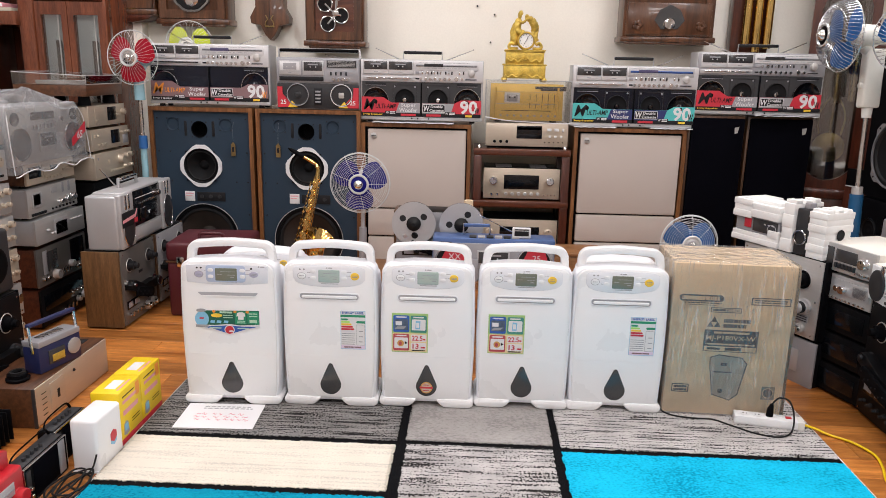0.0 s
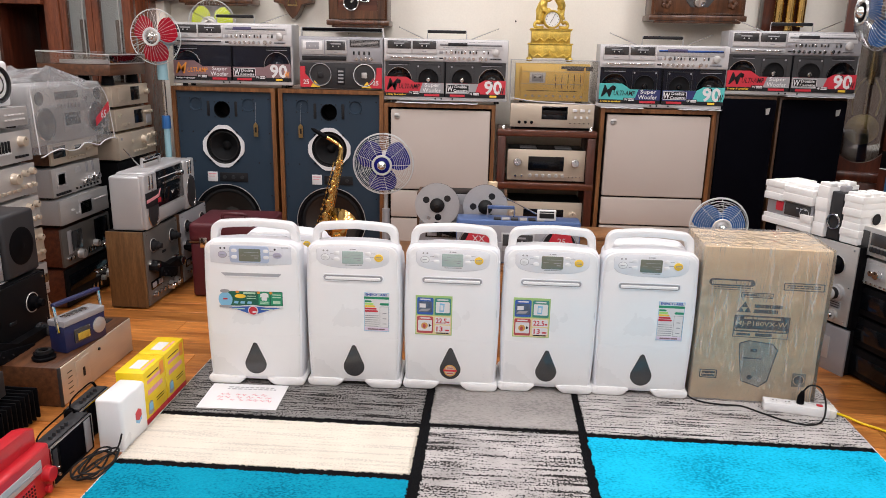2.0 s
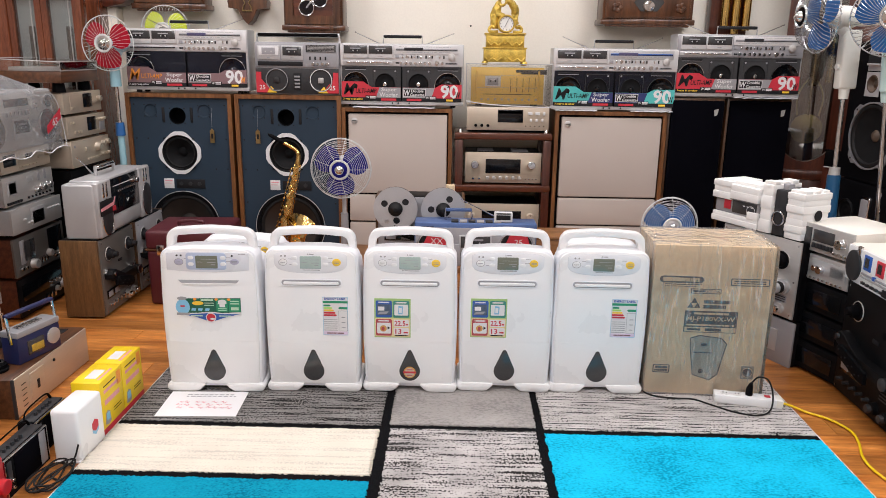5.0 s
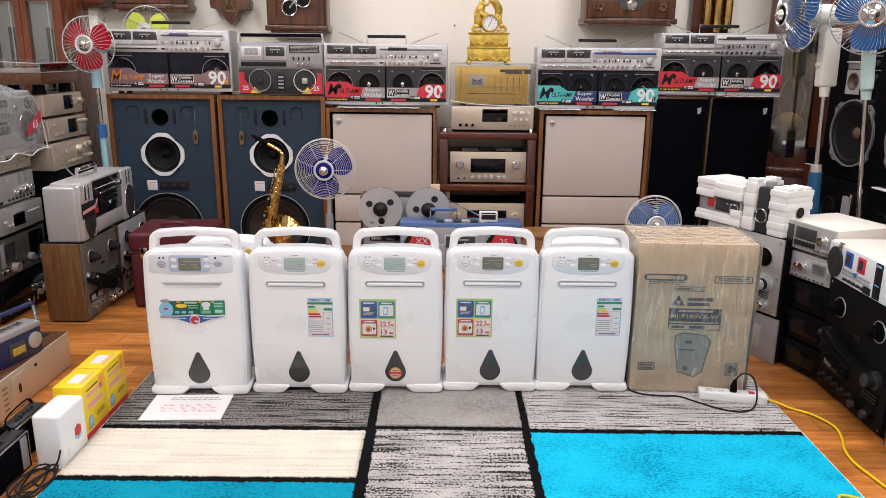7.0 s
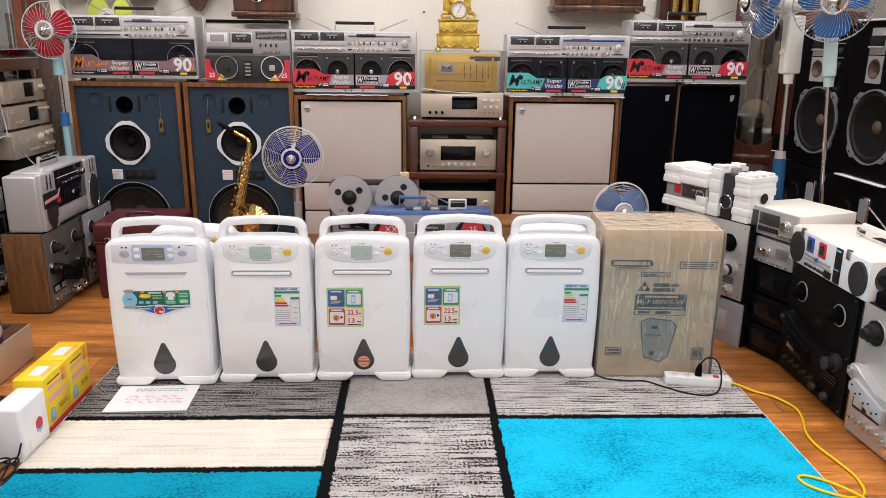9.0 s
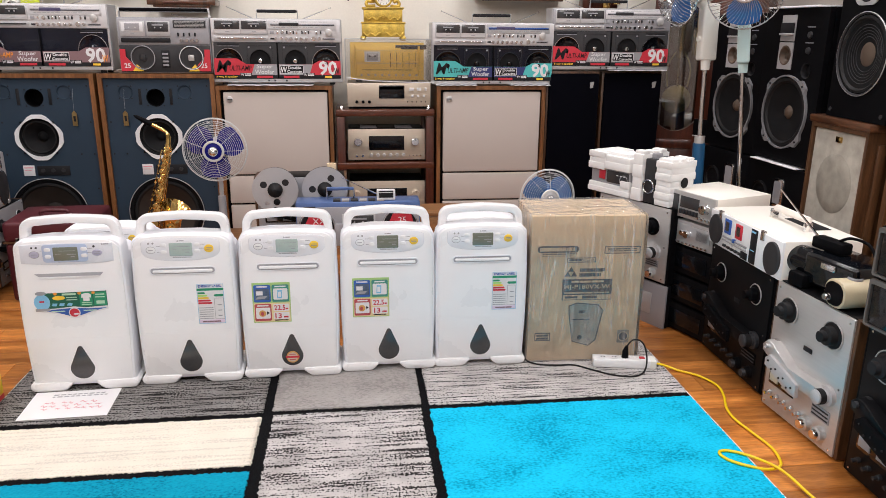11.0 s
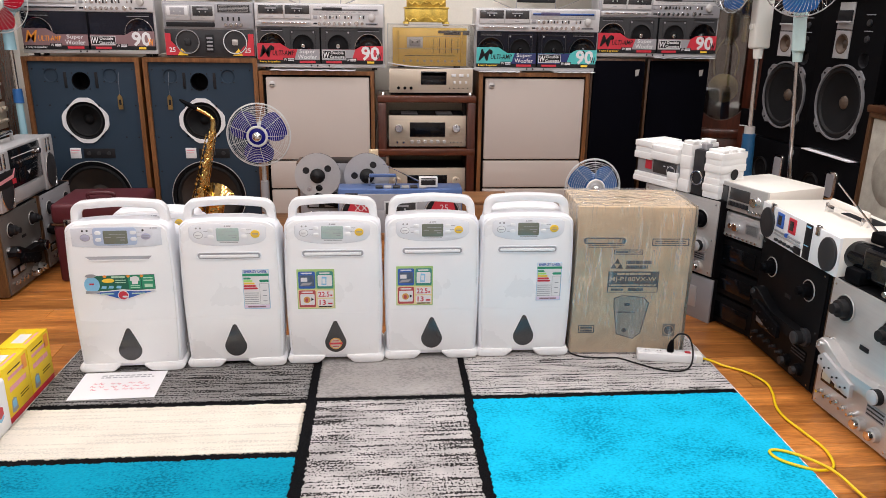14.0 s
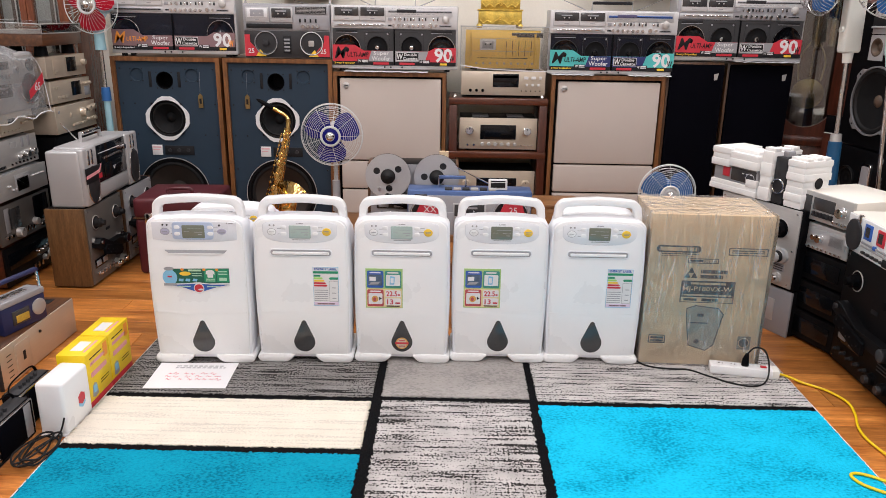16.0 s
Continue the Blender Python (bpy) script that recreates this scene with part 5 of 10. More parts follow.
    low = part("speaker_panel", plate(nb(), rect(-w / 2 + 0.012, w / 2 - 0.012, 0.014, 0.205), spk[::3] if quiet else spk, 0.002, 0.012), "navygloss" if quiet or dim else "charcoal", t)
    part("panel_back", box(nb(), -w / 2 + 0.012, w / 2 - 0.012, 0.009, 0.011, 0.028, 0.203), "black", t)
    for x, z, r in spk:
        ox = abs(x) > 0.2
        if quiet and not ox:
            continue
        dr = part("speaker", lathe(nb(), (x, 0.0, z), "y", [(r, 0.0), (r * 0.95, 0.006), (r * 0.87, 0.0), (r * 0.45, -0.006), (r * 0.3, -0.004), (r * 0.2, 0.002), (0, 0.005)], 32), "navygloss" if quiet else ("blackgloss" if ox else "cone"), low)
        part("rim", ring(nb(), (x, -0.003, z), "y", r * 0.97, 0.0024 if ox else 0.0012, 36, 6), "chrome" if ox and not dim else "darkgrey", dr)
        if not quiet:
            part("cap", lathe(nb(), (x, -0.001, z), "y", [(r * 0.24, 0), (r * 0.18, 0.008), (0, 0.011)], 16), "blackgloss" if ox or dim else "chrome", dr)
        if not ox and not quiet:
            part("square_frame", frame_prism(nb(), rrect(x, 0.108, 0.142, 0.165, 0.004), rrect(x, 0.108, 0.136, 0.159, 0.004), -0.001, 0.003), "darkgrey", low)
            part("grille_screw", screw_row([(x + a * 0.06, 0.180) for a in (-1, 1)], 0.001, 0.005), "greypl", low)
        if ox:
            part("vent_slot", box(nb(), x - 0.060, x + 0.060, -0.001, 0.003, 0.188, 0.199, 0.001), "ink", low)
            part("vent_edge", box(nb(), x - 0.060, x + 0.060, -0.002, 0.002, 0.1845, 0.187, 0.0008), "greypl", low)
    part("divider", box(nb(), -0.004, 0.004, -0.006, 0.004, 0.02, 0.205, 0.001), "black", t)
    part("base_strip", box(nb(), -w / 2, w / 2, -0.004, 0.02, 0.0, 0.019, 0.003), "silverpl", t)
    part("base_stud", screw_row([(-0.055, 0.010), (-0.02, 0.010), (0.045, 0.010)], -0.005, 0.005), "ink", t)
    # display foil
    y = -0.0095
    tint = {"red": "greypl", "teal": "navyprint"}.get(ink, "dusk")
    fo = part("display_foil", prism(nb(), [(-w / 2 + 0.010, 0.038), (-0.006, 0.038), (-0.006, 0.094), (-0.175, 0.094), (-0.225, 0.123), (-w / 2 + 0.010, 0.123)], y, y + 0.001), left, t, "printed display foil")
    fo2 = part("display_foil", prism(nb(), [(0.006, 0.038), (w / 2 - 0.010, 0.038), (w / 2 - 0.010, 0.113), (0.232, 0.113), (0.195, 0.094), (0.006, 0.094)], y, y + 0.001), right, t, "printed display foil")
    part("foil_foot", box(nb(), -w / 2 + 0.010, -0.006, y - 0.001, y, 0.020, 0.039), "ink", fo)
    part("foil_foot", box(nb(), 0.006, w / 2 - 0.010, y - 0.001, y, 0.020, 0.039), "ink", fo2)
    part("foil_block", prism(nb(), [(-0.150, 0.039), (-0.006, 0.039), (-0.006, 0.0935), (-0.130, 0.0935)], y - 0.001, y), tint, fo)
    part("foil_block", prism(nb(), [(0.006, 0.039), (0.175, 0.039), (0.195, 0.0935), (0.006, 0.0935)], y - 0.001, y), tint, fo2)
    mark = "orangeprint" if ink == "gold" else "ink"
    part("badge_text", text(nb(), "M", -0.306, 0.083, 0.060, y - 0.002, 0.070, 0.3, 0.004), mark, fo)
    part("badge_text", text(nb(), "ULTI-AMP", -0.208, 0.074, 0.026, y - 0.002, 0.122, 0.2, 0.008), mark, fo)
    part("badge_text", text(nb(), "Super", -0.074, 0.080, 0.026, y - 0.002, 0.090, 0, 0.012), "bone", fo)
    part("badge_text", text(nb(), "Woofer", -0.076, 0.055, 0.023, y - 0.002, 0.108, 0, 0.012), "bone", fo)
    part("badge_text", text(nb(), "3-way 6-speaker", -0.285, 0.029, 0.013, y - 0.002, 0.118, 0, 0.02), "yellowlabel" if not quiet else "bone", fo)
    part("cassette_badge", frame_prism(nb(), rect(0.010, 0.142, 0.045, 0.088), rect(0.0125, 0.1395, 0.0475, 0.0855), y - 0.002, y), "bone", fo2)
    part("badge_ground", box(nb(), 0.0125, 0.1395, y - 0.0016, y, 0.0475, 0.0855), "ink", fo2)
    part("badge_text", text(nb(), "W", 0.033, 0.066, 0.032, y - 0.0025, 0.036, 0.15, 0.02), "bone", fo2)
    part("badge_text", text(nb(), "Double", 0.093, 0.0765, 0.015, y - 0.0025, 0.072, 0, 0.02), "bone", fo2)
    part("badge_text", text(nb(), "Cassette", 0.092, 0.0565, 0.014, y - 0.0025, 0.084, 0, 0.02), "bone", fo2)
    part("badge_text", text(nb(), "90", 0.281, 0.0745, 0.074, y - 0.002, 0.104, 0, 0.03), "bone", fo2)
    part("badge_text", text(nb(), "W", 0.330, 0.058, 0.036, y - 0.0028, 0.030, 0, 0.02), mark, fo2)
    part("maker_bar", bars(nb(), -0.120, -0.030, 0.029, 0.012, y - 0.002, 1), "redprint", fo)
    part("maker_bar", bars(nb(), 0.030, 0.118, 0.029, 0.012, y - 0.002, 1), "redprint", fo2)
    part("watt_tag", box(nb(), 0.262, 0.302, y - 0.002, y, 0.0235, 0.034), "yellowlabel", fo2)
    for px, f in ((-0.180, fo), (0.172, fo2)):
        sm = part("small_badge", box(nb(), px - 0.032, px + 0.032, y - 0.0022, y, 0.0315, 0.049), "ink", f)
        part("print", bars(bars(nb(), px - 0.005, px + 0.028, 0.044, 0.005, y - 0.003, 3, 3), px - 0.005, px + 0.028, 0.0365, 0.005, y - 0.003, 3, 5), "bone", sm)
        part("badge_text", text(nb(), "W", px - 0.018, 0.0405, 0.013, y - 0.003, 0.018, 0.15, 0.01), "bone", sm)
    # handle and aerials
    hn = part("handle", tube(nb(), [(-0.115, 0.09, h - 0.01), (-0.115, 0.09, h + 0.042), (0.115, 0.09, h + 0.042), (0.115, 0.09, h - 0.01)], 0.005, 8), "silverpl", t)
    part("handle_grip", box(nb(), -0.112, 0.112, 0.078, 0.102, h + 0.030, h + 0.046, 0.005), "ink", hn)
    whip(t, -0.14, 0.12, h, -0.15, 0.06)
    whip(t, 0.14, 0.12, h, 0.16, 0.06)
    return t


big_boombox(pose(-1.508, 4.31, 1.085), "dusk", "dusk", "gold", True, label="silver twin-cassette boombox with black grilles and orange lettering", lift=0.0155)
big_boombox(pose(-0.245, 4.31, 1.019), "redprint", "redprint", "red", label="silver twin-cassette boombox with red display foil on grilles", lift=0.012)
big_boombox(pose(0.998, 4.31, 1.009, 0, 0, -0.5), "teal", "teal", "teal", dim=True, label="silver twin-cassette boombox with turquoise display foil on grilles")
big_boombox(pose(1.708, 4.31, 1.096, 0, 0, -1), "redprint", "redprint", "red", label="grey twin-cassette boombox with red foil on the tower speakers", shell="greypl")


def paper_under(x0, x1, yy, z, name_label):
    b = nb()
    n = 14
    a = [b.verts.new((x0 + (x1 - x0) * i / n, yy + 0.004 * math.sin(i * 1.7), z + 0.0015 + 0.002 * (1 + math.sin(i * 2.3)))) for i in range(n + 1)]
    c = [b.verts.new((x0 + (x1 - x0) * i / n, yy + 0.2, z + 0.002)) for i in range(n + 1)]
    for i in range(n):
        b.faces.new((a[i], a[i + 1], c[i + 1], c[i]))
    r = bmesh.ops.extrude_face_region(b, geom=b.faces[:])
    for v in [g for g in r["geom"] if isinstance(g, bmesh.types.BMVert)]:
        v.co.z += 0.003
    o = part("foam_sheet", b, "paper", None)
    tagged(o, name_label, "packing sheet", "packing sheets under the boomboxes")


paper_under(-0.53, -0.05, 4.27, 1.0005, "white packing sheet peeping from under a boombox")
paper_under(0.66, 0.9, 4.27, 1.0005, "white packing sheet peeping from under a boombox")
paper_under(1.10, 1.34, 4.27, 1.0005, "white packing sheet peeping from under a boombox")
paper_under(1.70, 2.06, 4.285, 1.0865, "white packing sheet lying on the tower speakers")

s = thing("boombox", pose(-0.857, 4.30, 1.0685), "dark grey stereo cassette recorder with red corner stickers", "boombox", "row of boomboxes")
w, h = 0.495, 0.30
part("body", box(nb(), -w / 2, w / 2, 0.008, 0.15, 0, h, 0.008), "greypl", s)
tp = part("tuner_panel", box(nb(), -w / 2 + 0.004, w / 2 - 0.004, 0.0, 0.02, 0.158, h - 0.008, 0.004), "greypl", s)
cassette_door(tp, -w / 2 + 0.085, 0.24, 0.13, 0.08, 0.0, "bone")
cassette_door(tp, -w / 2 + 0.222, 0.24, 0.125, 0.08, 0.0)
part("key_strip", box(nb(), -w / 2 + 0.02, 0.035, -0.005, 0.0, 0.166, 0.19, 0.002), "ink", tp)
part("scale_window", box(nb(), 0.055, w / 2 - 0.018, -0.004, 0.0, 0.245, 0.285, 0.001), "darkgrey", tp)
for k in range(5):
    part("scale_line", box(nb(), 0.062, w / 2 - 0.025, -0.005, -0.004, 0.25 + 0.007 * k, 0.252 + 0.007 * k), "silver", tp)
for k in range(4):
    knob("small_knob", tp, 0.095 + 0.028 * k, 0.178, 0.01, 0.015, "chrome")
    part("slider", box(nb(), 0.075 + 0.03 * k, 0.083 + 0.03 * k, -0.008, 0, 0.2, 0.22, 0.001), "ink", tp)
lw = part("speaker_panel", box(nb(), -w / 2 + 0.004, w / 2 - 0.004, 0.002, 0.02, 0.006, 0.152, 0.004), "darkgrey", s)
for x, lit in ((-0.12, False), (0.14, True)):
    sp = part("speaker", lathe(nb(), (x, 0.0, 0.085), "y", [(0.068, 0), (0.066, 0.006), (0.06, 0.006), (0.055, 0.002), (0.02, 0.003), (0.02, 0.007), (0, 0.007)], 32), "darkgrey", lw)
    part("rim", ring(nb(), (x, -0.005, 0.085), "y", 0.063, 0.003, 36, 6), "bone" if lit else "greypl", sp)
    part("cap_plate", box(nb(), x - 0.016, x + 0.016, -0.01, -0.006, 0.069, 0.101, 0.004), "silver" if lit else "darkgrey", sp)
for sg in (-1, 1):
    e = sg * (w / 2 - 0.006)
    tri = part("corner_sticker", prism(nb(), [(e, 0.012), (e - sg * 0.10, 0.012), (e - sg * 0.03, 0.09), (e - sg * 0.03, 0.13), (e, 0.13)], -0.003, 0.001), "redprint", s, "red corner sticker")
    part("sticker_text", text(nb(), "25", e - sg * 0.035, 0.042, 0.026, -0.004, 0.034, 0, 0.015), "bone", tri)
    part("sticker_triangle", prism(nb(), [(e - sg * 0.062, 0.012), (e - sg * 0.12, 0.012), (e - sg * 0.085, 0.05)], -0.0045, 0.0), "yellowlabel", tri)
ms = part("meter_slots", box(nb(), -0.022, 0.022, -0.003, 0.003, 0.03, 0.125, 0.002), "ink", s)
for k in range(4):
    part("meter_slot", box(nb(), -0.016, 0.016, -0.0045, -0.003, 0.04 + 0.02 * k, 0.05 + 0.02 * k, 0.001), "greypl", ms)
hb = part("handle", tube(nb(), [(-w / 2 + 0.006, 0.06, h - 0.02), (-w / 2 + 0.006, 0.06, h + 0.04), (w / 2 - 0.006, 0.06, h + 0.04), (w / 2 - 0.006, 0.06, h - 0.02)], 0.009, 8, flat=1.4), "silverpl", s)
part("handle_grip", box(nb(), -w / 2 + 0.012, w / 2 - 0.012, 0.045, 0.075, h + 0.032, h + 0.05, 0.005), "black", hb)
whip(s, 0.12, 0.1, h, -0.10, 0.02)


# ---- audio components ----
def component(name, m, w, h, d, face, body, feats, label, group="", feet=True, category="amplifier"):
    """Hi-fi unit: case, front plate, feet and its controls. feats give places as shares of width and height."""
    t = thing(name, m, label, category, group)
    z0 = 0.012 if feet else 0.0
    part("case", box(nb(), -w / 2 + 0.004, w / 2 - 0.004, 0.008, d, z0, h - 0.002, 0.003), body, t)
    f = part("front_plate", box(nb(), -w / 2, w / 2, 0.0, 0.012, z0, h, 0.002), face, t)
    if feet:
        for sx in (-1, 1):
            for yy in (0.05, d - 0.05):
                part("foot", cyl(nb(), (sx * (w / 2 - 0.05), yy, 0.006), "z", 0.02, 0.012, seg=14), "rubber", t)
    H = h - z0
    for ft in feats:
        k = ft[0]
        x, z = ft[1] * w, z0 + ft[2] * H
        if k == "k":
            kn = knob("knob", t, x, z, ft[3], ft[3] * 0.9 + 0.006, ft[4])
            part("knob_mark", box(nb(), x - 0.0012, x + 0.0012, -ft[3] * 0.9 - 0.0075, -ft[3] * 0.9 - 0.005, z + ft[3] * 0.25, z + ft[3] * 0.75), "ink", kn)
        elif k == "w":
            part("window", box(nb(), x - ft[3] / 2, x + ft[3] / 2, -0.003, 0.002, z - ft[4] / 2, z + ft[4] / 2, 0.0015), ft[5], t)
        elif k == "b":
            part("button", box(nb(), x - ft[3] / 2, x + ft[3] / 2, -0.009, 0.002, z - ft[4] / 2, z + ft[4] / 2, 0.0015), ft[5], t)
        elif k == "row":
            n = ft[4]
            for i in range(n):
                xx = (ft[1] + (ft[3] - ft[1]) * i / max(1, n - 1)) * w
                part("button", box(nb(), xx - ft[5] / 2, xx + ft[5] / 2, -0.008, 0.002, z - ft[6] / 2, z + ft[6] / 2, 0.001), ft[7], t)
        elif k == "kr":
            n = ft[4]
            for i in range(n):
                xx = (ft[1] + (ft[3] - ft[1]) * i / max(1, n - 1)) * w
                knob("small_knob", t, xx, z, ft[5], ft[5] + 0.006, ft[6])
        elif k == "m":
            mt = part("meter", box(nb(), x - ft[3] / 2, x + ft[3] / 2, -0.003, 0.002, z - ft[4] / 2, z + ft[4] / 2, 0.0015), ft[5], t)
            part("needle", tube(nb(), [(x - 0.004, -0.0045, z - ft[4] * 0.35), (x + ft[3] * 0.2, -0.0045, z + ft[4] * 0.3)], 0.0008, 5), "ink", mt)
        elif k == "p":
            part("print", bars(nb(), x - ft[3] / 2, x + ft[3] / 2, z, ft[4], -0.0009, ft[5], 3), ft[6], t)
    return t


def spool(parent, x, z, y=0.0, r=0.035, mat="rubber", rim="chrome"):
    s = part("spool_hub", lathe(nb(), (x, y, z), "y", [(r, -0.002), (r, 0.006), (r * 0.75, 0.008), (r * 0.7, 0.03), (r * 0.45, 0.034), (r * 0.42, 0.05), (0, 0.052)], 24), mat, parent)
    part("hub_ring", ring(nb(), (x, y - 0.004, z), "y", r * 1.08, 0.0022, 30, 6), rim, s)
    return s


def reel_deck(m, w, h, d, face, side, label, style="bare", hub=0.04, hubmat="rubber", group="reel tape decks"):
    """Upright open-reel tape recorder that faces -y."""
    t = thing("reel_tape_deck", m, label, "tape deck", group)
    part("case", box(nb(), -w / 2 + 0.012, w / 2 - 0.012, 0.006, d, 0.012, h, 0.002), "blackmetal", t)
    for sx in (-1, 1):
        part("side_panel", box(nb(), sx * (w / 2 - 0.007) - 0.0075, sx * (w / 2 - 0.007) + 0.0075, 0.002, d, 0.01, h, 0.002), side, t)
        for yy in (0.03, d - 0.03):
            part("foot", cyl(nb(), (sx * (w / 2 - 0.04), yy, 0.006), "z", 0.015, 0.012, seg=12), "rubber", t)
    part("face_plate", box(nb(), -w / 2 + 0.014, w / 2 - 0.014, -0.004, 0.01, 0.014, h - 0.004, 0.002), face, t)
    part("screw", screw_row([(sx * (w / 2 - 0.03), z) for sx in (-1, 1) for z in (0.03, h * 0.5, h - 0.02)], -0.005, 0.004), "chrome", t)
    bright = "darkgrey" if face == "blackmetal" else "chrome"
    y = -0.004
    zr = h - 0.36 * w * 0.6 if style != "reels" else h - 0.06
    for sx in (-1, 1):
        spool(t, sx * w * (0.25 if style == "reels" else 0.272), h - w * 0.21 if style != "reels" else h - 0.055, y, hub, hubmat, "silver" if style == "bare" else "chrome")
    # head block with tape guides
    zb = h * 0.43
    hb = part("head_block", prism(nb(), [(-w * 0.42, zb + 0.050), (-w * 0.37, zb + 0.070), (-w * 0.30, zb + 0.068), (-w * 0.06, zb + 0.018), (w * 0.30, zb + 0.018), (w * 0.30, zb - 0.028), (-w * 0.10, zb - 0.028), (-w * 0.42, zb + 0.028)], y - 0.040, y, 0.004), "silver" if face == "silver" else "blackmetal", t)
    part("head_cover", prism(nb(), [(-w * 0.33, zb + 0.012), (-w * 0.28, zb + 0.030), (w * 0.10, zb - 0.012), (w * 0.10, zb - 0.058), (w * 0.02, zb - 0.058), (-w * 0.33, zb - 0.014)], y - 0.052, y - 0.036, 0.003), "silverpl" if face == "silver" else "black", hb)
    part("cover_hole", screw_row([(-w * 0.28 + w * 0.055 * i, zb + 0.008 - 0.0065 * i - 0.016 * (i % 2)) for i in range(7)], y - 0.053, 0.0035), "ink", hb)
    part("tape_guide", lathe(nb(), (-w * 0.36, y, zb + 0.05), "y", [(0.022, 0), (0.022, 0.012), (0.01, 0.016), (0.01, 0.05), (0, 0.05)], 18), bright, t)
    part("capstan", lathe(nb(), (w * 0.33, y, zb - 0.005), "y", [(0.034, 0), (0.034, 0.014), (0.024, 0.016), (0.024, 0.05), (0.018, 0.054), (0, 0.054)], 22), "silverpl" if face == "silver" else bright, t)
    part("capstan_roller", cyl(nb(), (w * 0.33, y - 0.035, zb - 0.005), "y", 0.0255, 0.02, seg=22), "rubber", t)
    # meters and controls
    mp = part("meter_panel", box(nb(), -w * 0.40, -w * 0.06, y - 0.005, y, h * 0.225, h * 0.335, 0.002), "blackgloss", t)
    for k in range(2):
        xm = -w * (0.325 - 0.17 * k)
        part("meter", box(nb(), xm - w * 0.055, xm + w * 0.055, y - 0.0075, y - 0.004, h * 0.25, h * 0.315, 0.001), "meter" if face == "silver" else "greypl", mp)
    for k in range(5):
        kn = part("lever_knob", lathe(nb(), (-w * (0.36 - 0.1 * k), y, h * 0.155), "y", [(0.009, 0), (0.009, 0.01), (0.006, 0.012), (0.006, 0.026), (0, 0.026)], 14), bright, t)
    for x in (0.14, 0.31):
        knob("level_knob", t, w * x, h * 0.13, 0.026, 0.02, "silver" if face != "blackmetal" else "blackmetal", y)
        knob("level_knob", t, w * x, h * 0.13, 0.017, 0.034, bright, y)
    part("counter", box(nb(), -0.012, 0.03, y - 0.004, y, h * 0.615, h * 0.65, 0.002), "ink", t)
    part("switch_plate", box(nb(), w * 0.17, w * 0.38, y - 0.003, y, h * 0.22, h * 0.31, 0.001), "greypl" if face == "silver" else "black", t)
    for k in range(3):
        part("switch_slot", box(nb(), w * 0.18, w * 0.37, y - 0.005, y - 0.003, h * (0.232 + 0.027 * k), h * (0.243 + 0.027 * k), 0.001), "darkgrey", t)
    return t


# ---- rack with amplifiers ----
rk = thing("hifi_rack", pose(0.361, 4.28, 0), "cherry wood hi-fi rack with three shelves", "rack")
for z in (0.865, 0.553, 0.215):
    part("shelf", box(nb(), -0.289, 0.289, 0, 0.34, z - 0.038, z, 0.005), "cherry", rk)
    for sx in (-1, 1):
        part("spike", lathe(nb(), (sx * 0.255, 0.03, z), "z", [(0.014, 0), (0.014, 0.008), (0.006, 0.02), (0, 0.02)], 12), "chrome", rk)
for sx in (-1, 1):
    for yy in (0.0, 0.29):
        part("post", box(nb(), sx * 0.262 - 0.024, sx * 0.262 + 0.024, yy + 0.003, yy + 0.05, 0, 0.824, 0.004), "mahog", rk)
AMP = [("w", 0.0, 0.55, 0.21, 0.085, "blackgloss"), ("k", -0.37, 0.6, 0.025, "chrome"), ("k", 0.37, 0.6, 0.025, "chrome"), ("kr", -0.2, 0.16, 0.22, 6, 0.011, "silver"),
       ("row", 0.3, 0.14, 0.44, 4, 0.007, 0.007, "chrome"), ("kr", -0.39, 0.14, -0.31, 2, 0.007, "chrome")]
a1 = component("amplifier", pose(0.366, 4.31, 0.553), 0.458, 0.195, 0.28, "champ", "blackmetal", AMP, "champagne integrated amplifier with wide dark display on rack", "amplifiers on the rack")
for k in range(2):
    v = part("vent_grille", box(nb(), -0.16 + 0.21 * k, -0.05 + 0.21 * k, 0.05, 0.22, 0.193, 0.1945), "black", a1)
    for j in range(7):
        part("vent_slot", box(nb(), -0.155 + 0.21 * k, -0.055 + 0.21 * k, 0.06 + 0.022 * j, 0.068 + 0.022 * j, 0.1945, 0.196), "greypl", v)
component("amplifier", pose(0.366, 4.31, 0.215), 0.458, 0.22, 0.28, "champ", "blackmetal", [("w", 0.0, 0.62, 0.24, 0.07, "blackgloss"), ("k", -0.4, 0.62, 0.026, "champ"), ("k", 0.38, 0.62, 0.026, "champ"), ("row", -0.3, 0.2, 0.3, 8, 0.012, 0.008, "chrome")],
          "champagne power amplifier on the lower shelf of the rack", "amplifiers on the rack")
component("disc_player", pose(0.385, 4.31, 0.868), 0.486, 0.148, 0.30, "champ", "champ", [("w", 0.03, 0.62, 0.15, 0.075, "blackgloss"), ("w", 0.03, 0.78, 0.14, 0.018, "black"), ("row", 0.27, 0.74, 0.36, 2, 0.026, 0.016, "bone"), ("b", 0.44, 0.74, 0.012, 0.018, "bone"),
          ("row", 0.28, 0.45, 0.42, 3, 0.012, 0.014, "bone"), ("row", 0.22, 0.2, 0.44, 5, 0.006, 0.006, "ink"), ("kr", -0.39, 0.2, -0.24, 3, 0.009, "black")], "champagne disc player under the golden cassette deck", category="disc player")
part_base = thing("plinth_mat", pose(0.385, 4.31, 0.8655), "black rubber mat under the disc player", "mat")
part("mat", box(nb(), -0.235, 0.235, 0.01, 0.30, 0.0, 0.0025), "rubber", part_base)
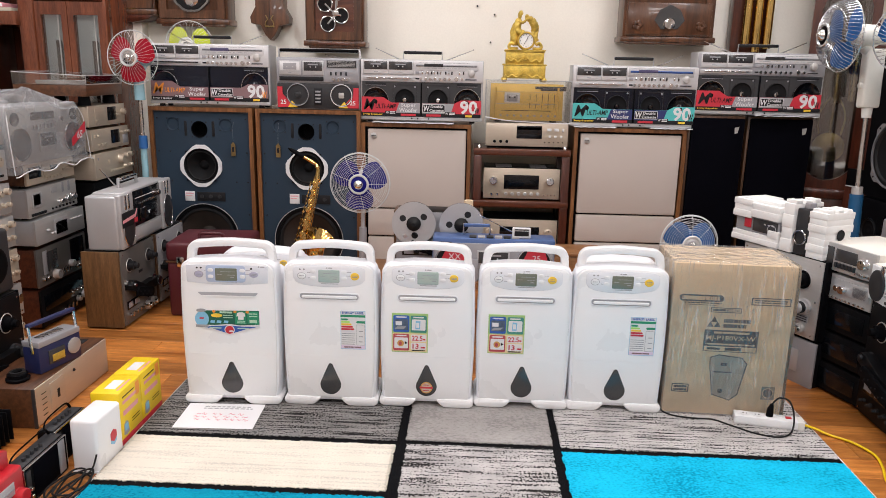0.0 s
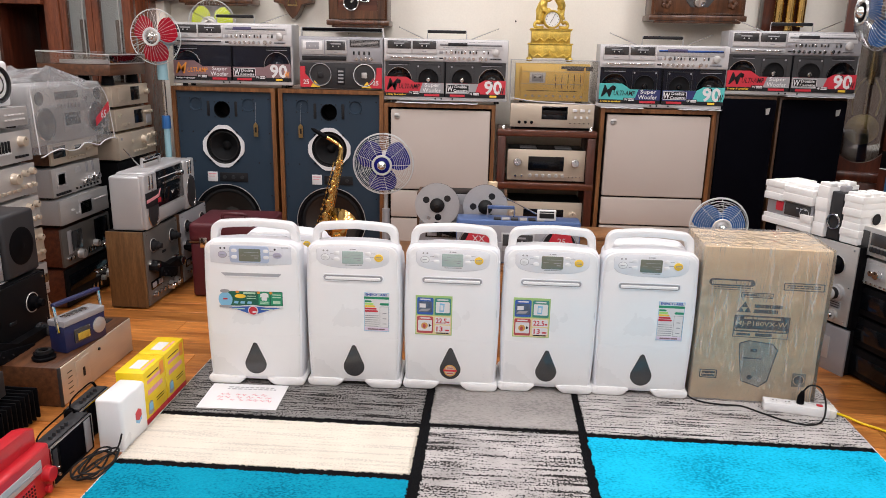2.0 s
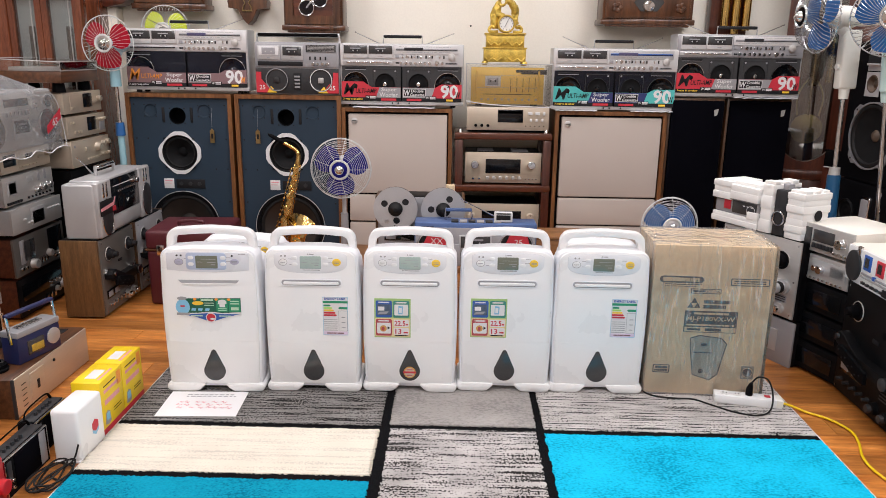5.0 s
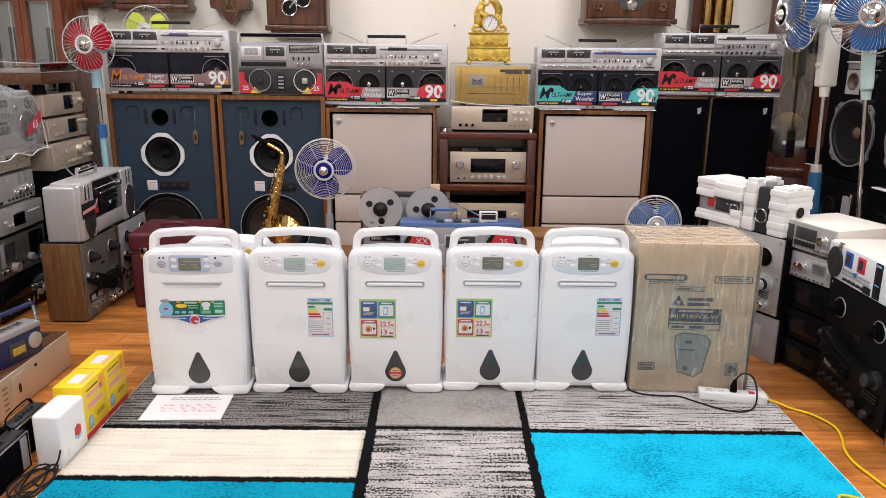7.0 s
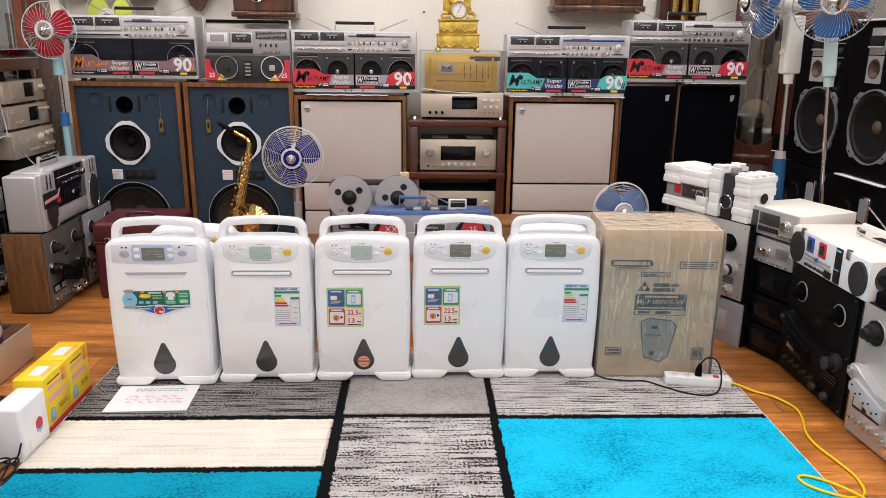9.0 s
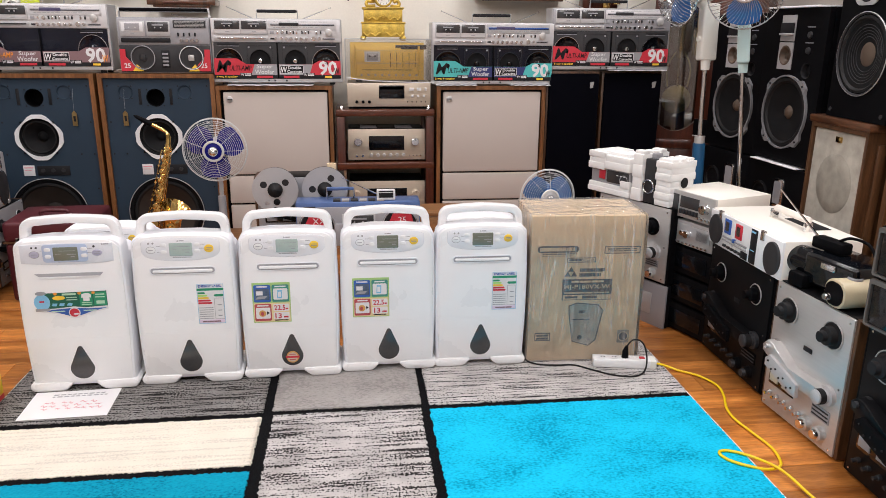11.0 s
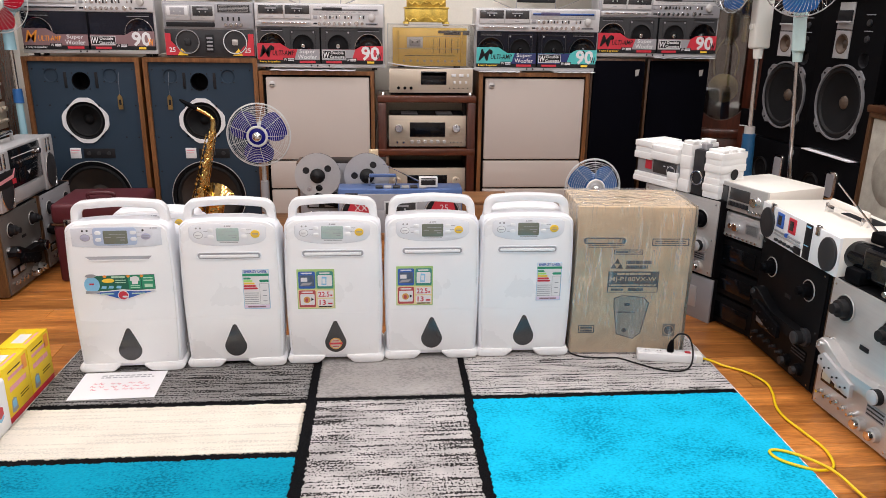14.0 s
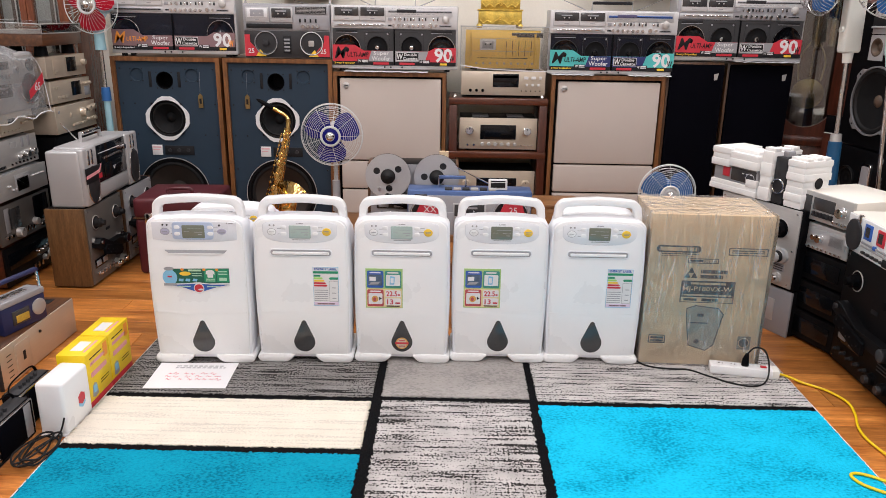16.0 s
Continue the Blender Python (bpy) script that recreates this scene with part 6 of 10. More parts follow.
gd = component("cassette_deck", pose(0.378, 4.36, 1.018), 0.43, 0.225, 0.26, "gold", "champ", [("w", -0.2, 0.62, 0.092, 0.06, "bone"), ("w", 0.16, 0.9, 0.04, 0.016, "smoke"), ("w", 0.36, 0.88, 0.15, 0.026, "smoke"), ("kr", -0.35, 0.13, 0.4, 9, 0.007, "champ"), ("p", 0.0, 0.27, 0.3, 0.004, 14, "ink"),
               ("w", -0.02, 0.45, 0.37, 0.003, "champ"), ("w", 0.0, 0.78, 0.40, 0.002, "champ")], "golden cassette deck under a clear acrylic cover", category="cassette deck")
ct = part("cassette", box(nb(), -0.118, -0.054, -0.0045, -0.003, 0.122, 0.162, 0.0008), "greypl", gd)
for k in (-1, 1):
    part("reel_hub", cyl(nb(), (-0.086 + k * 0.015, -0.0048, 0.146), "y", 0.005, 0.0012, seg=12), "ink", ct)
part("cassette_arrow", prism(nb(), [(-0.116, 0.16), (-0.056, 0.16), (-0.086, 0.147)], -0.0052, -0.0044), "bone", ct)
# upright glints on the gold face, modelled as thin gold bars
for x in (-0.185, 0.185):
    part("gold_glint", cyl(nb(), (x, -0.004, 0.12), "z", 0.006, 0.17, seg=12), "gold", gd)
for k in range(5):
    sx = 0.02 + 0.036 * k
    sl = part("slider_slot", box(nb(), sx - 0.0015, sx + 0.0015, -0.003, 0.0, 0.085, 0.165), "ink", gd)
    part("slider", box(nb(), sx - 0.012, sx + 0.012, -0.011, -0.002, 0.118 - 0.008 * (k % 3), 0.128 - 0.008 * (k % 3), 0.001), "gold", sl)
cov = thing("dust_cover", pose(0.385, 4.36, 1.018), "clear acrylic dust cover over the golden cassette deck", "dust cover")
for bx in ((-0.25, 0.25, -0.042, -0.039, 0, 0.242), (-0.25, -0.247, -0.039, 0.3, 0, 0.242), (0.247, 0.25, -0.039, 0.3, 0, 0.242), (-0.25, 0.25, -0.042, 0.3, 0.242, 0.245)):
    part("pane", box(nb(), *bx), "acrylic", cov)
# bright glint of the acrylic edges, added as thin silver bars
for pa, pb in (((-0.25, -0.042, 0.244), (0.25, -0.042, 0.244)), ((-0.25, -0.042, 0.244), (-0.25, 0.3, 0.244)), ((0.25, -0.042, 0.244), (0.25, 0.3, 0.244)), ((-0.25, -0.042, 0), (-0.25, -0.042, 0.244)), ((0.25, -0.042, 0), (0.25, -0.042, 0.244))):
    part("edge_glint", tube(nb(), [pa, pb], 0.0022, 6), "silverpl", cov)
wrapb = nb()
tube(wrapb, smooth_path([(-0.25, -0.045, 0.03), (-0.12, -0.05, 0.012), (0.05, -0.05, 0.004), (0.2, -0.048, 0.0), (0.252, -0.045, 0.002)], 6), 0.003, 6)
o = part("film_edge", wrapb, "bone", None)
o.matrix_basis = pose(0.385, 4.36, 1.018)
tagged(o, "white edge of packing film along the acrylic cover", "packing film")

# ---- gilded mantel clock ----
mc = thing("mantel_clock", pose(0.36, 4.46, 1.265), "gilded bronze mantel clock with figures above the dial", "clock")
for x0, z0, z1, dd in ((0.124, 0.008, 0.083, 0.068), (0.130, 0.083, 0.092, 0.073), (0.112, 0.092, 0.160, 0.060), (0.118, 0.160, 0.167, 0.064), (0.122, 0.167, 0.174, 0.067)):
    part("plinth_tier", box(nb(), -x0, x0, -dd, dd, z0, z1, 0.003), "gilt", mc)
for dd, hw, z in ((0.070, 0.118, 0.022), (0.062, 0.104, 0.112)):
    for s in (-1, 1):
        part("garland", tube(nb(), smooth_path([(s * hw, -dd, z + 0.012), (s * hw * 0.82, -dd, z - 0.008), (s * hw * 0.62, -dd, z + 0.006), (s * hw * 0.4, -dd, z - 0.009), (s * hw * 0.2, -dd, z + 0.007), (0, -dd, z + 0.012)], 4), [0.004 + 0.0025 * abs(math.sin(i * 1.1)) for i in range(21)], 8), "gilt", mc)
    part("rosette", lathe(nb(), (0, -dd, z + 0.012), "y", [(0.014, 0), (0.011, 0.006), (0.006, 0.005), (0.003, 0.010), (0, 0.011)], 12), "gilt", mc)
for s in (-1, 1):
    for yy in (-0.058, 0.058):
        part("foot", lathe(nb(), (s * 0.117, yy, -0.012), "z", [(0, 0), (0.012, 0.0), (0.018, 0.012), (0.012, 0.024)], 12), "gilt", mc)
    part("scroll", tube(nb(), smooth_path([(s * 0.045, -0.02, 0.181), (s * 0.085, -0.025, 0.180), (s * 0.096, -0.02, 0.195), (s * 0.082, -0.02, 0.212), (s * 0.064, -0.02, 0.206), (s * 0.058, -0.02, 0.235)], 5), [0.010] * 20 + [0.006] * 6, 8), "gilt", mc)
part("dial_drum", lathe(nb(), (0.004, -0.03, 0.226), "y", [(0, -0.04), (0.053, -0.04), (0.053, 0.010), (0.050, 0.018), (0.044, 0.017), (0.042, 0.010), (0, 0.010)], 32), "gilt", mc)
part("bezel_beads", ring(nb(), (0.004, -0.048, 0.226), "y", 0.046, 0.0035, 40, 6), "gilt", mc)
dl = part("dial", cyl(nb(), (0.004, -0.042, 0.226), "y", 0.041, 0.004, seg=32), "dial", mc, "white enamel dial")
for a, ln in ((212, 0.022), (24, 0.030)):
    part("clock_hand", tube(nb(), [(0.004, -0.046, 0.226), (0.004 + ln * math.sin(radians(a)), -0.046, 0.226 + ln * math.cos(radians(a)))], 0.0015, 5), "ink", dl)
for k in range(12):
    a = radians(30 * k)
    part("hour_mark", box(nb(), 0.0025 + 0.034 * math.sin(a), 0.0055 + 0.034 * math.sin(a), -0.0455, -0.044, 0.2235 + 0.034 * math.cos(a), 0.2285 + 0.034 * math.cos(a)), "ink", dl)
# draped shapes that lean together over the dial
b = nb()
for pts, r in (([(-0.066, 0, 0.20), (-0.062, 0, 0.26), (-0.050, 0, 0.31), (-0.040, 0, 0.352)], [0.024, 0.026, 0.024, 0.014]),
               ([(-0.040, 0, 0.350), (-0.034, 0, 0.372), (-0.032, 0, 0.386), (-0.031, 0, 0.398)], [0.008, 0.012, 0.015, 0.006]),
               ([(-0.075, 0, 0.22), (-0.078, 0, 0.27), (-0.070, 0, 0.325)], [0.010, 0.013, 0.006]),
               ([(-0.046, -0.01, 0.340), (-0.020, -0.02, 0.330), (0.008, -0.02, 0.352)], [0.010, 0.008, 0.007]),
               ([(-0.055, -0.01, 0.285), (-0.025, -0.02, 0.272), (-0.012, -0.02, 0.285)], [0.020, 0.016, 0.008]),
               ([(0.008, -0.01, 0.350), (0.030, -0.01, 0.345), (0.050, -0.008, 0.315), (0.052, 0, 0.285)], [0.014, 0.020, 0.022, 0.020]),
               ([(0.052, 0, 0.290), (0.060, -0.008, 0.255), (0.072, -0.008, 0.225)], [0.018, 0.013, 0.008]),
               ([(0.046, 0, 0.290), (0.048, -0.012, 0.262), (0.056, -0.012, 0.232)], [0.016, 0.011, 0.009]),
               ([(0.060, 0, 0.335), (0.068, 0, 0.300), (0.066, 0, 0.268)], [0.008, 0.010, 0.007]),
               ([(0.004, -0.01, 0.352), (0.004, -0.01, 0.366), (0.006, -0.01, 0.376)], [0.010, 0.014, 0.006])):
    path = smooth_path(pts, 5)
    tube(b, path, [float(np.interp(i / (len(path) - 1), np.linspace(0, 1, len(r)), r)) for i in range(len(path))], 14)
bmesh.ops.subdivide_edges(b, edges=b.edges[:], cuts=1, use_grid_fill=True)
b.normal_update()
for v in b.verts:
    v.co += v.normal * (0.004 * noise.noise(v.co * 60) + 0.003 * noise.noise(Vector((v.co.x * 160, v.co.y * 160, v.co.z * 45))))
part("figure", b, "gilt", mc)


# ---- pedestal fans ----
def fan(m, r, blades, wire, pole_mat, pole_h, base, label, motor="chrome", hub="chrome", tilt=0.0, n=60, spiral=True, pole_r=0.011, head_gap=0.09, collar=None, basey=0.2, rings=3, bulge=0.045):
    """Fan that faces -y; origin on the floor under the pole, cage centre at pole_h."""
    t = thing("pedestal_fan", m, label, "fan", "electric fans")
    c = (0, -head_gap, pole_h)
    cage = nb()
    for yy, rr in ((0.0, r),):
        ring(cage, (c[0], c[1], c[2]), "y", rr, 0.0028, 48, 6)
    for k in range(n):
        a0 = 2 * math.pi * k / n
        tw = 0.5 if spiral else 0.0
        pts = []
        for s in np.linspace(0.24, 1.0, 8):
            a = a0 + tw * (1 - s)
            pts.append((c[0] + r * s * math.cos(a), c[1] - bulge * math.sqrt(max(0, 1 - s ** 2.4)), c[2] + r * s * math.sin(a)))
        if rings < 5 or k % 3 == 0:
            tube(cage, pts, (0.0013 if wire == "wirechrome" else 0.0008) if rings < 5 else 0.0013, 4)
        if k % 2 == 0 and rings < 5:
            pts = [(c[0] + r * s * math.cos(a0), c[1] + 0.04 * math.sqrt(max(0, 1 - s ** 2.4)), c[2] + r * s * math.sin(a0)) for s in np.linspace(0.3, 1.0, 6)]
            tube(cage, pts, 0.0011, 4)
    if rings >= 5:
        for k in range(rings):
            s = 0.42 + 0.56 * k / (rings - 1)
            ring(cage, (c[0], c[1] - bulge * math.sqrt(max(0, 1 - s ** 2.4)), c[2]), "y", r * s, 0.0008, 48, 4)
            if k % 2 == 0:
                ring(cage, (c[0], c[1] + 0.04 * math.sqrt(max(0, 1 - s ** 2.4)), c[2]), "y", r * s, 0.0008, 48, 4)
    cg = part("cage", cage, wire, t, "wire cage", fix=False)
    part("cage_badge", lathe(nb(), (c[0], c[1] + 0.001 - bulge, c[2]), "y", [(r * 0.26, 0), (r * 0.26, 0.005), (r * 0.2, 0.008), (r * 0.12, 0.012), (0, 0.02)], 24), hub, cg)
    part("badge_ring", ring(nb(), (c[0], c[1] - 0.005 - bulge, c[2]), "y", r * 0.3, 0.006, 30, 6), wire, cg)
    part("badge_cap", lathe(nb(), (c[0], c[1] - 0.014 - bulge, c[2]), "y", [(r * 0.16, -0.004), (r * 0.145, 0.008), (r * 0.09, 0.018), (0, 0.023)], 20), "chrome", cg)
    for k in range(3):
        a0 = 2 * math.pi * k / 3 + 0.5
        bl = nb()
        rows = []
        for s in np.linspace(0.2, 0.9, 7):
            half = 1.15 * math.sin(math.pi * min(1, 0.25 + s * 0.72)) ** 0.6
            rows.append([bl.verts.new((c[0] + r * s * math.cos(a0 + u * half), c[1] + 0.012 * u + 0.004, c[2] + r * s * math.sin(a0 + u * half))) for u in np.linspace(-0.8, 0.75, 8)])
        for p, q in zip(rows, rows[1:]):
            for i in range(7):
                bl.faces.new((p[i], p[i + 1], q[i + 1], q[i]))
        ex = bmesh.ops.extrude_face_region(bl, geom=bl.faces[:])
        for v in [g for g in ex["geom"] if isinstance(g, bmesh.types.BMVert)]:
            v.co.y += 0.003
        part("blade", bl, blades, t)
    part("motor_housing", lathe(nb(), (0, c[1] + 0.11, pole_h), "y", [(0, -0.07), (0.035, -0.065), (0.05, -0.03), (0.052, 0.03), (0.04, 0.06), (0.025, 0.085), (0, 0.085)], 24), motor, t)
    part("neck", tube(nb(), [(0, c[1] + 0.10, pole_h - 0.04), (0, 0, pole_h - 0.09), (0, 0, pole_h - 0.15)], [0.03, 0.025, 0.02], 12), motor, t)
    part("pole", cyl(nb(), (0, 0, (pole_h - 0.12) / 2 + 0.02), "z", pole_r, pole_h - 0.16, seg=14), pole_mat, t)
    if collar:
        for z, rr, hh, mt in collar:
            if mt in ("cream", "mint"):
                cs_ = part("control_casing", box(nb(), -rr * 0.8, rr * 0.8, -rr * 1.15, rr * 1.15, z - hh / 2, z + hh / 2, 0.01, 3), mt, t)
                part("timer_knob", cyl(nb(), (0, -rr * 1.2, z - hh * 0.12), "y", 0.013, 0.016, seg=16), mt, cs_)
                part("neck_sleeve", cyl(nb(), (0, 0, z - hh / 2 - 0.02), "z", 0.02, 0.05, 0.024, seg=16), mt, cs_)
            else:
                part("collar", cyl(nb(), (0, 0, z), "z", rr, hh, rr * 0.92, seg=16), mt, t)
    part("base", lathe(nb(), (0, 0, 0), "z", [(0, 0), (basey, 0.0), (basey, 0.015), (basey * 0.6, 0.035), (0.04, 0.05), (0.02, 0.07), (0, 0.07)], 32), base, t)
    return t


fan(pose(-0.497, 3.66, 0, 0, 0, 0), 0.152, "fanblue", "wire", "silverpl", 0.747, "silverpl", "small pedestal fan with translucent blue blades and white cage", "silverpl", "fanblue", n=27, spiral=False, rings=11, collar=[(0.42, 0.021, 0.16, "greypl")])
fan(pose(-1.895, 4.22, 0, 0, 0, -4), 0.152, "fanred", "wire", "chrome", 1.345, "paleblue", "pedestal fan with red blades and pale blue body", "paleblue", "chrome", n=36, spiral=False, collar=[(1.165, 0.03, 0.12, "paleblue"), (0.86, 0.026, 0.075, "midblue"), (0.6, 0.02, 0.46, "paleblue")], head_gap=0.05)
fan(pose(-1.70, 4.62, 0, 0, 0, 0), 0.150, "fanlime", "wire", "silverpl", 1.425, "cream", "pedestal fan with lime green blades", "cream", "cream", n=44, spiral=False)
fan(pose(1.045, 3.22, 0), 0.125, "fansky", "wire", "silverpl", 0.585, "midblue", "low table fan with blue blades behind the carton", "midblue", "silverpl", n=24, spiral=False, basey=0.12, rings=9)
fan(pose(1.865, 3.32, 0, 0, -3, -86), 0.158, "fansky", "wirechrome", "chrome", 1.50, "midblue", "chrome pedestal fan with dark blue blades and white neck", "cream", "black", n=54, collar=[(1.315, 0.036, 0.26, "cream"), (0.80, 0.026, 0.05, "silver"), (0.66, 0.032, 0.26, "steelblue")], head_gap=0.15, basey=0.11, bulge=0.085)
fan(pose(2.07, 3.22, 0, 0, -4.5, -28), 0.158, "fansky", "wirechrome", "chrome", 1.49, "cream", "chrome pedestal fan with blue blades and mint neck", "mint", "chrome", n=54, collar=[(1.29, 0.035, 0.22, "mint")], head_gap=0.19, basey=0.11, bulge=0.075)

# ---- saxophone ----
sx = thing("saxophone", pose(-0.732, 3.62, -0.043), "lacquered brass alto saxophone on a floor stand", "saxophone")
body = smooth_path([(0.004, 0, 0.805), (-0.006, 0, 0.755), (-0.034, 0, 0.64), (-0.068, 0, 0.51), (-0.100, 0, 0.385), (-0.102, -0.005, 0.315), (-0.066, -0.015, 0.282), (-0.028, -0.02, 0.315), (-0.012, -0.028, 0.385), (0.002, -0.038, 0.455)], 6)
n = len(body)
rad = [0.011 + 0.015 * (i / 24) for i in range(25)]
rad += [0.026 + 0.010 * (i / 18) for i in range(1, 19)]
rad += [0.036 + 0.012 * ((i + 1) / (n - 43)) for i in range(n - 43)]
part("body_tube", tube(nb(), body, rad, 16), "brass", sx)
bl = lathe(nb(), (0, 0, 0), "z", [(0.047, -0.02), (0.051, 0.01), (0.060, 0.035), (0.074, 0.052), (0.077, 0.054), (0.074, 0.055), (0.055, 0.036), (0.040, 0.0), (0, -0.05)], 28)
bl.transform(Matrix.Translation((0.004, -0.040, 0.462)) @ Matrix.Rotation(radians(16), 4, "X") @ Matrix.Rotation(radians(30), 4, "Y"))
part("bell", bl, "brass", sx)
part("neck", tube(nb(), smooth_path([(0.004, 0, 0.80), (0.010, 0, 0.845), (0.000, 0, 0.872), (-0.035, 0, 0.894), (-0.070, 0, 0.913)], 6), [0.0115] * 10 + [0.009] * 15, 10), "brass", sx)
part("neck_collar", cyl(nb(), (0.004, 0, 0.803), "z", 0.0155, 0.022, seg=16), "brass", sx)
part("mouthpiece", tube(nb(), [(-0.060, 0, 0.908), (-0.072, 0, 0.914), (-0.128, 0, 0.945), (-0.140, 0, 0.952)], [0.011, 0.013, 0.009, 0.003], 10), "black", sx)
rnd = random.Random(12)
for k in range(17):
    p = body[2 + int(1.35 * k)]
    r = 0.008 + 0.0007 * k
    part("key_cup", lathe(nb(), (p.x - 0.004 + 0.008 * (k % 2), p.y - rad[2 + int(1.35 * k)] - 0.008, p.z), "y", [(r, 0), (r * 1.08, 0.004), (r * 0.6, 0.007), (0, 0.005)], 14), "brass", sx)
    part("side_key", lathe(nb(), (p.x - rad[2 + int(1.35 * k)] - 0.012, p.y - 0.012 - 0.006 * (k % 3), p.z - 0.01), "y", [(r * 0.42, 0), (r * 0.45, 0.003), (0, 0.004)], 10), "brass", sx)
    q = body[min(24, 4 + int(1.35 * k))]
    part("post", tube(nb(), [(p.x + 0.012, p.y - 0.01, p.z), (p.x + 0.026, p.y - 0.028, p.z)], 0.0028, 6), "brass", sx)
    part("key_lever", tube(nb(), [(p.x + 0.018, p.y - 0.034, p.z), (q.x - 0.018 + 0.02 * rnd.random(), q.y - 0.036, q.z - 0.012)], 0.0024, 6), "brass", sx)
for off, yo in ((0.022, -0.030), (0.030, -0.018), (-0.030, -0.014)):
    part("key_rod", tube(nb(), [(body[i].x + off * (0.7 + 0.02 * i), body[i].y + yo - 0.0006 * i, body[i].z) for i in (3, 8, 13, 18, 24)], 0.0026, 6), "brass", sx)
for k in range(3):
    z = 0.335 + 0.04 * k
    part("bell_key", lathe(nb(), (-0.022 + 0.010 * k, -0.075, z), "y", [(0.019, 0), (0.022, 0.006), (0.01, 0.009), (0, 0.008)], 18), "brass", sx)
    part("guard_wire", tube(nb(), smooth_path([(-0.05 + 0.010 * k, -0.06, z), (-0.022 + 0.010 * k, -0.095, z + 0.005), (0.01 + 0.010 * k, -0.06, z + 0.01)], 4), 0.002, 6), "brass", sx)
part("body_brace", ring(nb(), (-0.045, -0.02, 0.42), "y", 0.022, 0.003, 24, 6), "brass", sx)
st = thing("saxophone_stand", pose(-0.765, 3.66, 0), "black folding stand that holds the saxophone", "stand")
part("upright", tube(nb(), [(0, 0, 0.02), (0, 0.01, 0.21), (0.0, 0.0, 0.235)], 0.008, 8), "black", st)
for a in (20, 140, 260):
    part("leg", tube(nb(), [(0, 0, 0.06), (0.16 * math.cos(radians(a)), 0.16 * math.sin(radians(a)), 0.008)], 0.007, 8), "black", st)
part("yoke", tube(nb(), smooth_path([(-0.05, -0.06, 0.225), (-0.03, -0.03, 0.198), (0.0, 0.0, 0.21), (0.04, -0.06, 0.225)], 6), 0.007, 8), "black", st)

# ---- low table with recorder and blue radio ----
tb = thing("low_table", pose(0.08, 3.36, 0), "low orange-brown wooden table behind the dehumidifiers", "table")
part("tabletop", box(nb(), -0.62, 0.66, 0, 0.42, 0.27, 0.30, 0.004), "teakh", tb)
for px in (-0.58, 0.62):
    for py in (0.04, 0.38):
        part("leg", box(nb(), px - 0.025, px + 0.025, py - 0.025, py + 0.025, 0, 0.27, 0.003), "teak", tb)
wb = thing("wooden_box", pose(0.60, 3.42, 0.30), "small plain teak box on the low table", "box")
part("box_body", box(nb(), -0.125, 0.125, 0, 0.2, 0.0, 0.13, 0.004), "teakh", wb)
part("box_lid", box(nb(), -0.129, 0.129, -0.004, 0.204, 0.13, 0.15, 0.004), "teakh", wb)
rd = reel_deck(pose(-0.10, 3.62, 0.30), 0.46, 0.30, 0.16, "greypl", "walnut", "reel tape recorder with two grey metal reels mounted", "reels", 0.03)
for k, xr in enumerate((-0.122, 0.122)):
    rl = nb()
    zc = 0.245
    outer = [(xr + 0.113 * math.cos(a), zc + 0.113 * math.sin(a)) for a in np.linspace(0, 2 * math.pi, 48, endpoint=False)]
    holes = [(xr + 0.062 * math.cos(radians(a)), zc + 0.062 * math.sin(radians(a)), 0.017) for a in (35 + 25 * k, 155 + 25 * k, 275 + 25 * k)]
    plate(rl, outer, holes, -0.052, -0.050)
    r2 = part("tape_reel", rl, "silverpl", rd, "grey metal tape reel")
    part("reel_back", cyl(nb(), (xr, -0.036, zc), "y", 0.112, 0.002, seg=40), "darkgrey", r2)
    part("tape_wind", cyl(nb(), (xr, -0.043, zc), "y", 0.045, 0.01, seg=32), "ink", r2)
    part("reel_lock", lathe(nb(), (xr, -0.052, zc), "y", [(0.037, 0), (0.037, 0.010), (0.030, 0.012), (0.022, 0.018), (0.009, 0.03), (0, 0.03)], 20), "rubber", r2)
pr = thing("paper_roll", pose(0.055, 3.68, 0.60), "tan cardboard tube on the recorder", "cardboard tube")
part("roll", lathe(nb(), (0, 0, 0), "z", [(0.014, 0), (0.024, 0), (0.024, 0.055), (0.014, 0.055), (0.014, 0.0)], 20), "carton", pr)

bx = thing("boombox", pose(0.185, 3.40, 0.30), "metallic blue stereo radio recorder with raised handle", "boombox", "small radios")
w, h = 0.60, 0.215
part("body", box(nb(), -w / 2, w / 2, 0.004, 0.13, 0, h, 0.008), "bluemetal", bx)
fp = part("front_plate", box(nb(), -w / 2 + 0.005, w / 2 - 0.005, 0.0, 0.01, 0.006, 0.19, 0.003), "greypl", bx)
for x in (-0.2, 0.2):
    sp = part("speaker", lathe(nb(), (x, 0, 0.095), "y", [(0.085, 0), (0.083, 0.008), (0.07, 0.008), (0.03, 0.0), (0, 0.006)], 28), "ink", fp)
    part("rim", ring(nb(), (x, -0.006, 0.095), "y", 0.083, 0.004, 32, 6), "chrome", sp)
    stk = part("sticker", prism(nb(), [(x - 0.06, 0.1), (x + 0.07, 0.1), (x + 0.05, 0.165), (x - 0.03, 0.165)], -0.012, -0.009), "redprint", fp, "red sticker")
    part("sticker_text", text(nb(), "25" if x > 0 else "XX", x + 0.01, 0.125, 0.03, -0.0135), "bone", stk)
cassette_door(fp, 0.0, 0.11, 0.16, 0.09, 0.0)
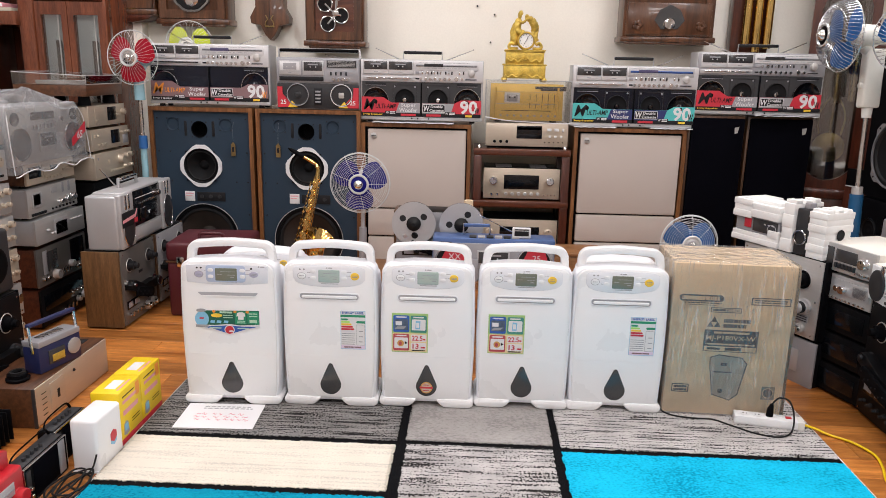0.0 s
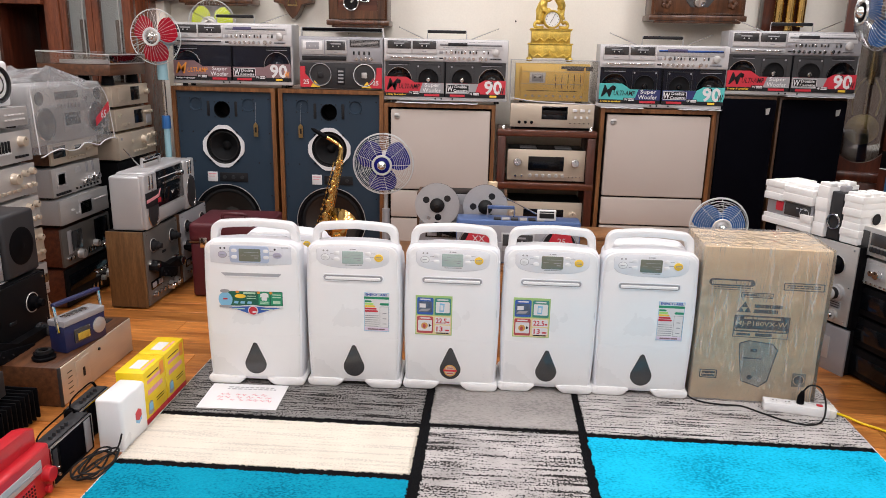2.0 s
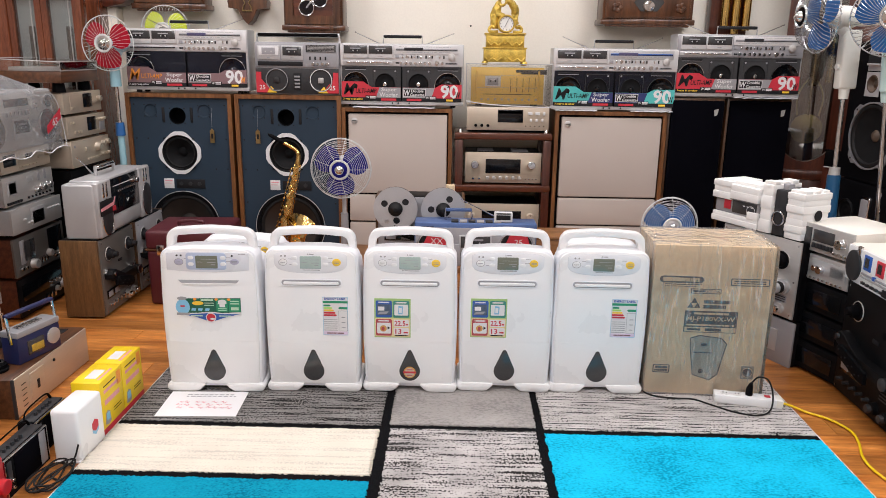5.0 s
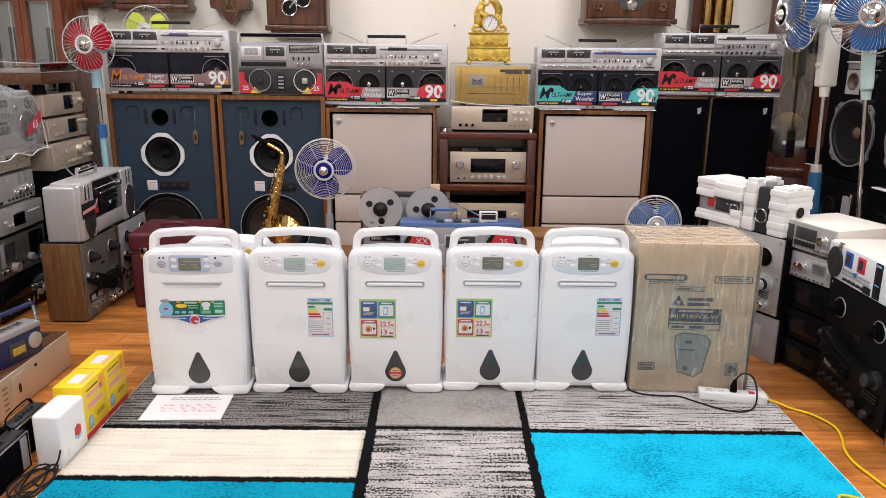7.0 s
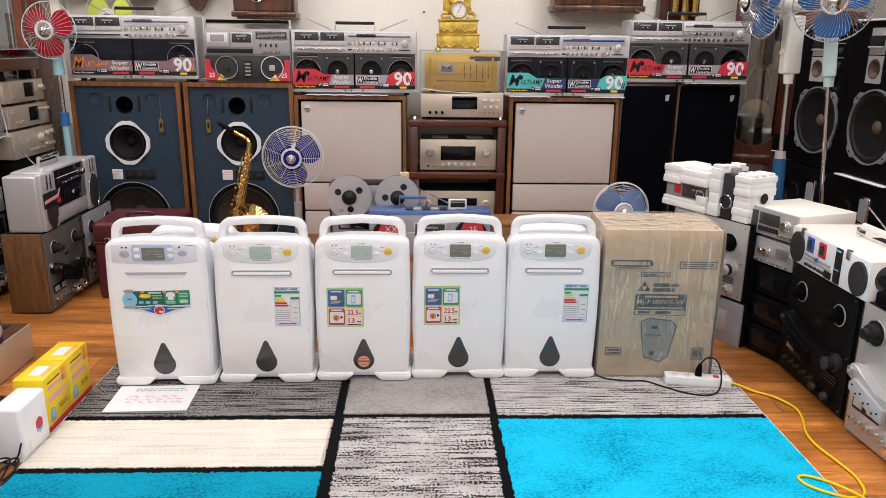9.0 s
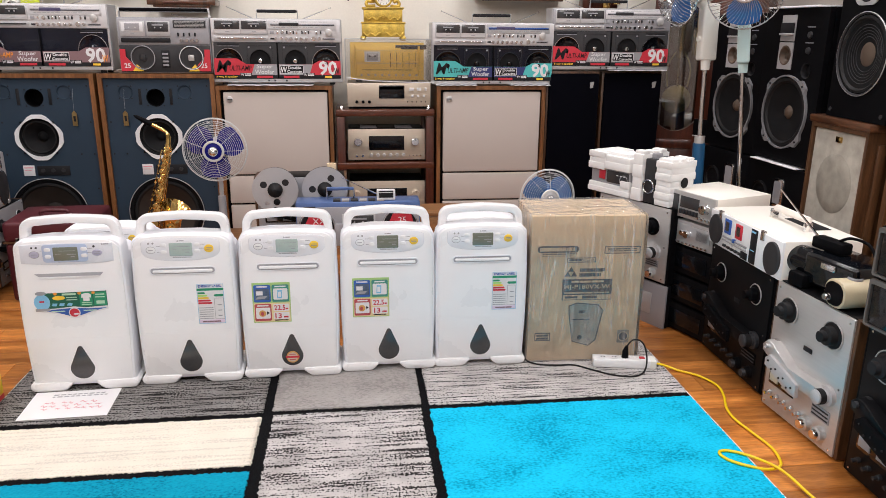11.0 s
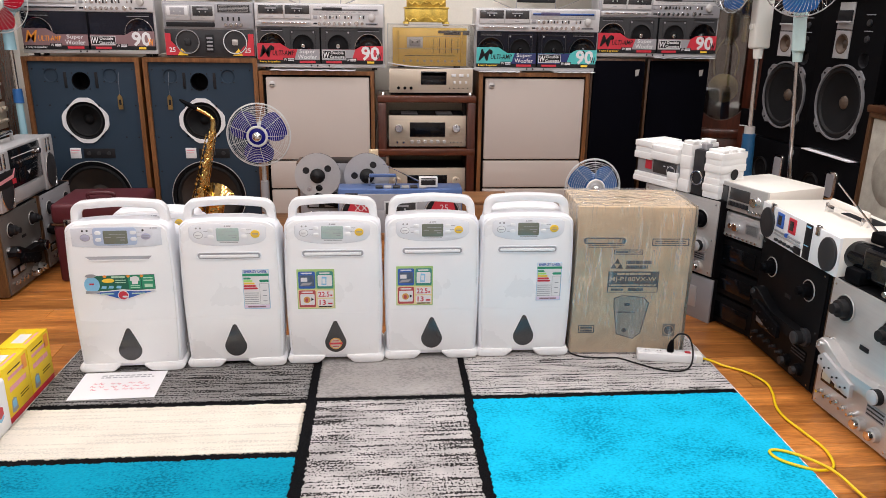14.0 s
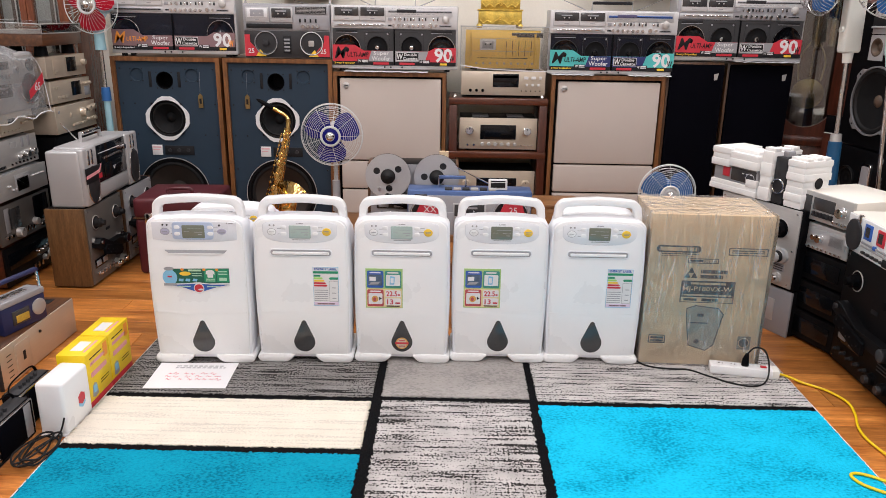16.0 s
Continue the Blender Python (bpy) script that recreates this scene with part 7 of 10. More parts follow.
for k in range(6):
    part("key", box(nb(), -0.12 + 0.042 * k, -0.085 + 0.042 * k, 0.01, 0.05, h, h + 0.008, 0.001), "silver" if k % 2 else "darkgrey", bx)
for x in (-0.235, 0.2):
    part("top_window", box(nb(), x - 0.03, x + 0.03, -0.002, 0.004, h - 0.05, h - 0.02, 0.001), "smoke", bx)
hn = part("handle", tube(nb(), [(-0.15, 0.07, h), (-0.15, 0.07, h + 0.055), (-0.02, 0.07, h + 0.055), (-0.02, 0.07, h)], 0.006, 8), "chrome", bx)
part("handle_grip", box(nb(), -0.15, -0.02, 0.06, 0.08, h + 0.044, h + 0.06, 0.004), "bluemetal", hn)
part("aerial", tube(nb(), [(0.09, 0.09, h + 0.02), (-0.08, 0.11, h + 0.10)], [0.004, 0.002], 6), "chrome", bx)
mr = thing("pocket_radio", pose(0.32, 3.42, 0.517), "little silver pocket cassette player on the blue radio", "radio", "small radios")
part("body", box(nb(), -0.045, 0.045, 0, 0.03, 0, 0.05, 0.004), "bone", mr)
part("window", box(nb(), -0.035, 0.035, -0.002, 0.002, 0.012, 0.036, 0.001), "ink", mr)
part("label_strip", box(nb(), -0.035, 0.035, -0.002, 0.002, 0.04, 0.046, 0.001), "ink", mr)
for x, mt in ((-0.035, "pinkprint"), (0.09, "greypl")):
    c1 = thing("cassette_case", pose(x + 0.0, 3.385, 0.30), "small cassette case leaning before the blue radio", "cassette case", "cassette cases")
    part("case", box(nb(), -0.02, 0.02, 0, 0.012, 0, 0.11, 0.002), mt, c1)

# ---- burgundy case ----
cs = thing("instrument_case", pose(-1.32, 3.58, 0, 0, 0, 3), "burgundy vinyl carrying case with metal latches", "case")
part("shell", box(nb(), -0.205, 0.205, 0, 0.36, 0, 0.30, 0.02, 3), "burgundy", cs)
part("lid", box(nb(), -0.208, 0.208, -0.003, 0.363, 0.303, 0.405, 0.02, 3), "burgundy", cs)
part("rim_strip", box(nb(), -0.209, 0.209, -0.004, 0.364, 0.298, 0.306, 0.003), "walnuth", cs)
for x in (-0.13, 0.13):
    lt = part("latch", box(nb(), x - 0.02, x + 0.02, -0.01, 0.0, 0.275, 0.33, 0.003), "chrome", cs)
part("handle", tube(nb(), smooth_path([(-0.06, 0.12, 0.405), (-0.055, 0.12, 0.43), (0.055, 0.12, 0.43), (0.06, 0.12, 0.405)], 5), 0.009, 8), "burgundy", cs)


# ---- wall clocks ----
def wall_clock(m, w, h, d, body, label, style):
    t = thing("wall_clock", m, label, "clock", "wall clocks")
    part("case", box(nb(), -w / 2, w / 2, 0.0, d, 0.03, h, 0.006), body, t)
    part("foot_rail", box(nb(), -w / 2 - 0.012, w / 2 + 0.012, -0.015, d, 0.012, 0.045, 0.006), body, t)
    if style == "box":
        part("lower_rail", box(nb(), -w / 2 + 0.02, w / 2 - 0.02, -0.008, 0.02, 0.0, 0.016, 0.004), body, t)
    dr = part("door", frame_prism(nb(), rect(-w / 2 + 0.015, w / 2 - 0.015, 0.05, h - 0.02), [(x, z) for x, z in rect(-w / 2 + 0.06, w / 2 - 0.06, 0.10, h - 0.1)], -0.014, 0.004), body, t)
    return t, dr


t, dr = wall_clock(pose(-2.09, Y1 - 0.15, 1.60), 0.30, 0.75, 0.14, "clockwood", "carved dark mahogany wall clock", "carved")
part("pendant_moulding", prism(nb(), [(-0.15, 0.02), (-0.10, -0.015), (0, -0.035), (0.10, -0.015), (0.15, 0.02)], -0.01, 0.13, 0.006), "mahog", t)
part("pendulum", cyl(nb(), (0, -0.004, 0.075), "y", 0.035, 0.006), "brass", t)
t, dr = wall_clock(pose(-1.70, Y1 - 0.16, 1.545), 0.44, 0.8, 0.15, "clockwood", "walnut box wall clock with round glass", "box")
def scallop(r, cz, n=48, lobes=8):
    return [(r * (1 + 0.045 * abs(math.sin(lobes * a / 2))) * math.cos(a), cz + r * 0.9 * (1 + 0.045 * abs(math.sin(lobes * a / 2))) * math.sin(a)) for a in np.linspace(0, 2 * math.pi, n, endpoint=False)]


part("window_rim", frame_prism(nb(), scallop(0.112, 0.19), scallop(0.100, 0.19), -0.026, 0.0), "deckface", t)
part("window_glass", prism(nb(), scallop(0.102, 0.19), -0.020, 0.0), "blackgloss", t)
part("pendulum_bob", lathe(nb(), (0, -0.020, 0.165), "y", [(0.045, 0), (0.036, 0.004), (0, 0.006)], 28), "chrome", t)
# highlight along the foot rail, put in as a tan strip
part("foot_highlight", box(nb(), -0.09, 0.09, -0.022, -0.012, 0.02, 0.032, 0.003), "dustcap", t)
cb = thing("wall_clock", pose(-1.235, Y1 - 0.10, 1.475), "small carved brown wooden wall clock", "clock", "wall clocks")
part("case", prism(nb(), [(-0.10, 0.8), (-0.09, 0.2), (-0.125, 0.14), (-0.12, 0.10), (-0.06, 0.09), (-0.03, 0.03), (0, 0.0), (0.03, 0.03), (0.06, 0.09), (0.12, 0.10), (0.125, 0.14), (0.09, 0.2), (0.10, 0.8)], 0.0, 0.095, 0.006), "clockwood", cb)
part("centre_groove", box(nb(), -0.0015, 0.0015, -0.002, 0.004, 0.13, 0.8), "ink", cb)
for sg in (-1, 1):
    part("lyre_mount", tube(nb(), smooth_path([(sg * 0.006, -0.006, 0.085), (sg * 0.026, -0.006, 0.088), (sg * 0.022, -0.006, 0.112), (sg * 0.012, -0.006, 0.128), (sg * 0.024, -0.006, 0.150)], 4), 0.0035, 6), "oldbrass", cb)
part("lyre_base", box(nb(), -0.03, 0.03, -0.008, 0.0, 0.078, 0.086, 0.002), "oldbrass", cb)
t, dr = wall_clock(pose(-0.81, Y1 - 0.17, 1.43), 0.365, 0.85, 0.16, "clockwood", "walnut wall clock with chrome pendulum", "box")
part("inner_board", box(nb(), -0.12, 0.12, -0.004, 0.0, 0.1, 0.75), "cherry", t)
for x, z in ((-0.055, 0.262), (0.045, 0.195), (-0.038, 0.145), (0.02, 0.33)):
    part("glass_ring", ring(nb(), (x, -0.02, z), "y", 0.045, 0.004, 30, 8), "chrome", t)
    part("ring_glass", cyl(nb(), (x, -0.016, z), "y", 0.044, 0.003, seg=28), "blackgloss", t)
    part("ring_arm", tube(nb(), [(x, -0.022, z), (0.01, -0.024, 0.2)], 0.006, 6), "chrome", t)
part("pendulum_bob", lathe(nb(), (0.01, -0.022, 0.21), "y", [(0.024, 0), (0.018, 0.008), (0, 0.012)], 20), "chrome", t)
part("pendulum_rod", cyl(nb(), (0.02, -0.012, 0.5), "z", 0.005, 0.5, seg=10), "chrome", t)
part("hinge_line", box(nb(), -0.10, 0.10, -0.022, -0.012, 0.02, 0.034, 0.003), "cherry", t)
t, dr = wall_clock(pose(1.225, Y1 - 0.20, 1.49), 0.545, 0.8, 0.19, "clockwood", "wide walnut wall clock with carved roses", "box")
part("lower_board", box(nb(), -0.25, 0.25, -0.018, 0.0, 0.055, 0.24, 0.004), "clockwood", t)
part("pendulum_glass", prism(nb(), [(-0.09, 0.14), (-0.05, 0.09), (0.05, 0.09), (0.09, 0.14), (0.06, 0.2), (0, 0.23), (-0.06, 0.2)], -0.022, -0.016), "smoke", t)
part("pendulum_bob", lathe(nb(), (0, -0.022, 0.12), "y", [(0.036, 0), (0.03, 0.008), (0, 0.012)], 24), "chrome", t)
for sg in (-1, 1):
    for k in range(5):
        part("rose_petal", lathe(nb(), (sg * 0.19 + 0.018 * math.cos(k * 1.26), -0.018, 0.11 + 0.018 * math.sin(k * 1.26)), "y", [(0.015, 0), (0.011, 0.008), (0, 0.01)], 10), "clockwood", t)
wc = thing("wall_clock", pose(1.765, Y1 - 0.2, 1.44), "dark wooden wall clock with three brass weights", "clock", "wall clocks")
part("back_board", box(nb(), -0.13, 0.10, 0.10, 0.18, 0.0, 0.95, 0.006), "mahog", wc)
part("hood", box(nb(), -0.15, 0.15, 0.0, 0.19, 0.6, 1.05, 0.01), "mahog", wc)
for x, z in ((-0.055, 0.03), (0.01, 0.0), (0.075, 0.02)):
    wg = part("weight", cyl(nb(), (x, 0.06, z + 0.2), "z", 0.025, 0.36, seg=20), "brass", wc)
    part("weight_cap", cyl(nb(), (x, 0.06, z + 0.385), "z", 0.02, 0.02, 0.008, seg=16), "brass", wg)
    part("chain", cyl(nb(), (x, 0.06, z + 0.5), "z", 0.003, 0.22, seg=6), "brass", wg)
for x, z in ((0.07, 1.71), (0.18, 1.66), (0.16, 1.49)):
    nl = thing("nail", pose(x, Y1, z), "small dark nail in the plaster wall", "nail", "nails in the wall")
    part("nail_head", cyl(nb(), (0, -0.006, 0), "y", 0.006, 0.014, seg=10), "darkgrey", nl)


# ---- west side: cabinet and stacks ----
cab = thing("display_cabinet", pose(-2.55, 4.34, 0), "tall dark mahogany display cabinet with glass doors", "cabinet")
part("carcass", box(nb(), -0.085, 0.435, 0.06, 0.42, 0, 2.45, 0.004), "rosewood", cab)
part("plinth", box(nb(), -0.395, 0.435, 0.0, 0.06, 0, 0.12, 0.004), "rosewood", cab)
for x0, x1 in ((0.002, 0.196), (0.200, 0.418)):
    dr = part("glass_door", frame_prism(nb(), rect(x0, x1, 0.95, 1.66), rect(x0 + 0.034, x1 - 0.036, 1.02, 1.585), 0.0, 0.03), "rosewood", cab)
    part("pane", box(nb(), x0 + 0.034, x1 - 0.036, 0.012, 0.018, 1.02, 1.585), "glass", dr)
    # bright reflection of the pane, put in as a pale board behind it
    part("pane_reflection", box(nb(), x0 + 0.03, x1 - 0.03, 0.05, 0.058, 1.0, 1.6), "bone", dr, "pale board that gives the glass its bright reflection")
    part("hinge_strip", box(nb(), x1 - 0.062, x1 - 0.058, 0.004, 0.012, 1.02, 1.585), "silver", dr)
    part("stored_cloth", box(nb(), x1 - 0.10, x1 - 0.066, 0.03, 0.048, 1.02, 1.44, 0.006), "mahog", dr, "dark red fabric behind the glass")
    part("lower_door", box(nb(), x0, x1, 0.0, 0.03, 0.14, 0.92, 0.004), "rosewood", cab)
for x0, x1 in ((0.002, 0.196), (0.200, 0.418)):
    part("upper_door", box(nb(), x0, x1, 0.0, 0.03, 1.668, 2.4, 0.004), "rosewood", cab)
part("stile", box(nb(), -0.090, -0.002, -0.012, 0.06, 0.12, 2.45, 0.004), "rosewood", cab)
part("end_stile", box(nb(), 0.419, 0.438, -0.008, 0.06, 0.12, 2.45, 0.004), "rosewood", cab)
# open niche beside the doors
part("niche_back", box(nb(), -0.395, -0.085, 0.38, 0.42, 0.12, 2.45), "mahog", cab)
part("niche_side", box(nb(), -0.395, -0.375, -0.01, 0.38, 0.12, 2.45, 0.003), "mahog", cab)
part("niche_shelf", box(nb(), -0.375, -0.090, -0.04, 0.38, 1.52, 1.60, 0.006), "rosewood", cab)
part("niche_shelf", box(nb(), -0.375, -0.090, -0.02, 0.38, 0.88, 0.93, 0.006), "rosewood", cab)
for k in range(3):
    part("niche_board", box(nb(), -0.36 + 0.09 * k, -0.28 + 0.09 * k, 0.362, 0.38, 0.95, 1.51, 0.006), "mahog", cab)
bk_ = thing("book", pose(-2.80, 4.33, 1.60), "cream bound book lying on the cabinet shelf", "book", "books on the shelf")
part("cover", box(nb(), -0.10, 0.12, 0.0, 0.2, 0.0, 0.020, 0.002), "meter", bk_)
part("pages", box(nb(), -0.098, 0.118, 0.003, 0.197, 0.003, 0.017), "paper", bk_)
bp_ = thing("book", pose(-2.84, 4.34, 1.62), "pale pink book on top of the cream book", "book", "books on the shelf")
part("cover", box(nb(), -0.08, 0.10, 0.0, 0.18, 0.0, 0.03, 0.008, 3), "pinkprint", bp_)
part("pages", box(nb(), -0.078, 0.098, -0.001, 0.17, 0.006, 0.024, 0.002), "paper", bp_)

E90 = 90


def left(x, y, z, turn=0.0):
    return pose(x, y, z, 0, 0, E90 + turn)


KN = "silver"
DECK = [("w", -0.33, 0.58, 0.085, 0.075, "silverpl"), ("w", -0.33, 0.6, 0.06, 0.055, "smoke"), ("k", 0.12, 0.3, 0.015, "chrome"), ("k", 0.25, 0.35, 0.018, "chrome"), ("k", 0.38, 0.38, 0.02, "chrome"),
        ("row", -0.44, 0.1, -0.2, 6, 0.014, 0.012, "ink"), ("w", 0.02, 0.78, 0.05, 0.03, "silverpl"), ("w", 0.2, 0.8, 0.02, 0.05, "greypl"), ("w", 0.33, 0.8, 0.02, 0.05, "greypl"), ("row", -0.05, 0.12, 0.4, 7, 0.006, 0.01, "ink")]
GOLDD = [("w", -0.33, 0.58, 0.1, 0.055, "blackgloss"), ("w", 0.06, 0.65, 0.06, 0.02, "ink"), ("k", 0.42, 0.6, 0.017, "champ"), ("b", 0.29, 0.45, 0.05, 0.014, "champ"), ("row", -0.1, 0.2, 0.2, 5, 0.012, 0.008, "champ"), ("w", -0.16, 0.5, 0.003, 0.08, "champ")]
AMPA = [("k", 0.15, 0.62, 0.026, "champ"), ("k", 0.31, 0.72, 0.016, "champ"), ("k", 0.43, 0.75, 0.016, "champ"), ("row", -0.1, 0.22, 0.2, 5, 0.022, 0.012, "champ"), ("kr", 0.27, 0.3, 0.44, 3, 0.011, "champ"), ("b", -0.15, 0.62, 0.012, 0.02, "champ"), ("w", -0.42, 0.8, 0.014, 0.014, "greypl")]
TUNER = [("w", 0.12, 0.55, 0.1, 0.075, "blackgloss"), ("kr", 0.3, 0.72, 0.46, 3, 0.009, "champ"), ("row", -0.32, 0.25, -0.16, 3, 0.022, 0.014, "champ"), ("w", 0.4, 0.35, 0.06, 0.05, "greypl"), ("row", -0.42, 0.7, -0.34, 2, 0.012, 0.012, "champ")]
CD = [("w", 0.0, 0.5, 0.12, 0.085, "silverpl"), ("w", 0.0, 0.45, 0.105, 0.065, "blackgloss"), ("row", 0.2, 0.62, 0.42, 7, 0.006, 0.006, "bone"), ("row", -0.28, 0.5, -0.26, 2, 0.012, 0.008, "bone"), ("row", -0.2, 0.32, -0.14, 2, 0.008, 0.008, "bone")]
WOODA = [("w", -0.22, 0.6, 0.1, 0.1, "smoke"), ("w", -0.35, 0.6, 0.04, 0.12, "greypl"), ("k", -0.18, 0.2, 0.026, "silver"), ("k", 0.14, 0.3, 0.02, "silver"), ("w", 0.3, 0.6, 0.13, 0.13, "blackgloss"), ("row", -0.02, 0.2, 0.1, 3, 0.014, 0.03, "chrome"), ("kr", -0.42, 0.2, -0.34, 2, 0.01, "chrome"), ("kr", 0.25, 0.15, 0.45, 4, 0.01, "chrome")]
WOODB = [("w", -0.05, 0.62, 0.36, 0.08, "blackgloss"), ("k", 0.36, 0.35, 0.026, "silver"), ("k", 0.22, 0.3, 0.016, "silver"), ("row", 0.0, 0.2, 0.16, 3, 0.014, 0.03, "chrome"), ("kr", -0.42, 0.2, -0.1, 5, 0.009, "chrome"), ("kr", 0.1, 0.55, 0.45, 5, 0.007, "chrome")]

G = "stacks of hi-fi units"
for z, hh, feats, lab in ((0.0, 0.205, WOODB, "wood-cased receiver with black glass front at stack bottom"), (0.207, 0.205, WOODA, "wood-cased receiver with silver front and meters")):
    component("receiver", left(-2.05, 3.52, z), 0.46, hh, 0.34, "deckface" if feats is WOODA else "blackmetal", "cherry", feats, lab, G, category="receiver")
tg = thing("sticker", pose(-2.26, 3.2885, 0.355), "small green price sticker on a wooden receiver", "sticker")
part("tag", box(nb(), -0.012, 0.012, -0.001, 0.001, -0.02, 0.02), "lime", tg)
component("disc_player", left(-2.03, 3.50, 0.425), 0.45, 0.135, 0.34, "silver", "silverpl", CD, "silver disc player in a hi-fi stack", G, category="disc player")
component("cassette_deck", left(-2.05, 3.49, 0.562), 0.44, 0.15, 0.28, "silver", "silverpl", DECK, "silver cassette deck with meters in a hi-fi stack", G, category="cassette deck")
component("cassette_deck", left(-2.06, 3.51, 0.715), 0.43, 0.115, 0.28, "champ", "walnuth", GOLDD, "champagne cassette deck in a hi-fi stack", G, category="cassette deck")
for z, hh, lab in ((0.0, 0.22, "black amplifier at the bottom of the stack"), (0.222, 0.22, "black amplifier in the stack"), (0.445, 0.22, "black amplifier under the champagne units")):
    component("amplifier", left(-2.02, 4.06, z), 0.43, hh, 0.3, "blackmetal", "blackmetal", [("w", 0, 0.6, 0.25, 0.06, "blackgloss"), ("k", 0.35, 0.4, 0.02, "black")], lab, G)
component("amplifier", left(-1.99, 4.04, 0.67), 0.44, 0.155, 0.34, "champ", "champ", AMPA, "champagne amplifier with many knobs in a stack", G)
component("tuner", left(-2.0, 4.04, 0.828), 0.43, 0.128, 0.32, "champ", "champ", TUNER, "champagne tuner with dark display in a stack", G, category="tuner")
component("cassette_deck", left(-2.0, 4.02, 0.960), 0.42, 0.125, 0.32, "champ", "champ", TUNER[:1] + GOLDD[2:4] + [("w", -0.2, 0.5, 0.12, 0.085, "champ"), ("b", -0.3, 0.25, 0.03, 0.012, "champ")], "champagne cassette deck under the turntable", G, category="cassette deck")

tt = thing("turntable", left(-1.985, 3.99, 1.118, 4), "walnut turntable with clear acrylic lid", "turntable")
for sx in (-1, 1):
    for yy in (0.05, 0.33):
        part("foot", cyl(nb(), (sx * 0.16, yy, -0.005), "z", 0.034, 0.051, 0.028, seg=18), "black", tt)
part("plinth", box(nb(), -0.235, 0.235, 0, 0.38, 0.02, 0.078, 0.004), "walnuth", tt)
part("platter", cyl(nb(), (-0.04, 0.19, 0.088), "z", 0.15, 0.018, seg=36), "silverpl", tt)
part("tonearm", tube(nb(), smooth_path([(0.18, 0.33, 0.105), (0.18, 0.2, 0.105), (0.1, 0.08, 0.1)], 5), 0.004, 6), "chrome", tt)
lid = part("lid_front", box(nb(), -0.235, 0.235, 0, 0.003, 0.08, 0.125), "acrylic", tt, "clear acrylic lid")
for sx in (-1, 1):
    part("lid_side", box(nb(), sx * 0.2335 - 0.0015, sx * 0.2335 + 0.0015, 0.003, 0.38, 0.08, 0.138), "acrylic", lid)
    # silver bars stand in for the light caught in the lid's edges
    part("lid_glint", tube(nb(), [(sx * 0.234, 0.0, 0.08), (sx * 0.234, 0.0, 0.127), (sx * 0.234, 0.38, 0.141)], 0.0025, 6), "silverpl", lid)
tpl = nb()
vs = [tpl.verts.new(c) for c in ((-0.235, 0, 0.126), (0.235, 0, 0.126), (0.235, 0.38, 0.14), (-0.235, 0.38, 0.14), (-0.235, 0, 0.129), (0.235, 0, 0.129), (0.235, 0.38, 0.143), (-0.235, 0.38, 0.143))]
for f in ((3, 2, 1, 0), (4, 5, 6, 7), (0, 1, 5, 4), (1, 2, 6, 5), (2, 3, 7, 6), (3, 0, 4, 7)):
    tpl.faces.new([vs[i] for i in f])
part("lid_top", tpl, "acrylic", lid)
for pa, pb in (((-0.235, 0, 0.128), (0.235, 0, 0.128)), ((-0.235, 0, 0.082), (0.235, 0, 0.082)), ((-0.235, 0.38, 0.142), (0.235, 0.38, 0.142))):
    part("lid_glint", tube(nb(), [pa, pb], 0.0025, 6), "silverpl", lid)


def plain_boombox(m, w, h, d, shell, label, face="silver", group="small radios"):
    t = thing("boombox", m, label, "boombox", group)
    part("body", box(nb(), -w / 2, w / 2, 0.004, d, 0, h, 0.012, 3), shell, t)
    f = part("front_plate", box(nb(), -w / 2 + 0.012, w / 2 - 0.012, -0.002, 0.012, 0.012, h - 0.012, 0.004), face, t)
    for sx in (-1, 1):
        x = sx * (w / 2 - h * 0.3)
        sp = part("speaker", lathe(nb(), (x, -0.002, h * 0.36), "y", [(h * 0.27, 0), (h * 0.27, 0.006), (h * 0.24, 0.008), (h * 0.2, 0.002), (h * 0.06, 0.0), (0, 0.006)], 28), "darkgrey", f)
        part("rim", ring(nb(), (x, -0.008, h * 0.36), "y", h * 0.265, 0.004, 30, 6), "chrome", sp)
        part("tweeter", lathe(nb(), (sx * (w / 2 - h * 0.2), -0.002, h * 0.78), "y", [(h * 0.11, 0), (h * 0.11, 0.006), (h * 0.08, 0.003), (0, 0.006)], 20), "darkgrey", f)
    cassette_door(f, 0, h * 0.35, w * 0.24, h * 0.34, -0.002)
    part("scale", box(nb(), -w * 0.2, w * 0.12, -0.005, 0, h * 0.74, h * 0.87, 0.001), "smoke", f)
    for k in range(7):
        part("slider", box(nb(), -w * 0.2 + w * 0.05 * k, -w * 0.2 + w * 0.05 * k + 0.01, -0.01, 0, h * 0.58, h * 0.66, 0.001), "chrome", f)
    knob("tuning_knob", f, w * 0.2, h * 0.72, 0.016, 0.014, "chrome", -0.002)
    return t


plain_boombox(left(-2.04, 3.47, 0.832), 0.62, 0.28, 0.16, "silverpl", "silver radio recorder inside a plastic bag on the stack")
bag = nb()
BX, BZ, BD = 0.66, 0.31, 0.2
rows = []
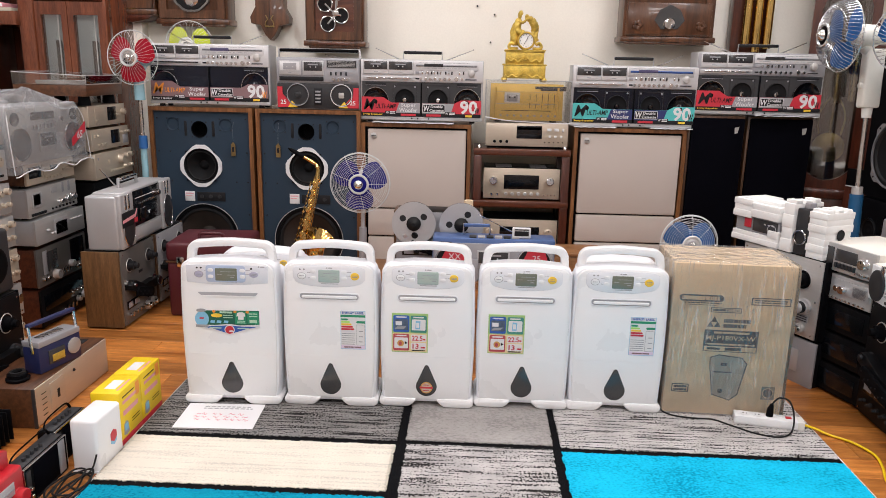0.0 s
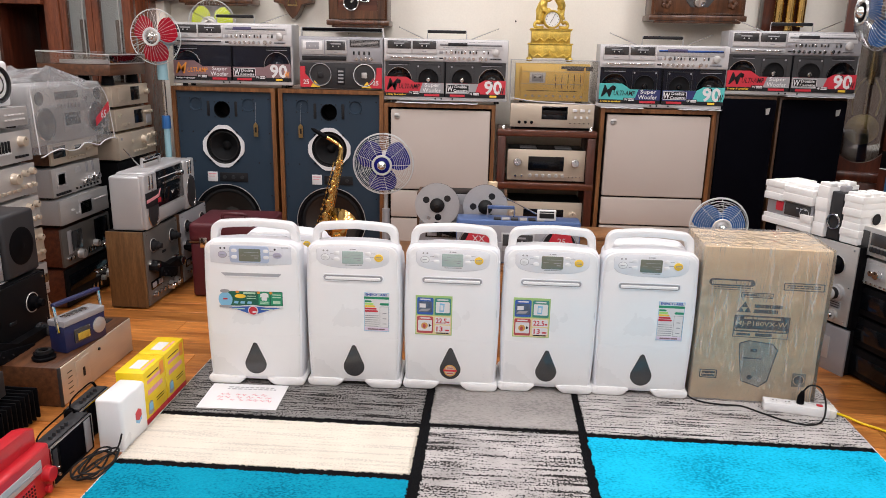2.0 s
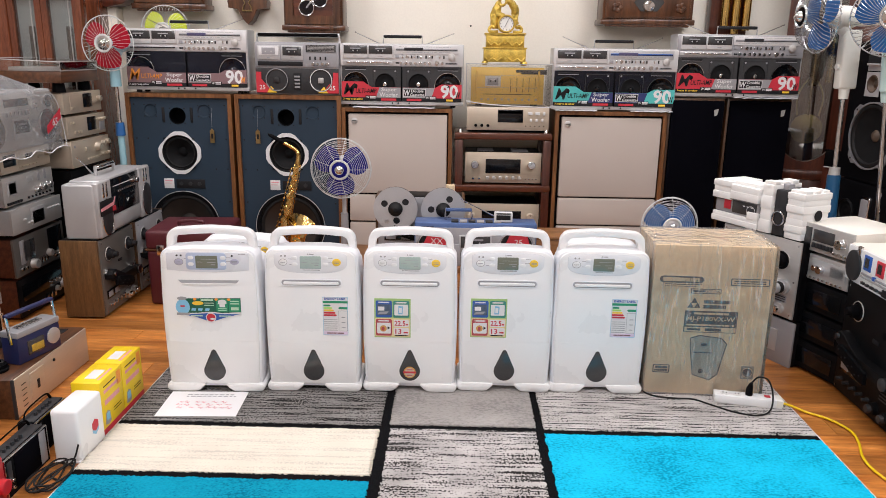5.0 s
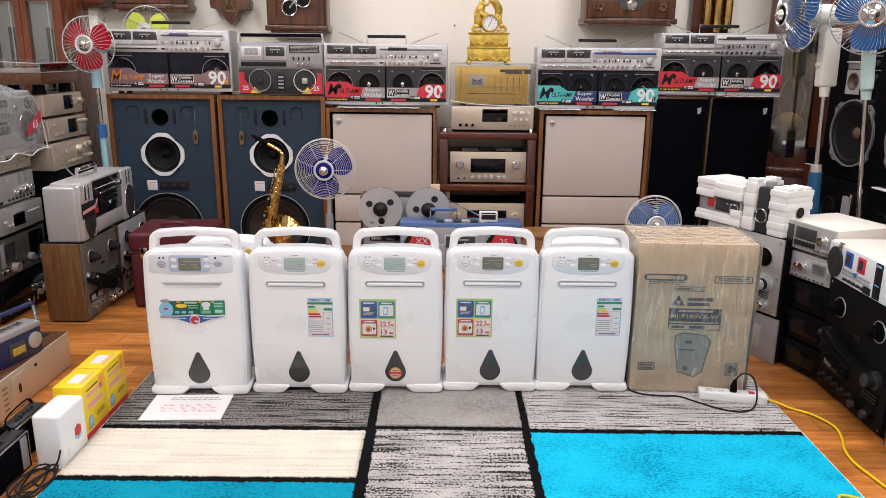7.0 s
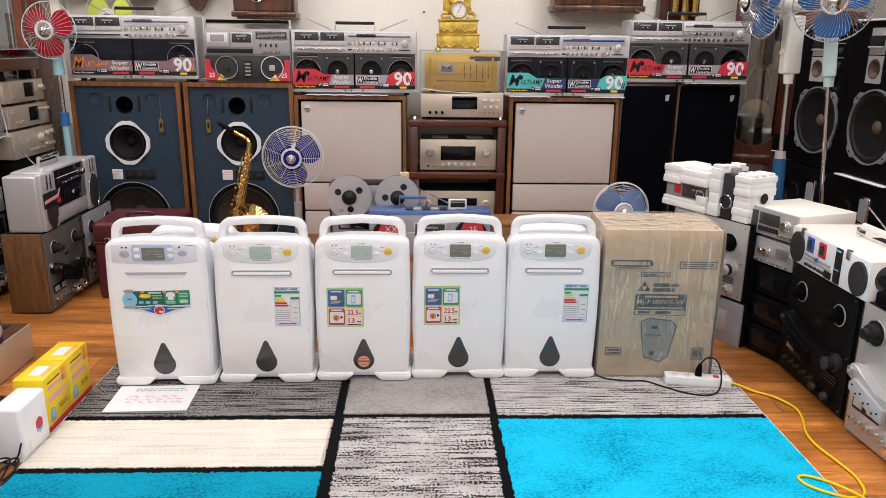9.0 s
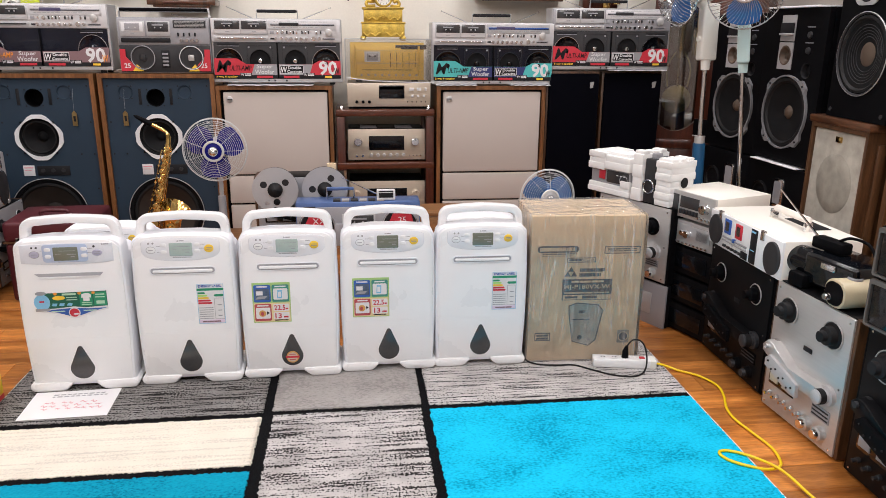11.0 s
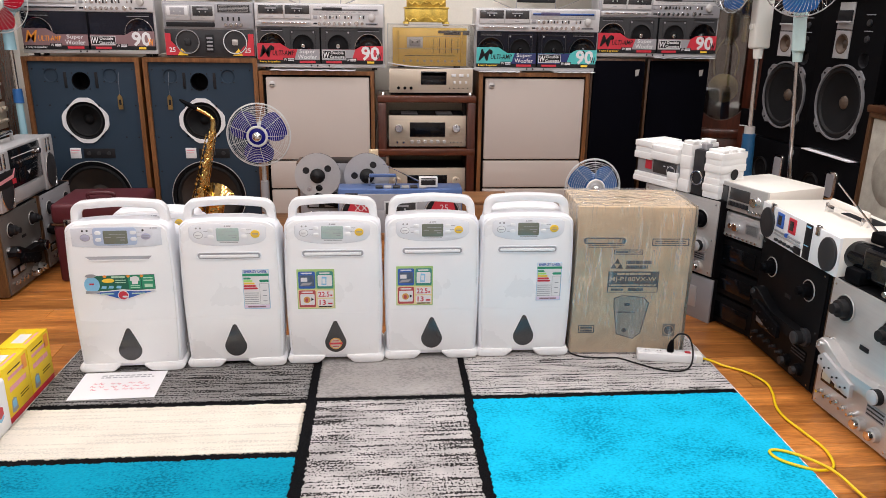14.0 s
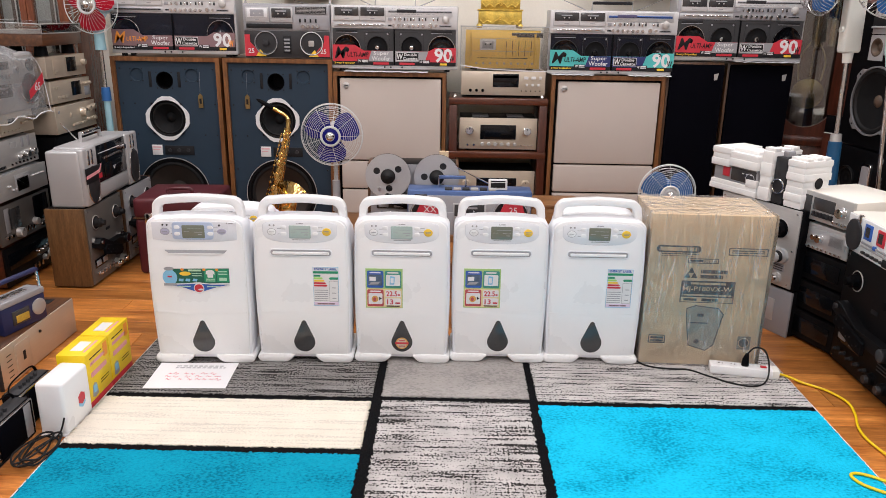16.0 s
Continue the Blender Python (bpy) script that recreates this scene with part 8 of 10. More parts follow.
for i in range(17):
    u = i / 16
    row = []
    for k in range(44):
        a = 2 * math.pi * k / 44
        cx, cy = math.cos(a), math.sin(a)
        q = max(abs(cx), abs(cy))
        x, yy = cx / q * BX / 2, cy / q * BD / 2 + BD / 2 - 0.02
        spread = 1.0 + 0.07 * (1 - u) ** 2 - 0.10 * max(0, u - 0.82) / 0.18
        peak = 0.05 * max(0, u - 0.8) / 0.2 * math.exp(-((x + 0.20) / 0.16) ** 2)
        z = -0.03 + (BZ + 0.03) * u + peak - 0.035 * max(0, u - 0.8) / 0.2 * (1 + math.sin(x * 9))
        w_ = 0.014 * noise.noise(Vector((x * 7, yy * 7, z * 6))) + 0.006 * noise.noise(Vector((x * 22, yy * 22, z * 16)))
        row.append(bag.verts.new((x * spread + cx * w_, (yy - BD / 2 + 0.02) * spread + BD / 2 - 0.02 + cy * (w_ + 0.008), z + w_ * 0.8)))
    rows.append(row)
for p, q in zip(rows, rows[1:]):
    for k in range(44):
        bag.faces.new((p[k], p[(k + 1) % 44], q[(k + 1) % 44], q[k]))
bag.faces.new(rows[-1])
pbag = thing("plastic_bag", left(-2.045, 3.47, 0.835), "milky clear plastic bag draped over a radio recorder", "plastic bag")
part("film", bag, "bag", pbag)
part("bag_hem", tube(nb(), [(BX / 2 * 1.06 * (1 - 2 * k / 20), -0.045 - 0.008 * math.sin(k * 1.3), -0.03 + 0.012 * math.sin(k * 0.9)) for k in range(21)], 0.003, 6), "bone", pbag, "folded white hem")
for sx in (-1, 1):
    part("bag_fold", tube(nb(), smooth_path([(sx * 0.34, -0.04, -0.03), (sx * 0.335, -0.03, 0.1), (sx * 0.325, -0.02, 0.2), (sx * 0.30, 0.0, 0.26)], 5), 0.0025, 6), "bone", pbag)
stp = part("sale_sticker", prism(nb(), [(0.15, 0.055), (0.29, 0.125), (0.29, 0.175), (0.15, 0.095)], -0.050, -0.048), "redprint", pbag, "red and white sticker")
part("sticker_text", text(nb(), "65", 0.225, 0.112, 0.04, -0.052, 0.055, 0.2, 0.015), "bone", stp)

# nearer stack
for z, hh, face, feats, lab in ((0.0, 0.16, "champ", AMPA, "champagne amplifier low in the nearer stack"), (0.162, 0.16, "silver", AMP, "silver amplifier in the nearer stack"), (0.324, 0.16, "champ", AMPA, "champagne amplifier in the nearer stack"),
                               (0.486, 0.15, "silver", AMPA, "silver amplifier with large volume knob"), (0.638, 0.145, "silver", AMPA, "silver tuner amplifier with round knob"), (0.785, 0.145, "silver", [("k", 0.33, 0.66, 0.024, "champ"), ("row", 0.0, 0.55, 0.14, 4, 0.006, 0.05, "ink"), ("row", 0.0, 0.35, 0.14, 4, 0.016, 0.008, "bone"), ("row", 0.24, 0.18, 0.4, 4, 0.016, 0.01, "ink"), ("k", -0.1, 0.6, 0.02, "champ")], "silver amplifier with tone sliders"),
                               (0.94, 0.09, "silver", [("w", -0.1, 0.5, 0.1, 0.05, "blackgloss"), ("row", 0.15, 0.62, 0.42, 6, 0.007, 0.006, "bone"), ("row", 0.15, 0.35, 0.42, 6, 0.007, 0.006, "bone")], "slim silver disc player on the nearer stack")):
    component("amplifier", left(-2.0 + 0.004 * ((z * 37) % 3 - 1), 2.84, z), 0.44, hh, 0.32, face, "silverpl", feats, lab, G)
ws = thing("boombox", left(-2.02, 2.80, 1.032), "white radio with round dark speakers on the stack", "boombox", "small radios")
part("body", box(nb(), -0.22, 0.2, 0, 0.14, 0, 0.19, 0.015, 3), "white", ws)
for x in (-0.12, 0.12):
    driver(ws, x, 0.095, 0.075, -0.001, "darkgrey", "rubber", "darkgrey", "darkgrey", 0.02, "speaker")

# upright tape decks with the silver radio on top
TD = "upright tape decks"
reel_deck(left(-1.665, 3.545, 0), 0.41, 0.402, 0.19, "deckface", "deckwood", "upright reel tape deck with teak sides", "bare", 0.032, "ink", TD)
reel_deck(left(-1.66, 3.955, 0), 0.39, 0.402, 0.19, "greypl", "walnut", "upright silver reel tape deck beside the burgundy case", "bare", 0.034, "ink", TD)
gb = thing("boombox", left(-1.66, 3.69, 0.404, 1), "large silver-grey radio recorder standing on the tape decks", "boombox", "small radios")
w, h = 0.655, 0.285
part("body", box(nb(), -w / 2, w / 2, 0.012, 0.17, 0, h - 0.012, 0.012, 3), "silverpl", gb)
part("shoulder", box(nb(), -w / 2 + 0.05, w / 2 - 0.05, 0.004, 0.155, 0.05, h, 0.01, 3), "silverpl", gb)
for sxx in (-1, 1):
    x = sxx * (w / 2 - 0.078)
    pod = part("speaker_pod", box(nb(), x - 0.073, x + 0.073, -0.008, 0.03, 0.004, h - 0.004, 0.01, 3), "silverpl", gb)
    part("speaker_grille", prism(nb(), [(x + 0.058 * math.cos(a), 0.1 + 0.088 * math.sin(a)) for a in np.linspace(0, 2 * math.pi, 36, endpoint=False)], -0.014, -0.006, 0.003), "darkgrey", pod)
    part("grille_rim", tube(nb(), [(x + 0.06 * math.cos(a), -0.011, 0.1 + 0.09 * math.sin(a)) for a in np.linspace(0, 2 * math.pi, 40, endpoint=False)], 0.003, 6, True), "chrome", pod)
    for k in range(2):
        part("chrome_bar", box(nb(), x - 0.03 + 0.035 * k, x - 0.012 + 0.035 * k, -0.012, -0.006, 0.2, 0.272, 0.003), "chrome", pod)
ct = part("centre_panel", box(nb(), -0.17, 0.17, -0.002, 0.02, 0.09, h - 0.012, 0.004), "blackgloss", gb)
part("lower_panel", box(nb(), -0.17, 0.17, -0.006, 0.02, 0.02, 0.085, 0.006), "silverpl", gb)
for k in range(9):
    part("slider", box(nb(), -0.1 + 0.025 * k, -0.088 + 0.025 * k, -0.009, -0.002, 0.2, 0.21, 0.001), "chrome", ct)
knob("volume_knob", ct, 0.135, 0.225, 0.016, 0.016, "chrome", -0.002)
part("cassette_lid", box(nb(), -0.1, 0.1, -0.008, -0.002, 0.105, 0.175, 0.003), "blackgloss", ct)
part("chevron", prism(nb(), [(-0.014, 0.15), (-0.01, 0.15), (0, 0.138), (0.01, 0.15), (0.014, 0.15), (0, 0.132)], -0.010, -0.008), "bone", ct)
part("deck_print", bars(nb(), -0.15, 0.1, 0.235, 0.004, -0.003, 9, 3), "bone", ct)
bs = part("band_sticker", box(nb(), -w / 2 - 0.0, -0.155, -0.016, -0.012, 0.115, 0.19, 0.001), "ink", gb, "black and red band sticker")
part("sticker_stripe", prism(nb(), [(-w / 2, 0.155), (-0.19, 0.165), (-0.165, 0.19), (-0.16, 0.19), (-0.185, 0.15), (-w / 2, 0.14)], -0.018, -0.016), "pinkprint", bs)
part("sticker_mark", box(nb(), -0.2, -0.165, -0.018, -0.016, 0.122, 0.145), "redprint", bs)
hb = part("handle", tube(nb(), [(-0.12, 0.09, h), (-0.12, 0.09, h + 0.04), (0.09, 0.09, h + 0.04), (0.09, 0.09, h)], 0.009, 8), "silverpl", gb)
part("handle_grip", box(nb(), -0.11, 0.08, 0.075, 0.105, h + 0.032, h + 0.05, 0.006), "chrome", hb)
part("aerial", tube(nb(), [(-0.05, 0.14, h), (-0.16, 0.16, h + 0.10)], [0.004, 0.002], 6), "chrome", gb)

# black deck, radio and amplifier nearest the camera
reel_deck(left(-1.765, 2.44, 0, 0), 0.50, 0.405, 0.2, "blackmetal", "black", "black upright reel tape deck behind the wooden console", "bare", 0.036, "black", TD)
ps = thing("paper_sheet", left(-1.80, 2.36, 0.406), "white sheet of paper on the black tape deck", "paper", "loose papers")
part("sheet", box(nb(), -0.17, 0.16, 0.0, 0.14, 0, 0.002), "paper", ps)
lb = thing("boombox", left(-1.78, 2.42, 0.409), "silver radio recorder with detachable black speaker", "boombox", "small radios")
part("body", box(nb(), -0.30, 0.06, 0.02, 0.16, 0, 0.31, 0.008), "silverpl", lb)
part("front_plate", box(nb(), -0.295, 0.055, 0.01, 0.03, 0.01, 0.24, 0.003), "silver", lb)
for k in range(4):
    part("scale_strip", box(nb(), -0.28, 0.04, 0.006, 0.012, 0.04 + 0.05 * k, 0.065 + 0.05 * k, 0.001), "smoke" if k % 2 else "greypl", lb)
part("speaker_box", box(nb(), 0.065, 0.27, 0.0, 0.14, 0.0, 0.255, 0.015, 3), "darkgrey", lb, "black detachable speaker")
part("speaker_dome", lathe(nb(), (0.167, -0.001, 0.12), "y", [(0.075, 0), (0.06, 0.003), (0.02, 0.001), (0.012, 0.004), (0, 0.005)], 28), "black", lb)
for k in range(6):
    part("top_key", box(nb(), -0.25 + 0.045 * k, -0.22 + 0.045 * k, 0.04, 0.09, 0.31, 0.318, 0.001), "chrome", lb)
fa = thing("power_amplifier", left(-1.55, 2.04, 0), "black power amplifier with cooling fins", "amplifier")
part("chassis", box(nb(), -0.2, 0.17, 0, 0.24, 0.01, 0.11, 0.003), "blackmetal", fa)
for k in range(15):
    part("fin", box(nb(), -0.19 + 0.024 * k, -0.184 + 0.024 * k, -0.03, 0.2, 0.012, 0.125, 0.001), "black", fa)
ga = component("amplifier", left(-1.57, 1.95, 0.127), 0.3, 0.1, 0.22, "darkgrey", "silverpl", [("k", 0.3, 0.5, 0.012, "chrome"), ("w", -0.1, 0.5, 0.12, 0.04, "amber")], "small grey amplifier on the finned amplifier")

# wooden console with blue radio
wcn = thing("music_console", left(-1.495, 2.56, 0), "walnut music console with brushed metal front on the floor", "console")
part("cabinet", box(nb(), -0.27, 0.27, 0.006, 0.255, 0.0, 0.155, 0.003), "walnuth", wcn)
fpl = part("front_plate", box(nb(), -0.266, 0.268, 0.0, 0.012, 0.004, 0.152, 0.002), "champ", wcn, "brushed metal front")
part("front_edge", box(nb(), -0.272, -0.264, -0.002, 0.01, 0.0, 0.155, 0.002), "darkgrey", wcn)
pd = part("panel_door", box(nb(), -0.17, -0.075, -0.003, 0.002, 0.012, 0.135, 0.001), "champ", fpl)
part("door_slot", box(nb(), -0.128, -0.112, -0.0045, -0.002, 0.06, 0.095, 0.001), "ink", pd)
part("lock", cyl(nb(), (0.0, -0.002, 0.12), "y", 0.006, 0.006, seg=12), "ink", fpl)
for k in range(5):
    part("scale_mark", box(nb(), -0.225, -0.195, -0.001, 0.001, 0.03 + 0.021 * k, 0.033 + 0.021 * k), "ink", fpl)
part("lid_gap", box(nb(), 0.19, 0.24, 0.06, 0.16, 0.155, 0.157, 0.001), "ink", wcn)
pk = thing("lens_adapter", pose(-1.60, 2.37, 0.155), "black ring-shaped lens adapter on the console", "camera part")
part("ring_low", lathe(nb(), (0, 0, 0), "z", [(0.022, 0), (0.04, 0), (0.042, 0.01), (0.036, 0.014), (0.036, 0.026), (0.022, 0.026), (0.022, 0.0)], 28), "black", pk)
part("ring_top", lathe(nb(), (0, 0, 0.026), "z", [(0.018, 0), (0.028, 0), (0.028, 0.01), (0.018, 0.01), (0.018, 0)], 28), "rubber", pk)
br = thing("portable_radio", left(-1.515, 2.52, 0.156, -14), "navy blue portable radio with silver top and raised handle", "radio", "small radios")
part("body", box(nb(), -0.105, 0.105, 0, 0.075, 0, 0.105, 0.005), "navy", br)
part("top_deck", box(nb(), -0.105, 0.105, -0.003, 0.078, 0.104, 0.128, 0.004), "greypl", br)
for k in range(6):
    part("key", box(nb(), -0.07 + 0.02 * k, -0.054 + 0.02 * k, 0.02, 0.05, 0.128, 0.134, 0.001), "chrome", br)
part("dial_window", box(nb(), -0.06, 0.02, -0.004, 0.002, 0.025, 0.08, 0.002), "smoke", br)
part("dial_scale", box(nb(), -0.045, 0.015, -0.006, -0.003, 0.032, 0.06, 0.001), "amber", br)
part("speaker", lathe(nb(), (0.068, 0, 0.058), "y", [(0.032, 0), (0.032, 0.005), (0.027, 0.007), (0, 0.006)], 24), "silver", br)
hn = part("handle_arm", tube(nb(), [(-0.112, 0.02, 0.085), (-0.112, 0.03, 0.19)], 0.006, 8), "chrome", br)
part("handle_arm", tube(nb(), [(0.112, 0.02, 0.085), (0.112, 0.03, 0.19)], 0.006, 8), "chrome", br)
part("handle_bar", box(nb(), -0.116, 0.116, 0.02, 0.042, 0.185, 0.2, 0.005), "navy", br)

# floor things along the rug
for yy, k in ((2.27, 0), (2.44, 1)):
    yb = thing("bulb_box", left(-1.128, yy + 0.0, 0.0, 0), "bright yellow cardboard box with pink print on the floor", "box", "yellow boxes")
    part("carton", box(nb(), -0.083, 0.083, 0, 0.10, 0.022, 0.2, 0.002), "yellow", yb)
    part("red_foot", box(nb(), -0.0835, 0.0835, -0.0005, 0.1005, 0.0, 0.022, 0.002), "redprint", yb)
    pr = bars(bars(nb(), -0.06, 0.05, 0.155, 0.012, -0.001, 5, 4), -0.06, 0.055, 0.115, 0.018, -0.001, 6, 8)
    part("title_print", pr, "pinkprint", yb)
    part("small_print", bars(bars(bars(nb(), -0.06, 0.03, 0.175, 0.004, -0.001, 7, 4), 0.0, 0.06, 0.07, 0.003, -0.001, 5, 6), 0.0, 0.06, 0.06, 0.003, -0.001, 5, 7), "ink", yb)
    pic = part("lamp_picture", prism(nb(), [(-0.065, 0.035), (-0.06, 0.075), (-0.045, 0.082), (-0.03, 0.075), (-0.025, 0.035), (-0.045, 0.03)], -0.001, 0), "greypl", yb)
    part("picture_glass", prism(nb(), rrect(-0.045, 0.06, 0.024, 0.026, 0.004), -0.002, -0.001), "skyprint", pic)
    part("top_picture", box(nb(), -0.045, 0.03, 0.03, 0.07, 0.2, 0.201), "bone", yb)
    part("top_print", box(nb(), -0.055, 0.045, 0.014, 0.022, 0.2, 0.2008), "pinkprint", yb)
    part("corner_picture", prism(nb(), rrect(0.055, 0.165, 0.03, 0.05, 0.004), -0.001, 0), "orangeprint", yb)
wb2 = thing("white_appliance_box", pose(-1.165, 2.01, 0.0, 0, 0, -2), "white plastic box-shaped device with red and blue emblem", "device")
part("shell", box(nb(), -0.046, 0.046, 0, 0.16, 0.0, 0.187, 0.012, 3), "white", wb2)
eb = part("emblem", prism(nb(), [(0.022 * math.cos(radians(30 + 60 * k)), 0.022 * math.sin(radians(30 + 60 * k))) for k in range(6)], -0.0005, 0.001), "redprint", wb2)
eb.matrix_basis = pose(0.0465, 0.10, 0.088, 0, 0, 90)
eb2 = part("emblem_base", prism(nb(), [(0.022 * math.cos(radians(30 + 60 * k)), 0.022 * math.sin(radians(30 + 60 * k)) - 0.012) for k in range(6)], -0.0003, 0.001), "skyprint", wb2)
eb2.matrix_basis = pose(0.0464, 0.10, 0.088, 0, 0, 90)
part("base_lip", box(nb(), -0.047, 0.047, -0.001, 0.161, 0.0, 0.008, 0.002), "white2", wb2)


def field_radio(m, w, h, d, label):
    t = thing("portable_radio", m, label, "radio", "small radios")
    part("body", box(nb(), -w / 2, w / 2, 0, d, 0, h, 0.004), "black", t)
    part("chrome_frame", frame_prism(nb(), rrect(0, h / 2, w, h, 0.004), rrect(0, h / 2, w - 0.008, h - 0.008, 0.004), -0.003, 0.003), "chrome", t)
    part("grille", box(nb(), -w / 2 + 0.05, w / 2 - 0.05, -0.002, 0.002, 0.012, h - 0.012, 0.001), "cloth", t)
    part("dial_strip", box(nb(), w / 2 - 0.046, w / 2 - 0.012, -0.003, 0.002, 0.01, h - 0.01, 0.001), "greypl", t)
    for k in range(2):
        knob("knob", t, -w / 2 + 0.025, 0.03 + 0.022 * k, 0.007, 0.012, "chrome")
    part("scale_strip", box(nb(), -w / 2 + 0.012, -w / 2 + 0.034, -0.003, 0.002, 0.055, h - 0.015, 0.001), "darkgrey", t)
    part("top_frame", box(nb(), -w / 2 + 0.006, w / 2 - 0.006, 0.006, d - 0.006, h, h + 0.003, 0.001), "darkgrey", t)
    for k in range(5):
        part("top_switch", cyl(nb(), (-w / 2 + 0.05 + 0.022 * k, d * 0.4, h + 0.008), "z", 0.006, 0.012, seg=12), "darkgrey", t)
    part("carry_strap", tube(nb(), smooth_path([(-w / 2 + 0.008, d * 0.7, h - 0.01), (-w / 2 + 0.03, d * 0.75, h + 0.022), (0, d * 0.75, h + 0.03), (w / 2 - 0.03, d * 0.75, h + 0.026), (w / 2 - 0.008, d * 0.7, h - 0.01)], 6), 0.0045, 8, flat=0.6), "black", t)
    return t


field_radio(left(-1.238, 1.915, 0, 0), 0.232, 0.128, 0.065, "black portable radio with chrome edges on the floor")
field_radio(left(-1.275, 2.13, 0, 0), 0.19, 0.128, 0.06, "black portable radio beside the white device")
rr_ = thing("portable_radio", left(-1.232, 1.645, 0, 0), "bright red plastic portable radio with carrying handle", "radio", "small radios")
part("body", box(nb(), -0.15, 0.15, 0, 0.075, 0, 0.155, 0.01, 3), "red", rr_)
part("handle", prism(nb(), [(-0.14, 0.15), (0.142, 0.15), (0.142, 0.2), (0.10, 0.215), (-0.13, 0.215)], 0.035, 0.075, 0.006), "red", rr_)
part("dial_scale", box(nb(), -0.13, 0.10, -0.003, 0.002, 0.085, 0.125, 0.002), "silverpl", rr_)
part("scale_lines", box(nb(), -0.125, 0.095, -0.005, -0.002, 0.103, 0.106), "greyink", rr_)
part("speaker_grille", box(nb(), -0.13, 0.06, -0.004, 0.002, 0.012, 0.075, 0.003), "red", rr_)
hs = nb()
for i in range(15):
    for j in range(5):
        cyl(hs, (-0.122 + 0.0125 * i, -0.0045, 0.02 + 0.0115 * j), "y", 0.0035, 0.002, seg=8)
tagged(part("grille_hole", hs, "ink", rr_), kind="stuff")
knob("tuning_knob", rr_, 0.115, 0.07, 0.026, 0.025, "red")
knob("volume_knob", rr_, 0.115, 0.02, 0.014, 0.012, "red")

pc = thing("paper_sheet", pose(-0.86, 2.42, 0.0145, 0, 0, 2), "white notice sheet with red handwriting lying on rug", "paper", "loose papers")
part("sheet", box(nb(), -0.148, 0.148, -0.1, 0.103, 0.0, 0.0015), "paper", pc)
pp = nb()
for k, (zz, n_, c) in enumerate(((0.075, 9, 0), (0.06, 12, 0))):
    r_ = random.Random(k)
    x = -0.08
    while x < 0.1:
        ww = r_.uniform(0.008, 0.02)
        box(pp, x, x + ww, zz - 0.004, zz + 0.004, 0.0015, 0.0019)
        x += ww + 0.006
part("heading_print", pp, "slot", pc)
pp = nb()
r_ = random.Random(4)
for zz in (0.01, -0.012, -0.035):
    x = -0.10 + r_.uniform(0, 0.04)
    while x < 0.1:
        ww = r_.uniform(0.01, 0.025)
        tube(pp, smooth_path([(x, zz, 0.0018), (x + ww * 0.3, zz + r_.uniform(0.003, 0.012), 0.0018), (x + ww * 0.6, zz - r_.uniform(0.0, 0.008), 0.0018), (x + ww, zz + 0.004, 0.0018)], 3), 0.0014, 4)
        x += ww + r_.uniform(0.006, 0.03)
part("handwriting_print", pp, "pinkprint", pc)

wl = thing("cable", pose(0, 0, 0), "coiled black power cord on the wooden floor", "cable", "cables")
r_ = random.Random(8)
pts = [(-1.12, 2.0, 0.075), (-1.13, 1.97, 0.03), (-1.18, 1.93, 0.006)]
for k in range(22):
    a = k * 1.45
    pts.append((-1.165 + (0.035 + 0.02 * r_.random()) * math.cos(a) + 0.02 * math.sin(k), 1.905 + (0.075 + 0.03 * r_.random()) * math.sin(a), 0.006 + 0.0012 * k))
part("cord", tube(nb(), smooth_path(pts, 6), 0.0032, 6), "rubber", wl)


# ---- east side ----
def right(x, y, z, turn=0.0):
    return pose(x, y, z, 0, 0, -90 + turn)


# silver deck pair with packing foam on top
SLANT = 26.0


def slant(d, z, off=0.0):
    """Pose at d metres along the slanted part of the row, facing it."""
    a = radians(SLANT)
    return pose(1.558 - math.sin(a) * d + off * math.cos(a), 2.90 + math.cos(a) * d + off * math.sin(a), z, 0, 0, SLANT)


def slant_front(d, z):
    return slant(d, z) @ pose(0, 0, 0, 0, 0, -90)


component("amplifier", slant_front(0.235, 0.0), 0.46, 0.205, 0.17, "greypl", "blackmetal", [("w", 0, 0.5, 0.3, 0.1, "silverpl")], "light grey metal unit under the silver tape deck", "row of decks", feet=False)
reel_deck(slant_front(0.235, 0.205), 0.46, 0.36, 0.17, "silver", "black", "silver reel tape deck with black sides under packing foam", "bare", 0.04, "black", "row of decks")


def foam_block(bm, x0, x1, y0, y1, z0, z1, notch):
    """Block of packing foam with a stepped end profile along y."""
    n = len(notch)
    for k in range(n):
        a, b_ = z0 + (z1 - z0) * k / n, z0 + (z1 - z0) * (k + 1) / n
        box(bm, x0 + notch[k], x1 - notch[k], y0 + notch[k] * 0.6, y1 - notch[k] * 0.6, a, b_ + 0.004 * (k < n - 1), 0.0035, 2)
    return bm


fm = thing("packing_foam", slant(0.385, 0.566, -0.012), "white polystyrene packing around a boxed cassette radio", "packing foam", "packing foam")
part("foam_tray", foam_block(nb(), 0.0, 0.19, -0.12, 0.15, 0.0, 0.045, [0.0, 0.004]), "foam", fm)
part("foam_lip", box(nb(), 0.0, 0.02, -0.12, -0.06, 0.04, 0.075, 0.004), "foam", fm)
part("foam_top", foam_block(nb(), -0.008, 0.195, -0.12, 0.04, 0.120, 0.185, [0.0, 0.003]), "foam", fm)
part("foam_top_end", foam_block(nb(), -0.004, 0.192, 0.04, 0.15, 0.110, 0.195, [0.0, 0.004, 0.0]), "foam", fm)
